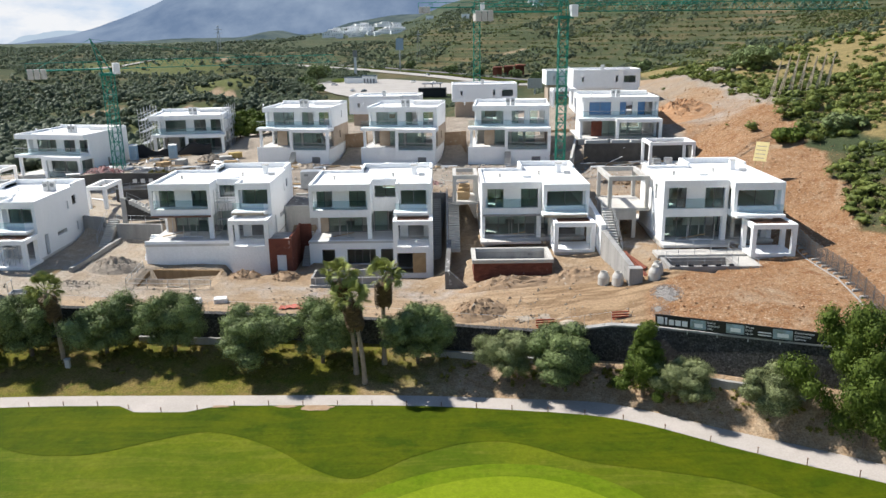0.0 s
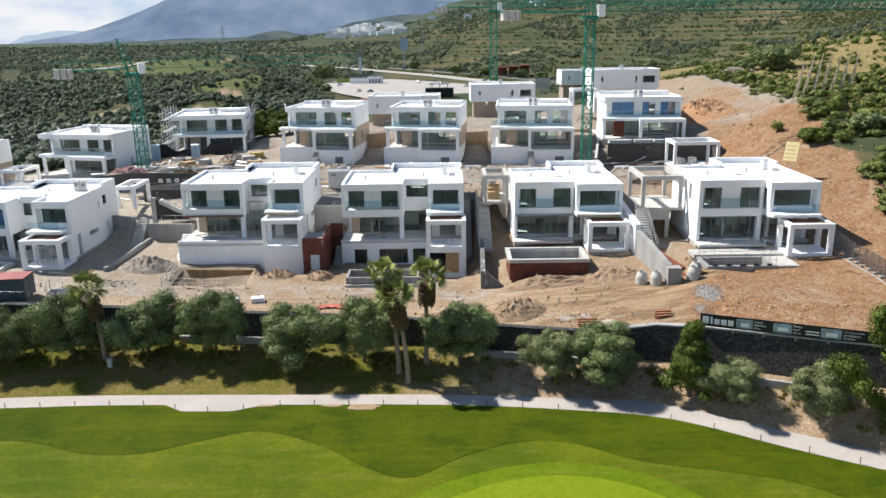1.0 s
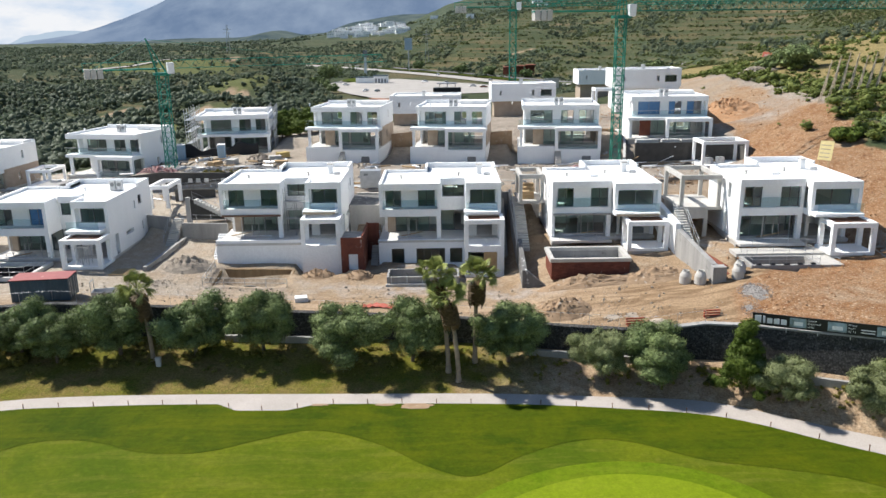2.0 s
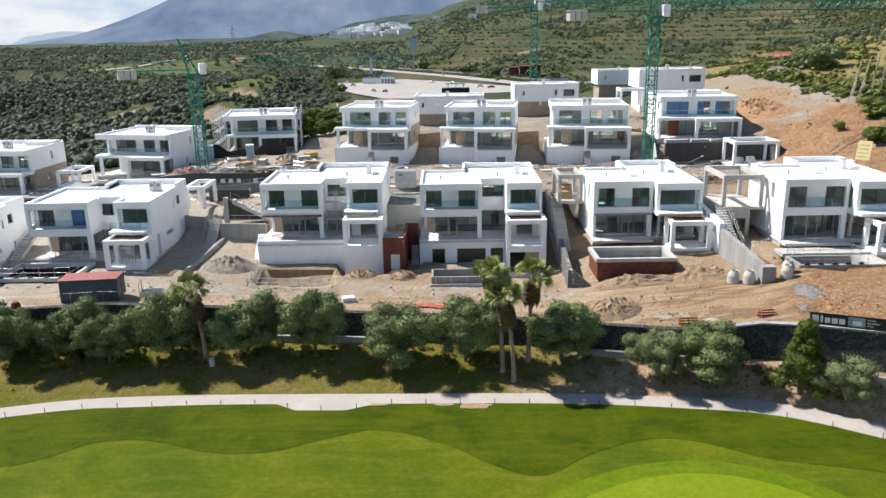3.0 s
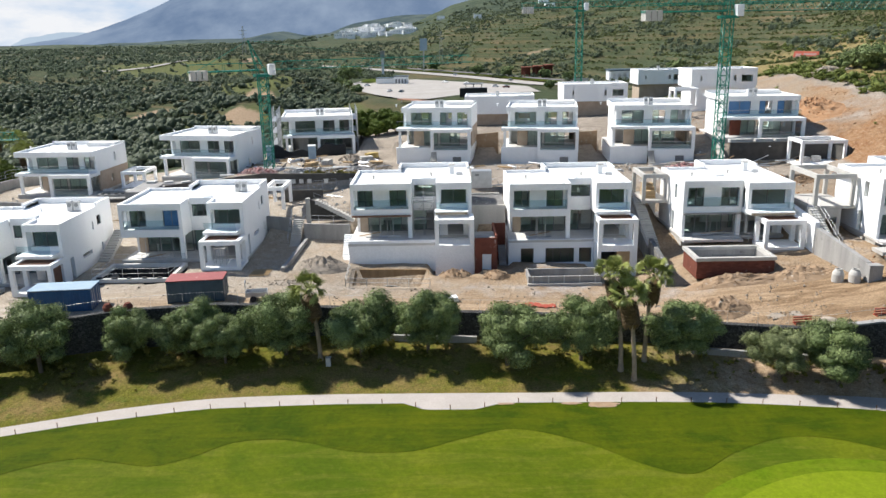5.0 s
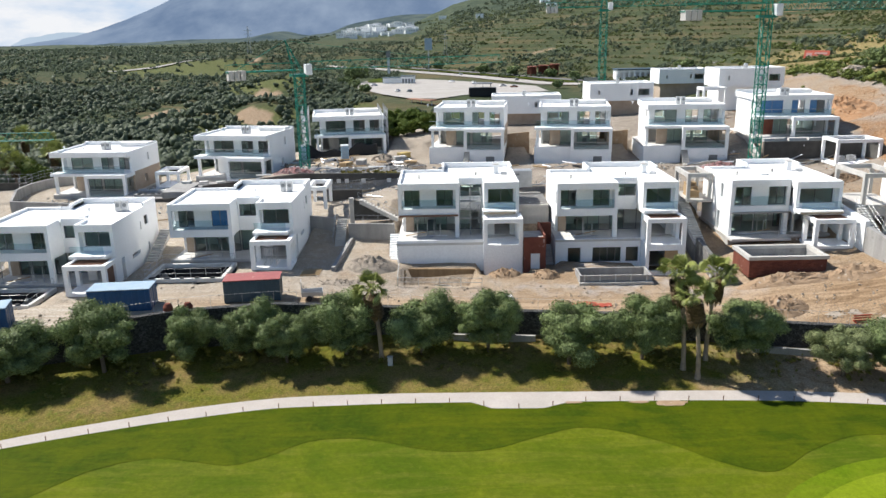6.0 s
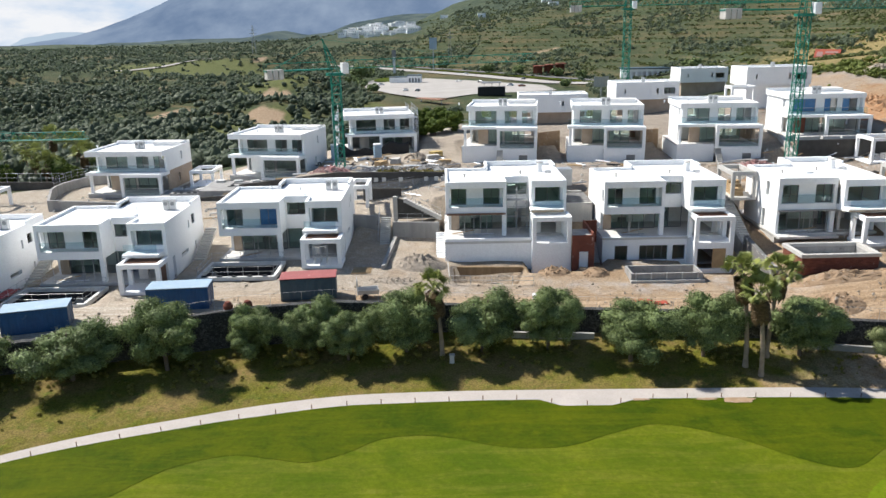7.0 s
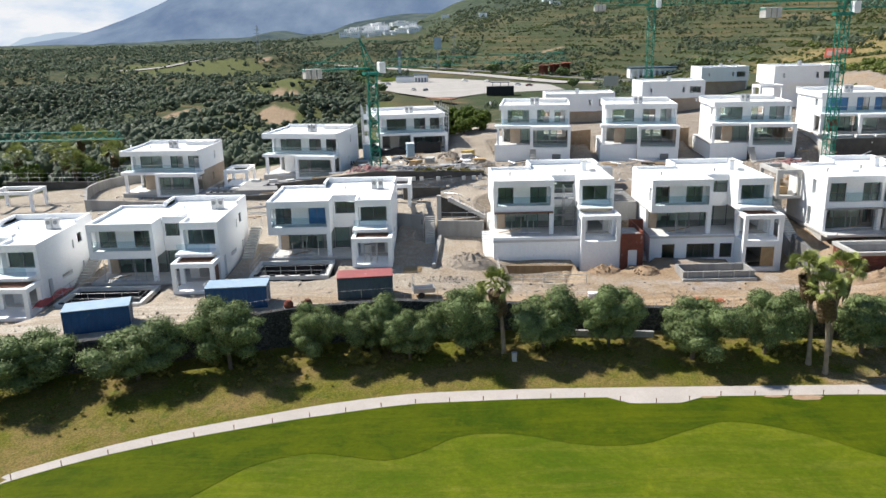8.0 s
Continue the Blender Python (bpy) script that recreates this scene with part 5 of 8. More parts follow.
def palm(m, h, lean, seed, spread=1.7):
    rng = np.random.default_rng(seed)
    t = thing("palm_tree", m, "tall fan palm with a brown skirt of dead leaves", "palm tree", "palms on the bank")
    bm = bmesh.new()
    rings = []
    for k in range(15):
        f = k / 14
        c = Vector((lean[0] * f * f, lean[1] * f * f, -0.4 + (h + 0.4) * f))
        rad = 0.20 - 0.07 * f + (0.09 * (1 - f * 8) if f < 0.125 else 0) + (0.012 if k % 2 else 0)
        rings.append([bm.verts.new(c + Vector((rad * math.cos(a), rad * math.sin(a), 0))) for a in np.linspace(0, 2 * math.pi, 10, endpoint=False)])
    for a, b in zip(rings, rings[1:]):
        for i in range(10):
            j = (i + 1) % 10
            bm.faces.new((a[i], a[j], b[j], b[i]))
    part("trunk", bm, BARK, t)
    headp = Vector((lean[0], lean[1], h))

    def fan(bm, direction, stalk, size, droop):
        side = direction.cross(Vector((0, 0, 1)))
        side = side.normalized() if side.length > 1e-3 else Vector((1, 0, 0))
        side = Matrix.Rotation(rng.uniform(-1.1, 1.1), 3, direction) @ side
        up = side.cross(direction).normalized()
        base = headp + direction * stalk * 0.15
        tip = headp + direction * stalk
        a, b = bm.verts.new(base + side * 0.025), bm.verts.new(base - side * 0.025)
        c, d = bm.verts.new(tip - side * 0.015), bm.verts.new(tip + side * 0.015)
        bm.faces.new((a, b, c, d))
        for k in range(15):
            ang = (k - 7) / 7 * 1.6
            w = math.cos(ang) * direction + math.sin(ang) * side
            L = size * (0.75 + 0.25 * math.cos(ang)) * rng.uniform(0.88, 1.08)
            n = side * math.cos(ang) - direction * math.sin(ang)
            p1 = tip + w * L * 0.55 + up * 0.05
            p2 = tip + w * L + Vector((0, 0, -droop * L * 0.45))
            q = [bm.verts.new(x) for x in (tip, p1 + n * 0.045, p2, p1 - n * 0.045)]
            bm.faces.new(q)

    bm = bmesh.new()
    for k in range(46):
        az = rng.uniform(0, 2 * math.pi)
        el = rng.uniform(-0.30, 1.35)
        dd = Vector((math.cos(az) * math.cos(el), math.sin(az) * math.cos(el), math.sin(el)))
        fan(bm, dd, spread * rng.uniform(0.45, 0.70), spread * rng.uniform(0.36, 0.52), 0.7 - 0.3 * math.sin(el))
    part("crown", bm, PALMLEAF, t)
    bm = bmesh.new()
    for k in range(240):
        az = rng.uniform(0, 2 * math.pi)
        z0 = h - 0.15 - rng.uniform(0.0, 1.0) ** 0.8 * min(1.7, h * 0.28)
        f = z0 / h
        c = Vector((lean[0] * f * f, lean[1] * f * f, z0))
        o = Vector((math.cos(az), math.sin(az), 0))
        s = Vector((-o.y, o.x, 0))
        L = rng.uniform(0.7, 1.2)
        q = [bm.verts.new(x) for x in (c + o * 0.12, c + o * 0.72 + s * 0.16 - Vector((0, 0, L * 0.45)), c + o * 0.5 - Vector((0, 0, L)), c + o * 0.72 - s * 0.16 - Vector((0, 0, L * 0.45)))]
        bm.faces.new(q)
    part("dead_skirt", bm, DRYLEAF, t, "hanging dry brown leaves")
    return t


def build_trees():
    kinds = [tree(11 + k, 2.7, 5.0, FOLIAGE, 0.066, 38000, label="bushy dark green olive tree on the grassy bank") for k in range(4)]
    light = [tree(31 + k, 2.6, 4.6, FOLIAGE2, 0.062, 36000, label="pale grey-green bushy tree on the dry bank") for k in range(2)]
    conifer = tree(41, 2.0, 5.6, PINE, 0.06, 30000, True, "dark green conical young cypress", 0.1)
    pine = tree(51, 4.2, 9.5, PINE, 0.10, 36000, label="tall bright green pine tree", bottom=0.12)
    # x, y, crown width, top, kind
    row = [(-84.5, 51.4, 7.6, 5.6, 3), (-77.6, 53.2, 8.4, 6.2, 0), (-70.2, 55.0, 7.6, 6.3, 2), (-62.4, 56.2, 6.8, 6.1, 2), (-55.3, 58.0, 6.4, 6.9, 3), (-48.9, 59.6, 4.6, 5.9, 1),
           (-43.8, 60.4, 4.8, 6.4, 2), (-40.4, 59.6, 4.6, 5.3, 0), (-35.5, 60.8, 6.0, 6.8, 3), (-29.0, 60.5, 5.8, 6.7, 2), (-23.2, 60.8, 5.4, 6.7, 0),
           (-16.6, 58.7, 6.4, 5.9, 1), (-10.4, 59.0, 5.6, 6.6, 3), (-2.4, 58.6, 6.0, 6.1, 0),
           (4.8, 55.6, 4.4, 4.9, 4), (9.0, 54.5, 6.0, 5.2, 1), (14.7, 52.6, 4.6, 6.6, 6), (17.4, 51.2, 4.4, 4.3, 4), (22.7, 48.6, 4.8, 4.7, 5), (27.3, 45.0, 6.6, 10.6, 7)]
    models = kinds + light + [conifer, pine]
    sizes = [(5.4, 5.0)] * 4 + [(5.2, 4.6)] * 2 + [(4.0, 5.6), (8.4, 9.5)]
    used = set()
    for i, (x, y, w, top, k) in enumerate(row):
        z = height(x, y)
        m = Matrix.Translation((x, y, z - 0.05)) @ Matrix.Rotation(i * 2.1, 4, "Z") @ Matrix.Diagonal((w / sizes[k][0], w / sizes[k][0], (top - z) / sizes[k][1], 1))
        if k in used:
            c = copy_thing(models[k], Matrix.Identity(4))
            c.matrix_world = m
        else:
            models[k].matrix_world = m
            used.add(k)
    for k, (x, y, r, tall) in enumerate(((-50.6, 58.0, 0.9, 1.3), (-44.9, 58.9, 0.9, 1.2), (-43.6, 59.3, 0.7, 1.0), (-52.8, 57.3, 0.6, 0.9))):
        t = tree(60 + k, r, tall, WEEDS, 0.07, 4000, label="low yellow-green flowering shrub on the bank", bottom=0.05)
        t.matrix_world = Matrix.Translation(on(x, y, -0.05))
        tagged(t, category="shrub", group="yellow shrubs")
    for x, y, top, lean, s in ((-32.4, 59.9, 7.0, (-0.7, 0.1), 1), (-7.4, 57.4, 8.8, (-1.0, -0.3), 2), (-6.6, 56.1, 7.5, (-0.9, -0.3), 3), (-5.2, 58.6, 8.5, (0.2, -0.6), 4)):
        z = height(x, y)
        palm(pose(x, y, z), top - z, lean, s, 1.75)


def scatter(name, seed, spots, material, blades, size, label, category, detail=1, lean=1.0, lobes=2, full=0.72):
    """Far scrub: one sheet of many small uneven leaf clumps, one at each spot (x, y, z, radius)."""
    rng = np.random.default_rng(seed)
    temps = []
    bv, bf = ball(detail)
    for k in range(9):
        lumps = [((rng.uniform(-0.55, 0.55), rng.uniform(-0.55, 0.55), rng.uniform(0.2, 0.75)), (rng.uniform(0.3, 0.58), rng.uniform(0.3, 0.58), rng.uniform(0.25, 0.45))) for _ in range(lobes)]
        cores = np.concatenate([np.array(c) + bv * np.array(q) * full * (1 + 0.2 * rng.normal(size=(len(bv), 1))) for c, q in lumps])
        temps.append((leaf_cloud(rng, lumps, blades, size), cores, np.concatenate([bf + k2 * len(bv) for k2 in range(lobes)])))
    out, cv, cf, base = [], [], [], 0
    for x, y, z, r in spots:
        v, cores, faces = temps[rng.integers(9)]
        a = rng.uniform(0, 6.28)
        ca, sa, tall = math.cos(a) * r, math.sin(a) * r, rng.uniform(0.75, 1.3) * r * lean

        def put(w):
            return np.stack([w[:, 0] * ca - w[:, 1] * sa + x, w[:, 0] * sa + w[:, 1] * ca + y, w[:, 2] * tall + z - 0.12 * r], axis=1)
        out.append(put(v))
        cv.append(put(cores))
        cf.append(faces + base)
        base += len(cores)
    ob = new(name, mesh_of_leaves(name, np.concatenate(out), material, (np.concatenate(cv), np.concatenate(cf))))
    tagged(ob, label, category, kind="stuff")


def valley_road(y):
    """The main road's x at y."""
    return float(np.interp(y, [p[1] for p in ROAD_LINE[::-1]], [p[0] for p in ROAD_LINE[::-1]]))


def paved(x, y):
    """Whether (x, y) lies on or beside the main road or the forecourt."""
    if 430 < y < 960 and abs(x - valley_road(y)) < 15:
        return True
    return 385 < y < 585 and np.interp(y, (385, 430, 475, 520, 585), (-46, -64, -80, -88, -84)) - 5 < x < np.interp(y, (385, 410, 425, 473, 533, 585), (-26, 0, 34, 34, -8, -36)) + 5


def build_scrub():
    rng = np.random.default_rng(5)
    near, far, bright, small = [], [], [], []
    while len(near) < 6600:
        y = 128 * (470 / 128) ** rng.uniform(0, 1)
        x = rng.uniform(-0.72 * y - 40, 5)
        limit = np.interp(y, (128, 150, 200, 250, 300, 400, 470), (-84, -56, -52, -66, -62, -66, -92))
        if x > limit + 8 * noise.noise((y * 0.05, 0, 3)) or noise.noise((x * 0.03, y * 0.02, 9)) < -0.42 or paved(x, y):
            continue
        if rng.uniform() < max(bare(x, y - 4) * 2.0, 0.68 * meadow(x, y)):
            continue
        big = rng.uniform()
        near.append((x, y, height(x, y), rng.uniform(1.5, 2.7) if big < 0.8 else rng.uniform(2.7, 3.7) if big < 0.95 else rng.uniform(0.7, 1.3)))
    while len(far) < 14500:
        y = 330 * (1700 / 330) ** rng.uniform(0, 1)
        x = rng.uniform(-0.72 * y - 60, 0.6 * y)
        if paved(x, y) or (-60 < x < 40 + 0.1 * (y - 330) and 340 < y < 560):
            continue
        clump = noise.noise((x * 0.012, y * 0.008, 4)) + 0.6 * noise.noise((x * 0.035, y * 0.02, 6))
        if clump < (-0.75 if x < -60 else -0.02) or (-225 < x < -50 and 1180 < y < 1420):
            continue
        if y < 960 and 15 < abs(x - valley_road(y)) < 40 and rng.uniform() < 0.5:
            continue
        if rng.uniform() < max(bare(x, y - 4) * 2.0, 0.68 * meadow(x, y)):
            continue
        far.append((x, y, height(x, y), rng.uniform(1.5, 3.4) * (1 + max(0, y - 500) / 1400)))
    while len(bright) < 3800:
        y = 58 + 122 * rng.uniform(0, 1) if len(bright) < 3000 else 180 * (430 / 180) ** rng.uniform(0, 1)
        x = rng.uniform(38, 44 + 0.42 * y) if len(bright) < 3000 else rng.uniform(42, 60 + 0.75 * y)
        edge_x = np.interp(y, (50, 68, 80, 95, 110, 130, 165, 190, 420), (40, 41.2, 42, 45.5, 47.6, 47.2, 47.5, 50, 80)) + 2.2 * noise.noise((y * 0.13, 0, 6)) + 1.2 * noise.noise((y * 0.4, 0, 8))
        if x < edge_x and rng.uniform() > 0.005 * (1 if x > edge_x - 9 else 0):
            continue
        if noise.noise((x * 0.06, y * 0.05, 2)) < -0.48:
            continue
        if rng.uniform() < (0.86 if y > 125 else 0.25) * meadow(x, y):
            continue
        bright.append((x, y, height(x, y), (rng.uniform(0.35, 1.1) if rng.uniform() < 0.8 else rng.uniform(1.1, 1.9)) * (1 + y / 500)))
    while len(small) < 17000:
        y = 190 * (1500 / 190) ** rng.uniform(0, 1)
        x = rng.uniform(40 + 0.05 * y if y < 480 else -60.0, 0.62 * y + 20)
        if (x < 130 and y < 460) and x < 64 or paved(x, y):
            continue
        z = height(x, y)
        terrace = (z / 3.2 + 0.5 * noise.noise((x * 0.008, y * 0.008, 21))) % 1.0
        if terrace > 0.34 and noise.noise((x * 0.02, y * 0.012, 14)) < 0.42:
            continue
        if rng.uniform() < 0.6 * meadow(x, y):
            continue
        small.append((x, y, z, rng.uniform(0.5, 1.4) * (1 + y / 900)))
    scatter("hill_bushes", 4, small, HILLBUSH, 8, 0.38, "small olive-green bushes over terraced hillsides", "shrubs", lean=0.8, lobes=1)
    scatter("woodland", 1, near, SCRUB, 30, 0.16, "grey-green olive woodland filling the valley", "trees", 2, 1.15, 2, 1.0)
    scatter("hill_scrub", 2, far, FARSCRUB, 12, 0.30, "dark scrub dotted over distant hillsides", "shrubs")
    scatter("slope_scrub", 3, bright, SCRUBLIGHT, 52, 0.14, "low bright green bushes on the slope", "shrubs", lean=0.75)


def build_mountains():
    def ridge(name, y0, depth, xs, zs, material, label, seed):
        gx = np.linspace(xs[0], xs[-1], 150)
        verts, faces = [], []
        rows = 24
        for j in range(rows + 1):
            f = j / rows
            for x in gx:
                prof = math.sin(math.pi * f * 0.5)
                z = np.interp(x, xs, zs) * prof
                z += prof * (26 * noise.fractal((x * 0.0022, f * 2.2, seed), 1.0, 2.0, 5) + (8 * noise.noise((x * 0.01, 0, seed)) if j == rows else 0)) * (0.4 + 0.6 * (1 - f))
                verts.append((x, y0 + depth * f, z - 10))
        n = len(gx)
        for j in range(rows):
            for i in range(n - 1):
                faces.append((j * n + i, j * n + i + 1, (j + 1) * n + i + 1, (j + 1) * n + i))
        me = bpy.data.meshes.new(name)
        me.from_pydata(verts, [], faces)
        me.polygons.foreach_set("use_smooth", [True] * len(faces))
        me.materials.append(material)
        tagged(new(name, me), label, "mountain", kind="structure")
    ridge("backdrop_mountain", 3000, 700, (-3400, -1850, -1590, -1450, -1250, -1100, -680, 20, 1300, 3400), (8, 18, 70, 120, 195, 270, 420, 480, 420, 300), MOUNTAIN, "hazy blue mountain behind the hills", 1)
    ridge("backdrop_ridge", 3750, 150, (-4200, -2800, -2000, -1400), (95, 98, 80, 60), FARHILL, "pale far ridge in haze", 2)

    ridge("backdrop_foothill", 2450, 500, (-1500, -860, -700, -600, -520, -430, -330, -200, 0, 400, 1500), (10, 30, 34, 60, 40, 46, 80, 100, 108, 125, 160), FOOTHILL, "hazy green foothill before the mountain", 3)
    # a bank of thin cloud far behind the mountain
    m = bpy.data.materials.new("thin_cloud")
    m.use_nodes = True
    n, l = m.node_tree.nodes, m.node_tree.links
    n.remove(n["Principled BSDF"])
    geo, tex, mp = n.new("ShaderNodeNewGeometry"), n.new("ShaderNodeTexNoise"), n.new("ShaderNodeMapping")
    mp.inputs["Scale"].default_value = (0.0016, 0.0016, 0.005)
    tex.inputs["Scale"].default_value, tex.inputs["Detail"].default_value, tex.inputs["Roughness"].default_value = 1.0, 7, 0.6
    mr, mix, em = n.new("ShaderNodeMapRange"), n.new("ShaderNodeMix"), n.new("ShaderNodeEmission")
    mr.inputs["From Min"].default_value, mr.inputs["From Max"].default_value = 0.38, 0.58
    mix.data_type = "RGBA"
    mix.inputs["A"].default_value, mix.inputs["B"].default_value = (0.34, 0.42, 0.53, 1), (0.56, 0.57, 0.59, 1)
    l.new(geo.outputs["Position"], mp.inputs["Vector"])
    l.new(mp.outputs[0], tex.inputs["Vector"])
    l.new(tex.outputs["Fac"], mr.inputs["Value"])
    l.new(mr.outputs[0], mix.inputs["Factor"])
    l.new(mix.outputs["Result"], em.inputs["Color"])
    l.new(em.outputs[0], n["Material Output"].inputs["Surface"])
    bm = bmesh.new()
    row = []
    for k in range(41):
        a = radians(-50 + 2.5 * k)
        row.append([bm.verts.new((4300 * math.sin(a), 4300 * math.cos(a), z)) for z in (-60, 300, 700, 1100)])
    for p, q in zip(row, row[1:]):
        for k in range(3):
            bm.faces.new((p[k], q[k], q[k + 1], p[k + 1]))
    solid("backdrop_cloud", bm, m, None, "pale bank of thin white cloud over the mountain", "sky", kind="structure")

# ---- retaining wall ----
def build_retaining_wall():
    verts, faces = [], []
    xs = np.arange(-125, 70, 1.0)
    for x in xs:
        y, zt, zf = (float(np.interp(x, WALL_X, t)) for t in (WALL_Y, WALL_Z, FOOT_Z))
        verts += [(x, y - 0.42, zf - 1), (x, y - 0.30, zt), (x, y + 0.35, zt), (x, y + 0.35, zf - 1)]
    for i in range(len(xs) - 1):
        a, b = 4 * i, 4 * i + 4
        for k in range(3):
            faces.append((a + k, b + k, b + k + 1, a + k + 1))
    me = bpy.data.meshes.new("retaining_wall")
    me.from_pydata(verts, [], faces)
    me.materials.append(GABION)
    cap, quads = [], []
    for x in np.arange(8.0, 40.0, 1.0):
        y, zt = float(np.interp(x, WALL_X, WALL_Y)), float(np.interp(x, WALL_X, WALL_Z))
        cap += [(x, y - 0.36, zt + 0.004), (x, y - 0.36, zt + 0.14), (x, y + 0.2, zt + 0.14), (x, y + 0.2, zt + 0.004)]
    for i in range(len(cap) // 4 - 1):
        quads += [(4 * i + k, 4 * i + 4 + k, 4 * i + 4 + (k + 1) % 4, 4 * i + (k + 1) % 4) for k in range(4)]
    ends = len(cap) - 4
    quads += [(0, 1, 2, 3), (ends + 3, ends + 2, ends + 1, ends)]
    cm = bpy.data.meshes.new("wall_cap")
    cm.from_pydata(cap, [], quads)
    cm.materials.append(CONCRETE)
    tagged(new("wall_cap", cm), "pale concrete capping along a dark stone wall", "coping", kind="structure")
    tagged(new("retaining_wall", me), "long dark stone-filled retaining wall along the bank", "wall", kind="structure")


# ---- cranes ----
def crane(m, mast, width, jib, counter, turn, label, head=5.0, slim=1.0, lean=0.0):
    """A tower crane: lattice mast, slewing deck with cab, apex, jib and counter-jib."""
    c = thing("tower_crane", m, label, "crane", "green tower cranes")
    h = width / 2
    bm = bmesh.new()
    for sx, sy in ((-h, -h), (h, -h), (h, h), (-h, h)):
        bar(bm, (sx, sy, -0.3), (sx, sy, mast), 0.075, 5)
    n = int(mast / (width * 1.0))
    step = mast / n
    for k in range(n):
        z0, z1 = k * step, (k + 1) * step
        ring = ((-h, -h), (h, -h), (h, h), (-h, h))
        for i in range(4):
            a, b = ring[i], ring[(i + 1) % 4]
            if k % 2:
                a, b = b, a
            bar(bm, (*a, z0), (*b, z1), 0.045, 4)
            bar(bm, (*ring[i], z1), (*ring[(i + 1) % 4], z1), 0.04, 4)
    part("mast", bm, GREENSTEEL, c)
    part("base_block", bevelled(boxes((-1.6, 1.6, -1.6, 1.6, -0.6, 0.25)), 0.05), CONCRETE, c)
    top = new("slewing_top")
    top.parent = c
    bm = boxes((-h * 1.7, h * 1.7, -h * 1.7, h * 1.7, mast, mast + 0.35))
    bar(bm, (-h, -h, mast + 0.3), (lean, 0.1, mast + head), 0.07, 5)
    bar(bm, (h, -h, mast + 0.3), (lean, 0.1, mast + head), 0.07, 5)
    bar(bm, (-h, h, mast + 0.3), (lean, -0.1, mast + head), 0.07, 5)
    bar(bm, (h, h, mast + 0.3), (lean, -0.1, mast + head), 0.07, 5)
    for k in range(1, 5):
        f = 1 - k / 5.5
        z = mast + head * (1 - f)
        e = lean * (1 - f)
        bar(bm, (e - h * f, -h * f, z), (e + h * f, h * f, z), 0.05, 4)
        bar(bm, (e + h * f, -h * f, z), (e - h * f, h * f, z), 0.05, 4)
    rot = Matrix.Rotation(radians(turn), 4, "Z")

    def add(name, bm, mat, label=""):
        bmesh.ops.transform(bm, matrix=rot, verts=bm.verts[:])
        return part(name, bm, mat, c, label)
    add("apex", bm, GREENSTEEL)
    bpy.data.objects.remove(top)
    add("cab", bevelled(boxes((h + 0.05, h + 0.95, -1.2, -0.2, mast + 0.2, mast + 1.7)), 0.06), SIGNWHITE, "white glazed operator cab")
    bm = bmesh.new()
    zb, zt = mast + 0.9, mast + 2.0
    k = 0
    x = 1.0
    while x < jib:
        x2 = min(x + 1.5, jib)
        for sy in (-0.55, 0.55):
            bar(bm, (x, sy, zb), (x2, sy, zb), 0.06 * slim, 4)
            bar(bm, (x, sy, zb), ((x + x2) / 2, 0, zt), 0.035 * slim, 4)
            bar(bm, ((x + x2) / 2, 0, zt), (x2, sy, zb), 0.035 * slim, 4)
        bar(bm, (x, -0.55, zb), (x, 0.55, zb), 0.035, 4)
        if x2 + 0.75 < jib:
            bar(bm, ((x + x2) / 2, 0, zt), ((x + x2) / 2 + 1.5, 0, zt), 0.06, 4)
        x = x2
    add("jib", bm, GREENSTEEL)
    bm = boxes((-counter, -h, -0.6, 0.6, mast + 0.85, mast + 1.0))
    for sy in (-0.6, 0.6):
        bar(bm, (-counter, sy, mast + 1.9), (-h, sy, mast + 1.9), 0.03, 4)
        bar(bm, (-counter, sy, mast + 0.9), (-h, sy, mast + 0.9), 0.09, 4)
        for q in range(5):
            u = -h - (counter - h) * q / 4
            bar(bm, (u, sy, mast + 0.9), (u, sy, mast + 1.9), 0.025, 4)
    add("counter_jib", bm, GREENSTEEL)
    for q in range(3):
        add("counterweight", bevelled(boxes((-counter + 0.1 + q * 0.8, -counter + 0.8 + q * 0.8, -0.7, 0.7, mast - 0.2, mast + 1.1)), 0.04), PALE_CONCRETE, "grey concrete counterweight slab")
    bm = bmesh.new()
    for a, b in (((lean, 0, mast + head - 0.1), (jib * 0.62, 0, zt)), ((lean, 0, mast + head - 0.1), (-counter + 1, 0.4, mast + 1.0)), ((lean, 0, mast + head - 0.1), (-counter + 1, -0.4, mast + 1.0))):
        bar(bm, a, b, 0.022, 4)
    add("tie_rod", bm, GREENSTEEL, "thin green tie rods")
    return c


def build_cranes():
    crane(pose(-46.8, 109.5, height(-46.8, 109.5)), 22.0 - height(-46.8, 109.5), 1.25, 34, 10, 28, "slim green tower crane beside the back villas", 5.0, 0.5, -1.7)
    crane(pose(15.6, 103.4, height(15.6, 103.4)), 28.6 - height(15.6, 103.4), 1.15, 45, 12, 12, "tall green tower crane between the villa rows", 6)
    crane(pose(-110.0, 112, height(-110, 112)), 12.6 - height(-110, 112), 1.0, 26, 8, 0, "low green tower crane reaching over a terrace", 4)
    crane(pose(7.0, 165, height(7.0, 165)), 31.2 - height(7.0, 165), 1.3, 45, 12, -2, "distant green tower crane behind the villas", 6)


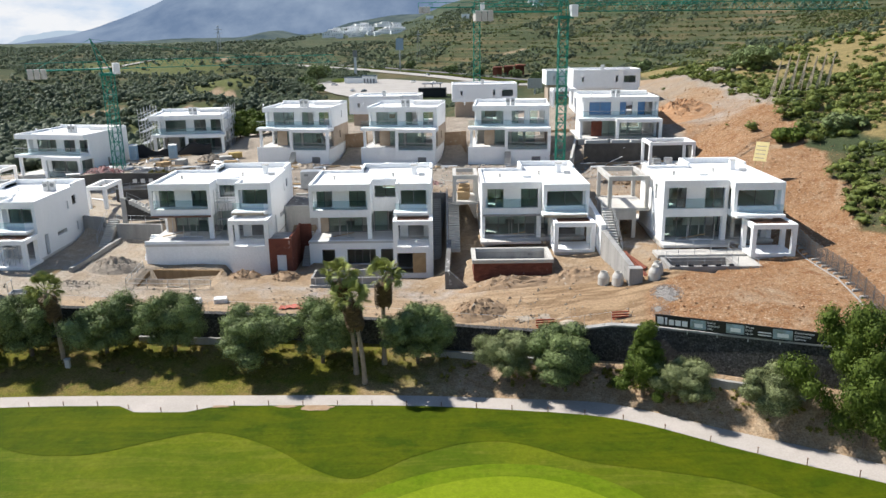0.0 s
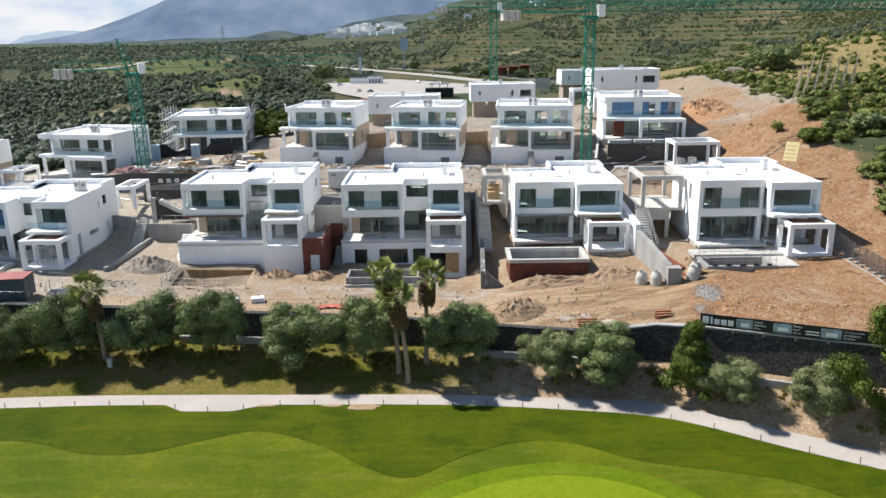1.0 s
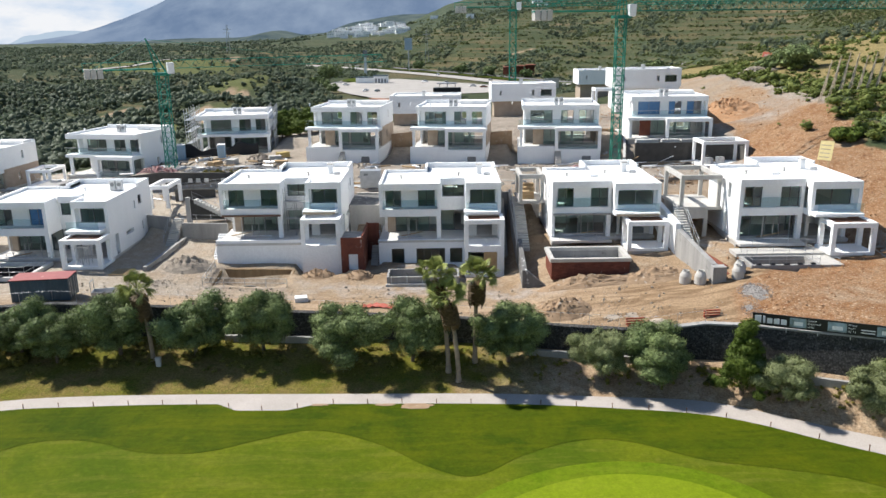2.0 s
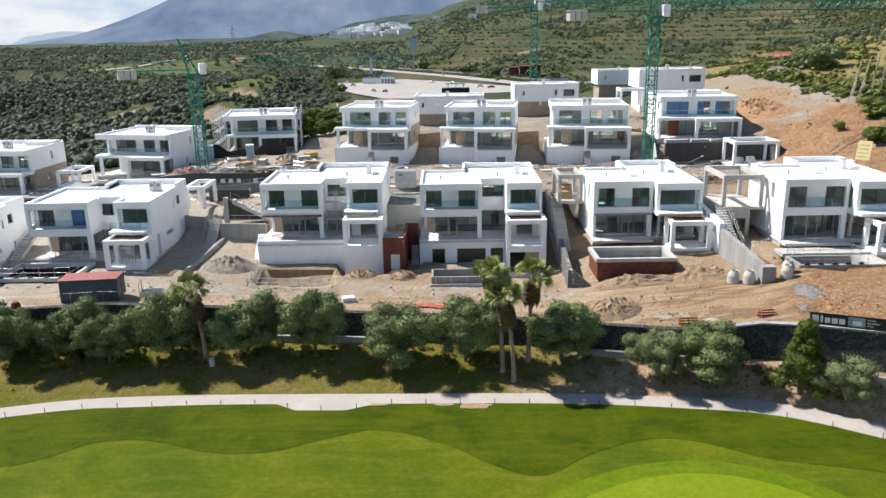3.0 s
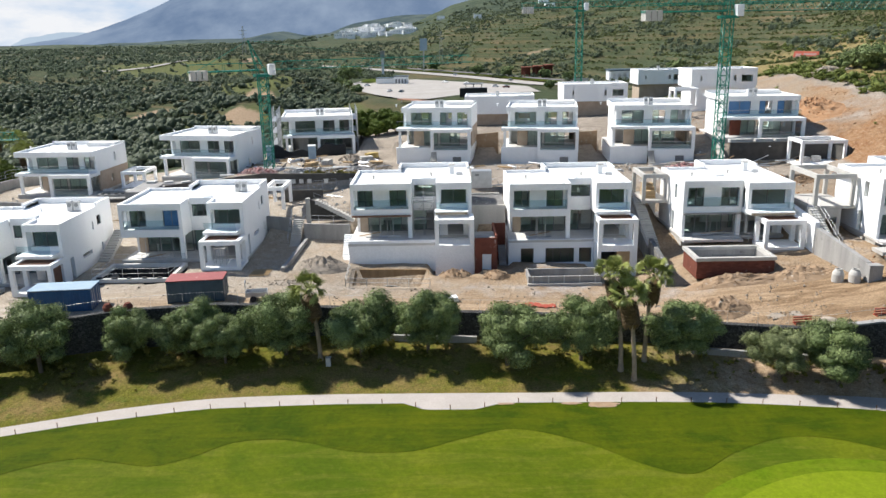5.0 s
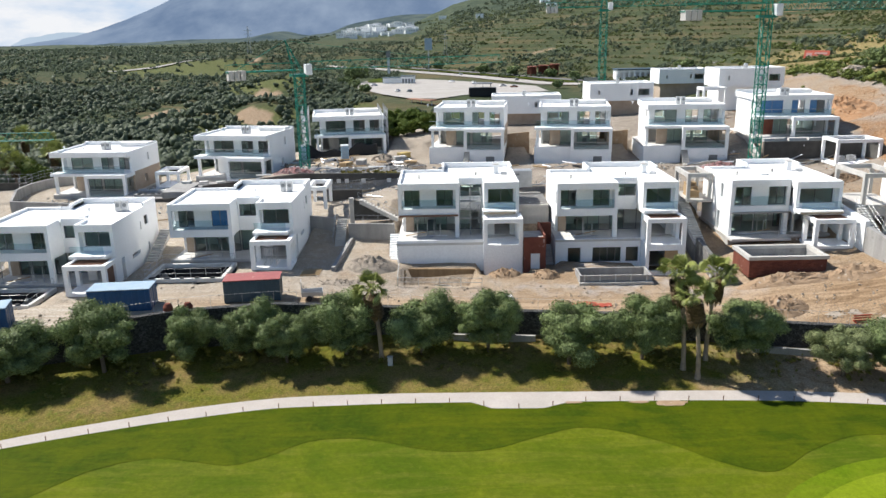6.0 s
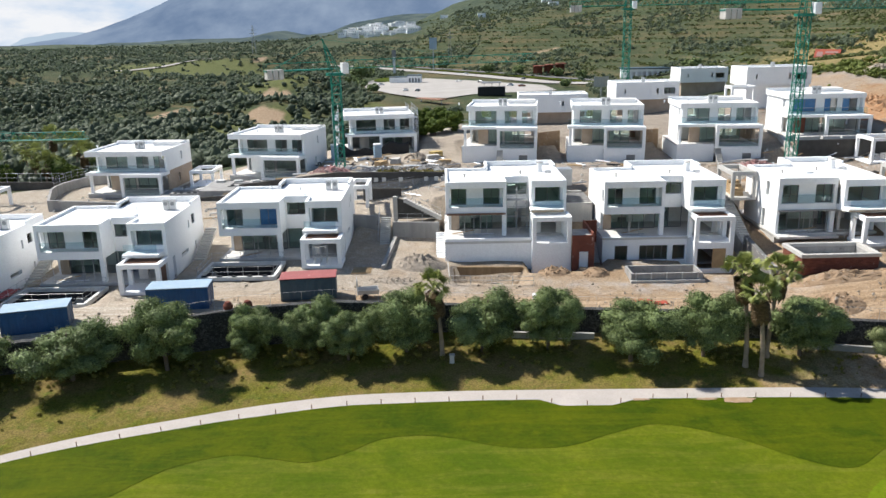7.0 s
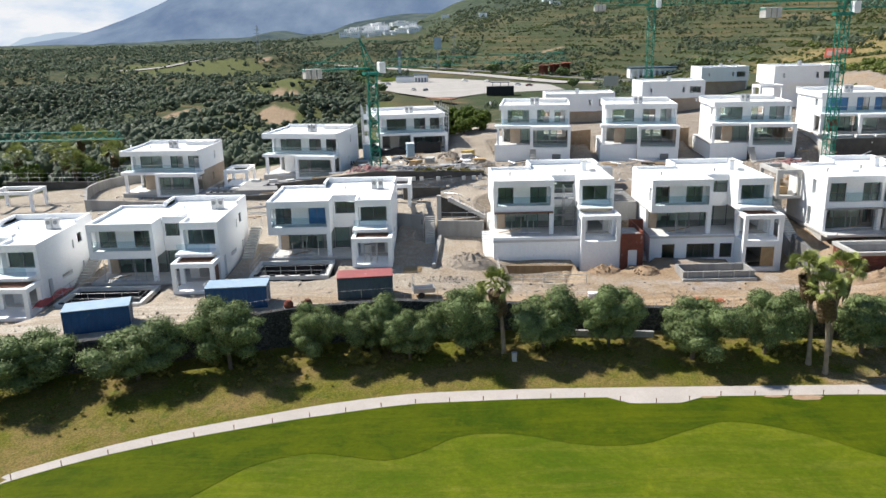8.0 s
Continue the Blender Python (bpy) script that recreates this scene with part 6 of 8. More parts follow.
# ---- building site ----
def rail(pts, tall=1.0, material=None, label="galvanised steel guard rail on thin posts", bars=(0.5, 1.0), gap=1.9, name="guard_rail", thick=0.018):
    """A guard rail along points (x, y, z)."""
    t = thing(name, Matrix.Translation(pts[0]), label, "railing", "site guard rails")
    o = Vector(pts[0])
    for a, b in zip(pts, pts[1:]):
        a, b = Vector(a) - o, Vector(b) - o
        n = max(1, round((b - a).length / gap))
        for k in range(n + 1):
            p = a.lerp(b, k / n)
            bm = bmesh.new()
            bar(bm, p - Vector((0, 0, 0.05)), p + Vector((0, 0, tall)), thick * 1.2, 5)
            part("post", bm, material or STEEL, t)
        for f in bars:
            bm = bmesh.new()
            bar(bm, a + Vector((0, 0, f * tall)), b + Vector((0, 0, f * tall)), thick, 5)
            part("rail", bm, material or STEEL, t)
    return t


def slab_wall(name, a, b, thick, z0, za, zb, material, label, kind="structure", category="wall"):
    """An upright wall from a to b in plan whose top runs from za to zb."""
    a, b = Vector((*a, 0)), Vector((*b, 0))
    n = Vector((-(b - a).y, (b - a).x, 0)).normalized() * thick / 2
    bm = bmesh.new()
    lo = [bm.verts.new(p + Vector((0, 0, z0))) for p in (a - n, b - n, b + n, a + n)]
    hi = [bm.verts.new(p + Vector((0, 0, z))) for p, z in ((a - n, za), (b - n, zb), (b + n, zb), (a + n, za))]
    bm.faces.new(lo[::-1])
    bm.faces.new(hi)
    for i in range(4):
        j = (i + 1) % 4
        bm.faces.new((lo[i], lo[j], hi[j], hi[i]))
    return solid(name, bm, material, None, label, category, kind=kind)


def rubble(name, cx, cy, rx, ry, tall, count, size, material, label, seed=0, category="rubble"):
    """A heap of loose angular lumps on a low mound."""
    rng = np.random.default_rng(seed)
    bm = bmesh.new()
    for k in range(count):
        a, f = rng.uniform(0, 6.28), math.sqrt(rng.uniform(0, 1))
        x, y = cx + rx * f * math.cos(a), cy + ry * f * math.sin(a)
        z = height(x, y) + tall * (1 - f ** 1.6) * (0.86 + 0.35 * noise.noise((x, y, seed)) + 0.3 * noise.noise((x * 2.6, y * 2.6, seed)))
        s = size * rng.uniform(0.4, 1.3)
        v = bmesh.ops.create_icosphere(bm, subdivisions=1, radius=s)["verts"] if s > size * 1.1 else bmesh.ops.create_cube(bm, size=s * 1.4)["verts"]
        q = Euler(rng.uniform(0, 6.28, 3)).to_matrix()
        for w in v:
            w.co = q @ (w.co * Vector((1, rng.uniform(0.6, 1), 0.7)) * rng.uniform(0.8, 1.15)) + Vector((x, y, z))
    rings, last = 14, None
    for k in range(rings + 1):
        f = k / rings
        row = []
        for i in range(32):
            a = i / 32 * 6.2832
            x, y = cx + rx * 1.12 * f * math.cos(a), cy + ry * 1.12 * f * math.sin(a)
            row.append(bm.verts.new((x, y, height(x, y) - 0.05 + tall * max(0, 1 - (f * 1.05) ** 1.6) * (0.9 + 0.35 * noise.noise((x, y, seed)) + 0.3 * noise.noise((x * 2.6, y * 2.6, seed))))))
        if last:
            for i in range(32):
                bm.faces.new((last[i], row[i], row[(i + 1) % 32], last[(i + 1) % 32]))
        last = row
    return solid(name, bm, material, None, label, category, kind="stuff")


def container(m, length, body, roof, label):
    """A site container with ribbed sides, corner posts, double doors and a flat roof."""
    c = thing("site_container", m, label, "container", "site containers")
    W, H = 2.35, 2.05
    n = int(length / 0.3)
    for side, y in (("side_panel", 0.02), ("side_panel", W - 0.06)):
        bm = bmesh.new()
        rows = []
        for k in range(2 * n):
            x = 0.1 + (k // 2 + 0.12 + 0.76 * (k % 2)) * (length - 0.2) / n
            d = 0.035 if (k // 2) % 2 else 0.0
            rows.append([bm.verts.new((x, y + d + e, z)) for e in (0, 0.03) for z in (0.12, H - 0.1)])
        for a, b in zip(rows, rows[1:]):
            bm.faces.new((a[0], b[0], b[1], a[1]))
            bm.faces.new((a[2], a[3], b[3], b[2]))
            bm.faces.new((a[1], b[1], b[3], a[3]))
            bm.faces.new((a[0], a[2], b[2], b[0]))
        part(side, bm, body, c)
    part("end_panel", boxes((0.02, 0.06, 0.06, W - 0.06, 0.12, H - 0.1)), body, c)
    for y0, y1 in ((0.06, W / 2 - 0.01), (W / 2 + 0.01, W - 0.06)):
        d = part("door", boxes((length - 0.06, length - 0.02, y0, y1, 0.12, H - 0.1)), body, c)
        for q in (0.3, 0.7):
            bm = bmesh.new()
            y = y0 + (y1 - y0) * q
            bar(bm, (length, y, 0.15), (length, y, H - 0.15), 0.02, 5)
            part("lock_bar", bm, STEEL, d)
    for x in (0, length - 0.12):
        for y in (0, W - 0.12):
            part("corner_post", boxes((x, x + 0.12, y, y + 0.12, 0, H)), body, c)
    part("roof", boxes((-0.04, length + 0.04, -0.04, W + 0.04, H, H + 0.07)), roof, c)
    part("floor", boxes((0.05, length - 0.05, 0.05, W - 0.05, 0.02, 0.12)), body, c)
    return c


def pool_shell(x0, x1, y0, y1, z, label, rail_it=True, depth=1.5, raw=False):
    """A raw pool shell: pale rim, four sides and floor lined in black sheeting, with a guard rail round it."""
    p = thing("pool_shell", Matrix.Translation((x0, y0, z)), label, "swimming pool", "unfinished pools")
    w, d, r = x1 - x0, y1 - y0, 0.34
    for q in ((0, w, 0, r), (0, w, d - r, d)):
        part("rim", bevelled(boxes((*q, -0.3, 0.12)), 0.03), CONCRETE if raw else RIM, p)
    for q in ((0, r, r, d - r), (w - r, w, r, d - r)):
        part("rim", boxes((*q, -0.3, 0.117)), CONCRETE if raw else RIM, p)
    for q in ((0.1, w - 0.1, 0.1, r - 0.02), (0.1, w - 0.1, d - r + 0.02, d - 0.1), (0.1, r - 0.02, r, d - r), (w - r + 0.02, w - 0.1, r, d - r)):
        part("shell_side", boxes((*q, -depth, -0.3)), BLACKNET if rail_it and not raw else CONCRETE, p)
    part("shell_floor", boxes((0.1, w - 0.1, 0.1, d - 0.1, -depth - 0.15, -depth)), BLACKNET if rail_it and not raw else CONCRETE, p)
    rng = np.random.default_rng(int(abs(x0) * 10))
    for k in range(5):
        u = 0.5 + k * w / 5.2
        part("sandbag", bevelled(boxes((u, u + rng.uniform(0.4, 0.6), 0.02, 0.30, 0.12, 0.28)), 0.06), BLACKNET, p)
    if rail_it:
        e = 0.15
        rail([(x0 + e, y1 - e, z + 0.12), (x0 + e, y0 + e, z + 0.12), (x1 - e, y0 + e, z + 0.12), (x1 - e, y1 - e, z + 0.12), (x0 + e, y1 - e, z + 0.12)], gap=1.5)
    return p


def manhole_ring(m, cone=True):
    bm = bmesh.new()
    lathe(bm, [(0.58, 0), (0.6, 0.05), (0.6, 0.85), (0.5, 1.1), (0.36, 1.32), (0.36, 1.42), (0.30, 1.42), (0.30, 1.2)] if cone else [(0.55, 0), (0.55, 1.5), (0.46, 1.5), (0.46, 1.2)], 18)
    return solid("manhole_ring", bm, PALE_CONCRETE, m, "pale precast concrete manhole cone standing on earth", "manhole ring", "precast manhole rings")


def open_structure(x0, x1, y0, y1, z0, z1, label, slab=True, mat=None):
    """A bare concrete carport structure: posts, ring beam and floor slab."""
    s = thing("concrete_pergola", Matrix.Translation((x0, y0, z0)), label, "pergola", "concrete pergolas")
    w, d, h, t = x1 - x0, y1 - y0, z1 - z0, 0.38
    mat = mat or PALE_CONCRETE
    for x in (0, w - t):
        for y in (0, d - t):
            part("post", boxes((x, x + t, y, y + t, 0, h - 0.45)), mat, s)
    for q in ((0, w, 0, t), (0, w, d - t, d), (0, t, t, d - t), (w - t, w, t, d - t)):
        part("beam", boxes((*q, h - 0.45, h)), mat, s)
    if slab:
        part("floor_slab", boxes((-0.1, w + 0.1, -0.1, d + 0.1, -0.3, 0)), mat, s)
    return s


def pallet_stack(m, w, d, h, material, label, name="pallet_stack", category="building material", layers=4):
    s = thing(name, m, label, category)
    for k in range(layers):
        z = h * k / layers
        part("board_layer", boxes((0.02 * (k % 2), w - 0.03 * (k % 3), 0.01 * k, d, z, z + h / layers * 0.82)), material, s)
    return s


def plank(a, b, r=0.06, label="loose timber plank lying on the ground", material=None):
    bm = bmesh.new()
    bar(bm, a, b, r, 4)
    return solid("plank", bm, material or TIMBER, None, label, "plank", "loose planks")


def on(x, y, dz=0.0):
    return (x, y, height(x, y) + dz)


def scaffold(m, length, tall, depth, label, stout=1.0):
    s = thing("scaffold", m, label, "scaffolding", "scaffolds")
    n = max(2, int(length / 2.2))
    for k in range(n + 1):
        for y in (0, depth):
            bm = bmesh.new()
            bar(bm, (length * k / n, y, 0), (length * k / n, y, tall), 0.035 * stout, 5)
            part("standard", bm, STEEL, s)
    z = 1.8
    while z < tall:
        part("deck", boxes((0, length, 0.05, depth - 0.05, z, z + 0.05)), STEEL, s)
        for y in (0, depth):
            for dz in (0.5, 1.0):
                bm = bmesh.new()
                bar(bm, (0, y, z + dz), (length, y, z + dz), 0.025 * stout, 5)
                part("ledger", bm, STEEL, s)
        for k in range(n):
            bm = bmesh.new()
            bar(bm, (length * k / n, 0, z - 1.8), (length * (k + 1) / n, 0, z), 0.025 * stout, 5)
            part("brace", bm, STEEL, s)
        z += 1.9
    return s


def sheet(name, pts_fn, nx, ny, material, label, category):
    """A draped sheet given by a function of two fractions."""
    verts = [pts_fn(i / nx, j / ny) for j in range(ny + 1) for i in range(nx + 1)]
    n = nx + 1
    faces = [(j * n + i, j * n + i + 1, (j + 1) * n + i + 1, (j + 1) * n + i) for j in range(ny) for i in range(nx)]
    me = bpy.data.meshes.new(name)
    me.from_pydata(verts, [], faces)
    me.polygons.foreach_set("use_smooth", [True] * len(faces))
    me.materials.append(material)
    ob = new(name, me)
    mod = ob.modifiers.new("thickness", "SOLIDIFY")
    mod.thickness = 0.03
    return tagged(ob, label, category)


def build_front_site():
    # ramp, steps and concrete walls between two front villas
    slab_wall("concrete_wall", (-38.0, 86.2), (-32.6, 85.6), 0.35, 2.6, 6.35, 6.35, CONCRETE, "grey board-marked concrete retaining wall at a ramp's head")
    slab_wall("concrete_wall", (-42.7, 88.2), (-39.6, 86.9), 0.35, 3.4, 6.9, 6.9, CONCRETE, "grey concrete retaining wall beside white steps")
    slab_wall("ramp_wall", (-37.7, 85.9), (-38.4, 75.0), 0.4, 2.6, 4.75, 4.45, CONCRETE, "low sloping concrete wall along an earth ramp")
    stair("white_steps", pose(-39.45, 84.0, 4.1), 1.15, 13, 0.19, 0.28, PALE_CONCRETE, "flight of pale concrete steps between retaining walls")
    rail([(-39.6, 84.2, 4.6), (-39.6, 87.6, 6.9)], 0.95)
    slab_wall("dark_wall", (-37.6, 88.3), (-32.4, 88.3), 0.3, 6.2, 8.8, 6.7, DARK_WALL, "dark plastered wall under a sloping outdoor stair")
    slab_wall("white_pier", (-38.0, 88.2), (-37.5, 88.2), 0.5, 5.5, 8.95, 8.95, PALE_CONCRETE, "pale concrete pier at a stair head")
    st = stair("outdoor_stair", pose(-32.3, 87.1, 6.5, 0, 0, 90), 1.0, 13, 0.18, 0.34, PALE_CONCRETE, "pale concrete outdoor stair climbing along a dark wall")
    rail([(-32.4, 87.0, 6.7), (-36.8, 87.0, 8.9)], 0.95)
    rail([(-38.0, 86.3, 6.35), (-32.8, 85.7, 6.35)], 0.95)
    slab_wall("earth_wall", (-42.4, 97.2), (-37.6, 98.6), 0.4, 6.2, 8.2, 7.9, DARK_WALL, "low brown retaining wall with a sunlit top")
    rail([(-43.5, 99.5, 7.4), (-36.0, 100.5, 8.0)], 1.0)
    # long dark block wall below the back terrace, with pale squares
    slab_wall("block_wall", (-60.0, 103.4), (-46.5, 103.6), 0.35, 4.5, 7.9, 9.3, DARK_WALL, "long dark block retaining wall with pale squares")
    slab_wall("block_wall", (-46.5, 103.6), (-31.5, 104.4), 0.35, 5.5, 9.3, 8.9, DARK_WALL, "long dark block retaining wall with pale squares")
    for k, x in enumerate((-45.2, -42.6, -41.5, -40.4, -38.1, -34.6, -33.2, -32.3)):
        solid("wall_plate", boxes((x, x + 0.55, 103.28 + 0.05 * (x + 46) / 15, 103.40 + 0.05 * (x + 46) / 15, 7.9, 8.45)), RIM, None, "small pale square plate on a dark block wall", "plate", "pale wall plates")
    open_structure(-43.6, -41.2, 91.5, 96.5, 6.9, 9.7, "white concrete entrance pergola behind a villa", False, WHITE)
    # pit, gravel, earth
    rail([on(-31.6, 71.9), on(-23.2, 71.7)], 0.9, PALE_CONCRETE, "rough pale guard rail before an excavation", thick=0.032)
    rail([on(-31.6, 71.9), on(-31.7, 76.8)], 0.9, PALE_CONCRETE, "rough pale guard rail before an excavation", thick=0.032)
    sheet("tarpaulin", lambda u, v: (-28.9 + 4.4 * u, 72.3 + 1.9 * v, 2.75 - 0.75 * v + 0.22 * math.sin(5 * u + 2 * v) * (1 - v) + 0.3 * math.sin(math.pi * u)), 20, 8, SIGNWHITE, "crumpled white sheet lying in an excavation", "tarpaulin")
    slab_wall("pit_wall", (-31.1, 77.1), (-23.6, 77.1), 0.3, 1.2, 3.5, 3.35, CUTEARTH, "cut brown earth face of an excavation")
    slab_wall("pit_wall", (-31.15, 72.7), (-31.15, 76.95), 0.3, 1.2, 3.0, 3.5, CUTEARTH, "cut brown earth face of an excavation")
    slab_wall("pit_wall", (-23.55, 72.7), (-23.55, 76.95), 0.3, 1.2, 2.9, 3.35, CUTEARTH, "cut brown earth face of an excavation")
    sheet("red_netting", lambda u, v: (-75.7 + 0.5 * u + 0.9 * v, 66.4 + 5.6 * u - 0.3 * v, height(-75.3, 66.4 + 5.6 * u) + 0.12 + 0.4 * abs(math.sin(6 * u + 2 * v)) * (1 - 0.5 * v)), 24, 6, REDNET, "crumpled red safety netting beside a pool", "netting")
    rubble("gravel_heap", -34.6, 76.8, 2.9, 2.2, 1.25, 900, 0.085, STONE, "grey gravel heap beside the ramp", 1, "gravel")
    rubble("earth_heap", 2.6, 63.4, 2.6, 1.9, 1.25, 260, 0.11, EARTH, "brown heap of earth and broken stone", 2)
    rubble("earth_heap", -20.6, 75.2, 1.6, 1.1, 0.7, 90, 0.12, EARTH, "small heap of loose reddish earth", 3)
    rubble("earth_heap", 12.0, 69.3, 3.4, 1.8, 0.9, 150, 0.08, EARTH, "spoil of brown earth along a villa terrace", 4)
    rubble("earth_heap", 6.2, 69.2, 5.0, 1.3, 0.85, 150, 0.085, EARTH, "spoil of brown earth along the pool tank", 5)
    rubble("earth_heap", -16.4, 74.9, 1.4, 1.2, 0.7, 80, 0.14, EARTH, "small heap of loose earth beside formwork", 6)
    rubble("rubble_strip", -37.0, 72.0, 3.0, 0.9, 0.25, 120, 0.09, STONE, "scattered stones along a low wall", 7)
    rubble("stone_scatter", 7.5, 61.2, 5.0, 1.2, 0.06, 60, 0.09, STONE, "stones scattered over rutted earth", 8)
    # brick-walled gap
    b = thing("brick_store", Matrix.Translation((-18.5, 77.3, 2.7)), "red brick lean-to with a white door", "shed")
    part("front_wall", boxes((0, 0.75, 0, 0.2, 0, 3.9), (0.75, 1.75, 0, 0.2, 2.15, 3.9), (1.75, 2.35, 0, 0.2, 0, 3.9)), BRICKRED, b)
    part("side_wall", boxes((2.15, 2.35, 0.2, 6.0, 0, 4.1)), BRICKRED, b)
    part("roof_slab", boxes((0, 2.15, 0.2, 3.4, 3.55, 3.75)), CONCRETE, b)
    part("door", boxes((0.78, 1.72, 0.06, 0.12, 0.05, 2.1)), SIGNWHITE, b, "white metal door")
    slab_wall("brick_wall", (-16.15, 82.6), (-14.9, 82.6), 0.25, 2.6, 6.9, 6.9, BRICKRED, "red brick wall at the end of a narrow passage")
    slab_wall("cream_wall", (-18.6, 87.0), (-14.6, 87.0), 0.3, 2.4, 8.0, 8.0, PALE_CONCRETE, "pale plastered wall between two villas")
    sl = thing("ground_slab", Matrix.Translation((-18.7, 87.16, 7.55)), "stained grey concrete slab between two villas", "slab")
    part("slab", bevelled(boxes((0, 4.2, 0, 6.4, 0, 0.4)), 0.02), RAGGED, sl)
    part("kerb", boxes((0.3, 3.9, 6.0, 6.3, 0.4, 0.62)), PALE_CONCRETE, sl)
    slab_wall("stair_wall", (0.2, 78.7), (0.2, 90.4), 0.25, 2.2, 4.9, 8.9, CONCRETE, "grey concrete wall holding a long outdoor stair")
    slab_wall("passage_end", (-1.5, 90.6), (0.3, 90.6), 0.3, 2.2, 8.6, 8.6, CONCRETE, "grey concrete wall closing a narrow passage")
    stair("passage_steps", pose(-1.45, 83.0, 2.7), 0.95, 26, 0.2, 0.28, PALE_CONCRETE, "narrow concrete steps climbing a deep passage")
    stair("passage_steps", pose(-15.7, 80.2, 2.8), 0.8, 14, 0.2, 0.3, PALE_CONCRETE, "narrow concrete steps beside a villa")
    s = thing("site_cabinet", Matrix.Translation((-18.2, 95.4, height(-18.2, 95.4))), "grey metal site cabinet behind the villas", "cabinet")
    part("body", bevelled(boxes((0, 2.6, 0, 1.6, 0, 2.2)), 0.04), STEEL, s)
    part("vent", boxes((0.5, 1.0, -0.015, 0.0, 1.6, 1.85)), ALU, s)
    # low formwork platform
    f = thing("formwork", Matrix.Translation((-13.4, 72.2, height(-10, 72) - 0.1)), "low steel-panelled formwork box on the road's edge", "formwork")
    for q in ((0, 7.2, 0, 0.2), (0, 7.2, 2.6, 2.8), (0, 0.2, 0.2, 2.6), (7.0, 7.2, 0.2, 2.6)):
        part("panel", boxes((*q, 0, 1.0)), CONCRETE, f)
    for k in range(5):
        part("strut", boxes((0.4 + k * 1.55, 0.52 + k * 1.55, -0.08, 0.0, 0, 1.1)), STEEL, f)
    part("rim", boxes((-0.1, 7.3, -0.35, -0.1, 0.0, 0.35)), PALE_CONCRETE, f)
    # brick pool tank in front of a villa
    t = thing("pool_tank", Matrix.Translation((2.6, 70.3, 4.0)), "red brick pool tank with a grey concrete rim", "swimming pool", "unfinished pools")
    w, d = 7.6, 4.3
    nrow, z = 0, 0.05
    part("core", boxes((0.05, w - 0.05, 0.06, 0.3, 0, 1.75), (0.06, 0.3, 0.3, d, 0, 1.75), (w - 0.3, w - 0.06, 0.3, d, 0, 1.75), (0.3, w - 0.3, d - 0.3, d, 0, 1.75)), BRICKRED, t)
    for q in ((-0.1, w + 0.1, -0.08, 0.32), (-0.1, w + 0.1, d - 0.32, d + 0.1)):
        part("rim", bevelled(boxes((*q, 1.75, 2.1)), 0.02), PALE_CONCRETE, t)
    for q in ((-0.1, 0.32, 0.32, d - 0.32), (w - 0.32, w + 0.1, 0.32, d - 0.32)):
        part("rim", boxes((*q, 1.75, 2.097)), PALE_CONCRETE, t)
    part("filling", boxes((0.34, w - 0.34, 0.34, d - 0.34, 0.2, 1.0)), PALE_CONCRETE, t)
    for q in ((0.3, w - 0.3, 0.3, 0.34), (0.3, w - 0.3, d - 0.34, d - 0.3), (0.3, 0.34, 0.34, d - 0.34), (w - 0.34, w - 0.3, 0.34, d - 0.34)):
        part("lining", boxes((*q, 0.2, 1.748)), CONCRETE, t)
    me_brick = bpy.data.meshes.new("brick")
    bb = boxes((0, 0.46, 0, 0.05, 0, 0.135))
    bb.to_mesh(me_brick)
    bb.free()
    me_brick.materials.append(BRICKRED)
    for r in range(11):
        for k in range(15):
            o = new("brick", me_brick)
            o.parent = t
            o.location = (0.04 + k * 0.5 + (0.25 if r % 2 else 0) * (k < 14), 0.012 + 0.006 * ((k * 7 + r * 3) % 5) / 4, 0.03 + r * 0.155)
    # stair and ragged wall between two villas
    stair("outdoor_stair", pose(0.35, 79.2, 4.6), 1.2, 22, 0.18, 0.38, PALE_CONCRETE, "long grey concrete stair between two villas")
    slab_wall("ragged_wall", (0.35, 78.6), (0.1, 70.6), 0.45, 2.4, 5.9, 4.9, RAGGED, "ragged grey concrete wall stained with cement")
    slab_wall("ragged_wall", (0.3, 70.5), (2.2, 70.0), 0.3, 2.4, 5.0, 3.4, RAGGED, "broken slanting end of a concrete wall")
    rail([(0.2, 79.2, 5.0), (0.2, 87.5, 8.9)], 0.95)
    open_structure(0.9, 3.7, 85.2, 90.2, 8.6, 11.6, "pale concrete carport structure holding yellow pallets")
    slab_wall("room_wall", (1.2, 89.8), (3.7, 89.8), 0.3, 5.6, 8.3, 8.3, INSIDE, "bare rear wall of an unfinished room")
    for k in range(3):
        pallet_stack(Matrix.Translation((1.4 + 0.1 * k, 86.2 + 0.9 * k, 8.6)), 1.3, 0.8, 0.9 + 0.3 * k, TIMBER, "stack of pale timber pallets", layers=5)
    # villa at the right: structure, stair, walls
    open_structure(16.8, 21.0, 77.6, 83.8, 9.35, 12.65, "bare concrete carport structure beside a villa")
    r = thing("lower_room", Matrix.Translation((17.2, 77.6, 5.6)), "unfinished concrete room below a carport", "room")
    part("side_wall", boxes((-0.3, 0, 0, 6, 0, 3.4)), PALE_CONCRETE, r)
    part("front_wall", boxes((0, 0.9, 0, 0.25, 0, 3.4), (0.9, 2.2, 0, 0.25, 2.5, 3.4), (2.2, 2.6, 0, 0.25, 0, 3.4)), PALE_CONCRETE, r)
    part("rear_wall", boxes((0, 3.6, 5.6, 5.9, 0, 3.4)), CONCRETE, r)
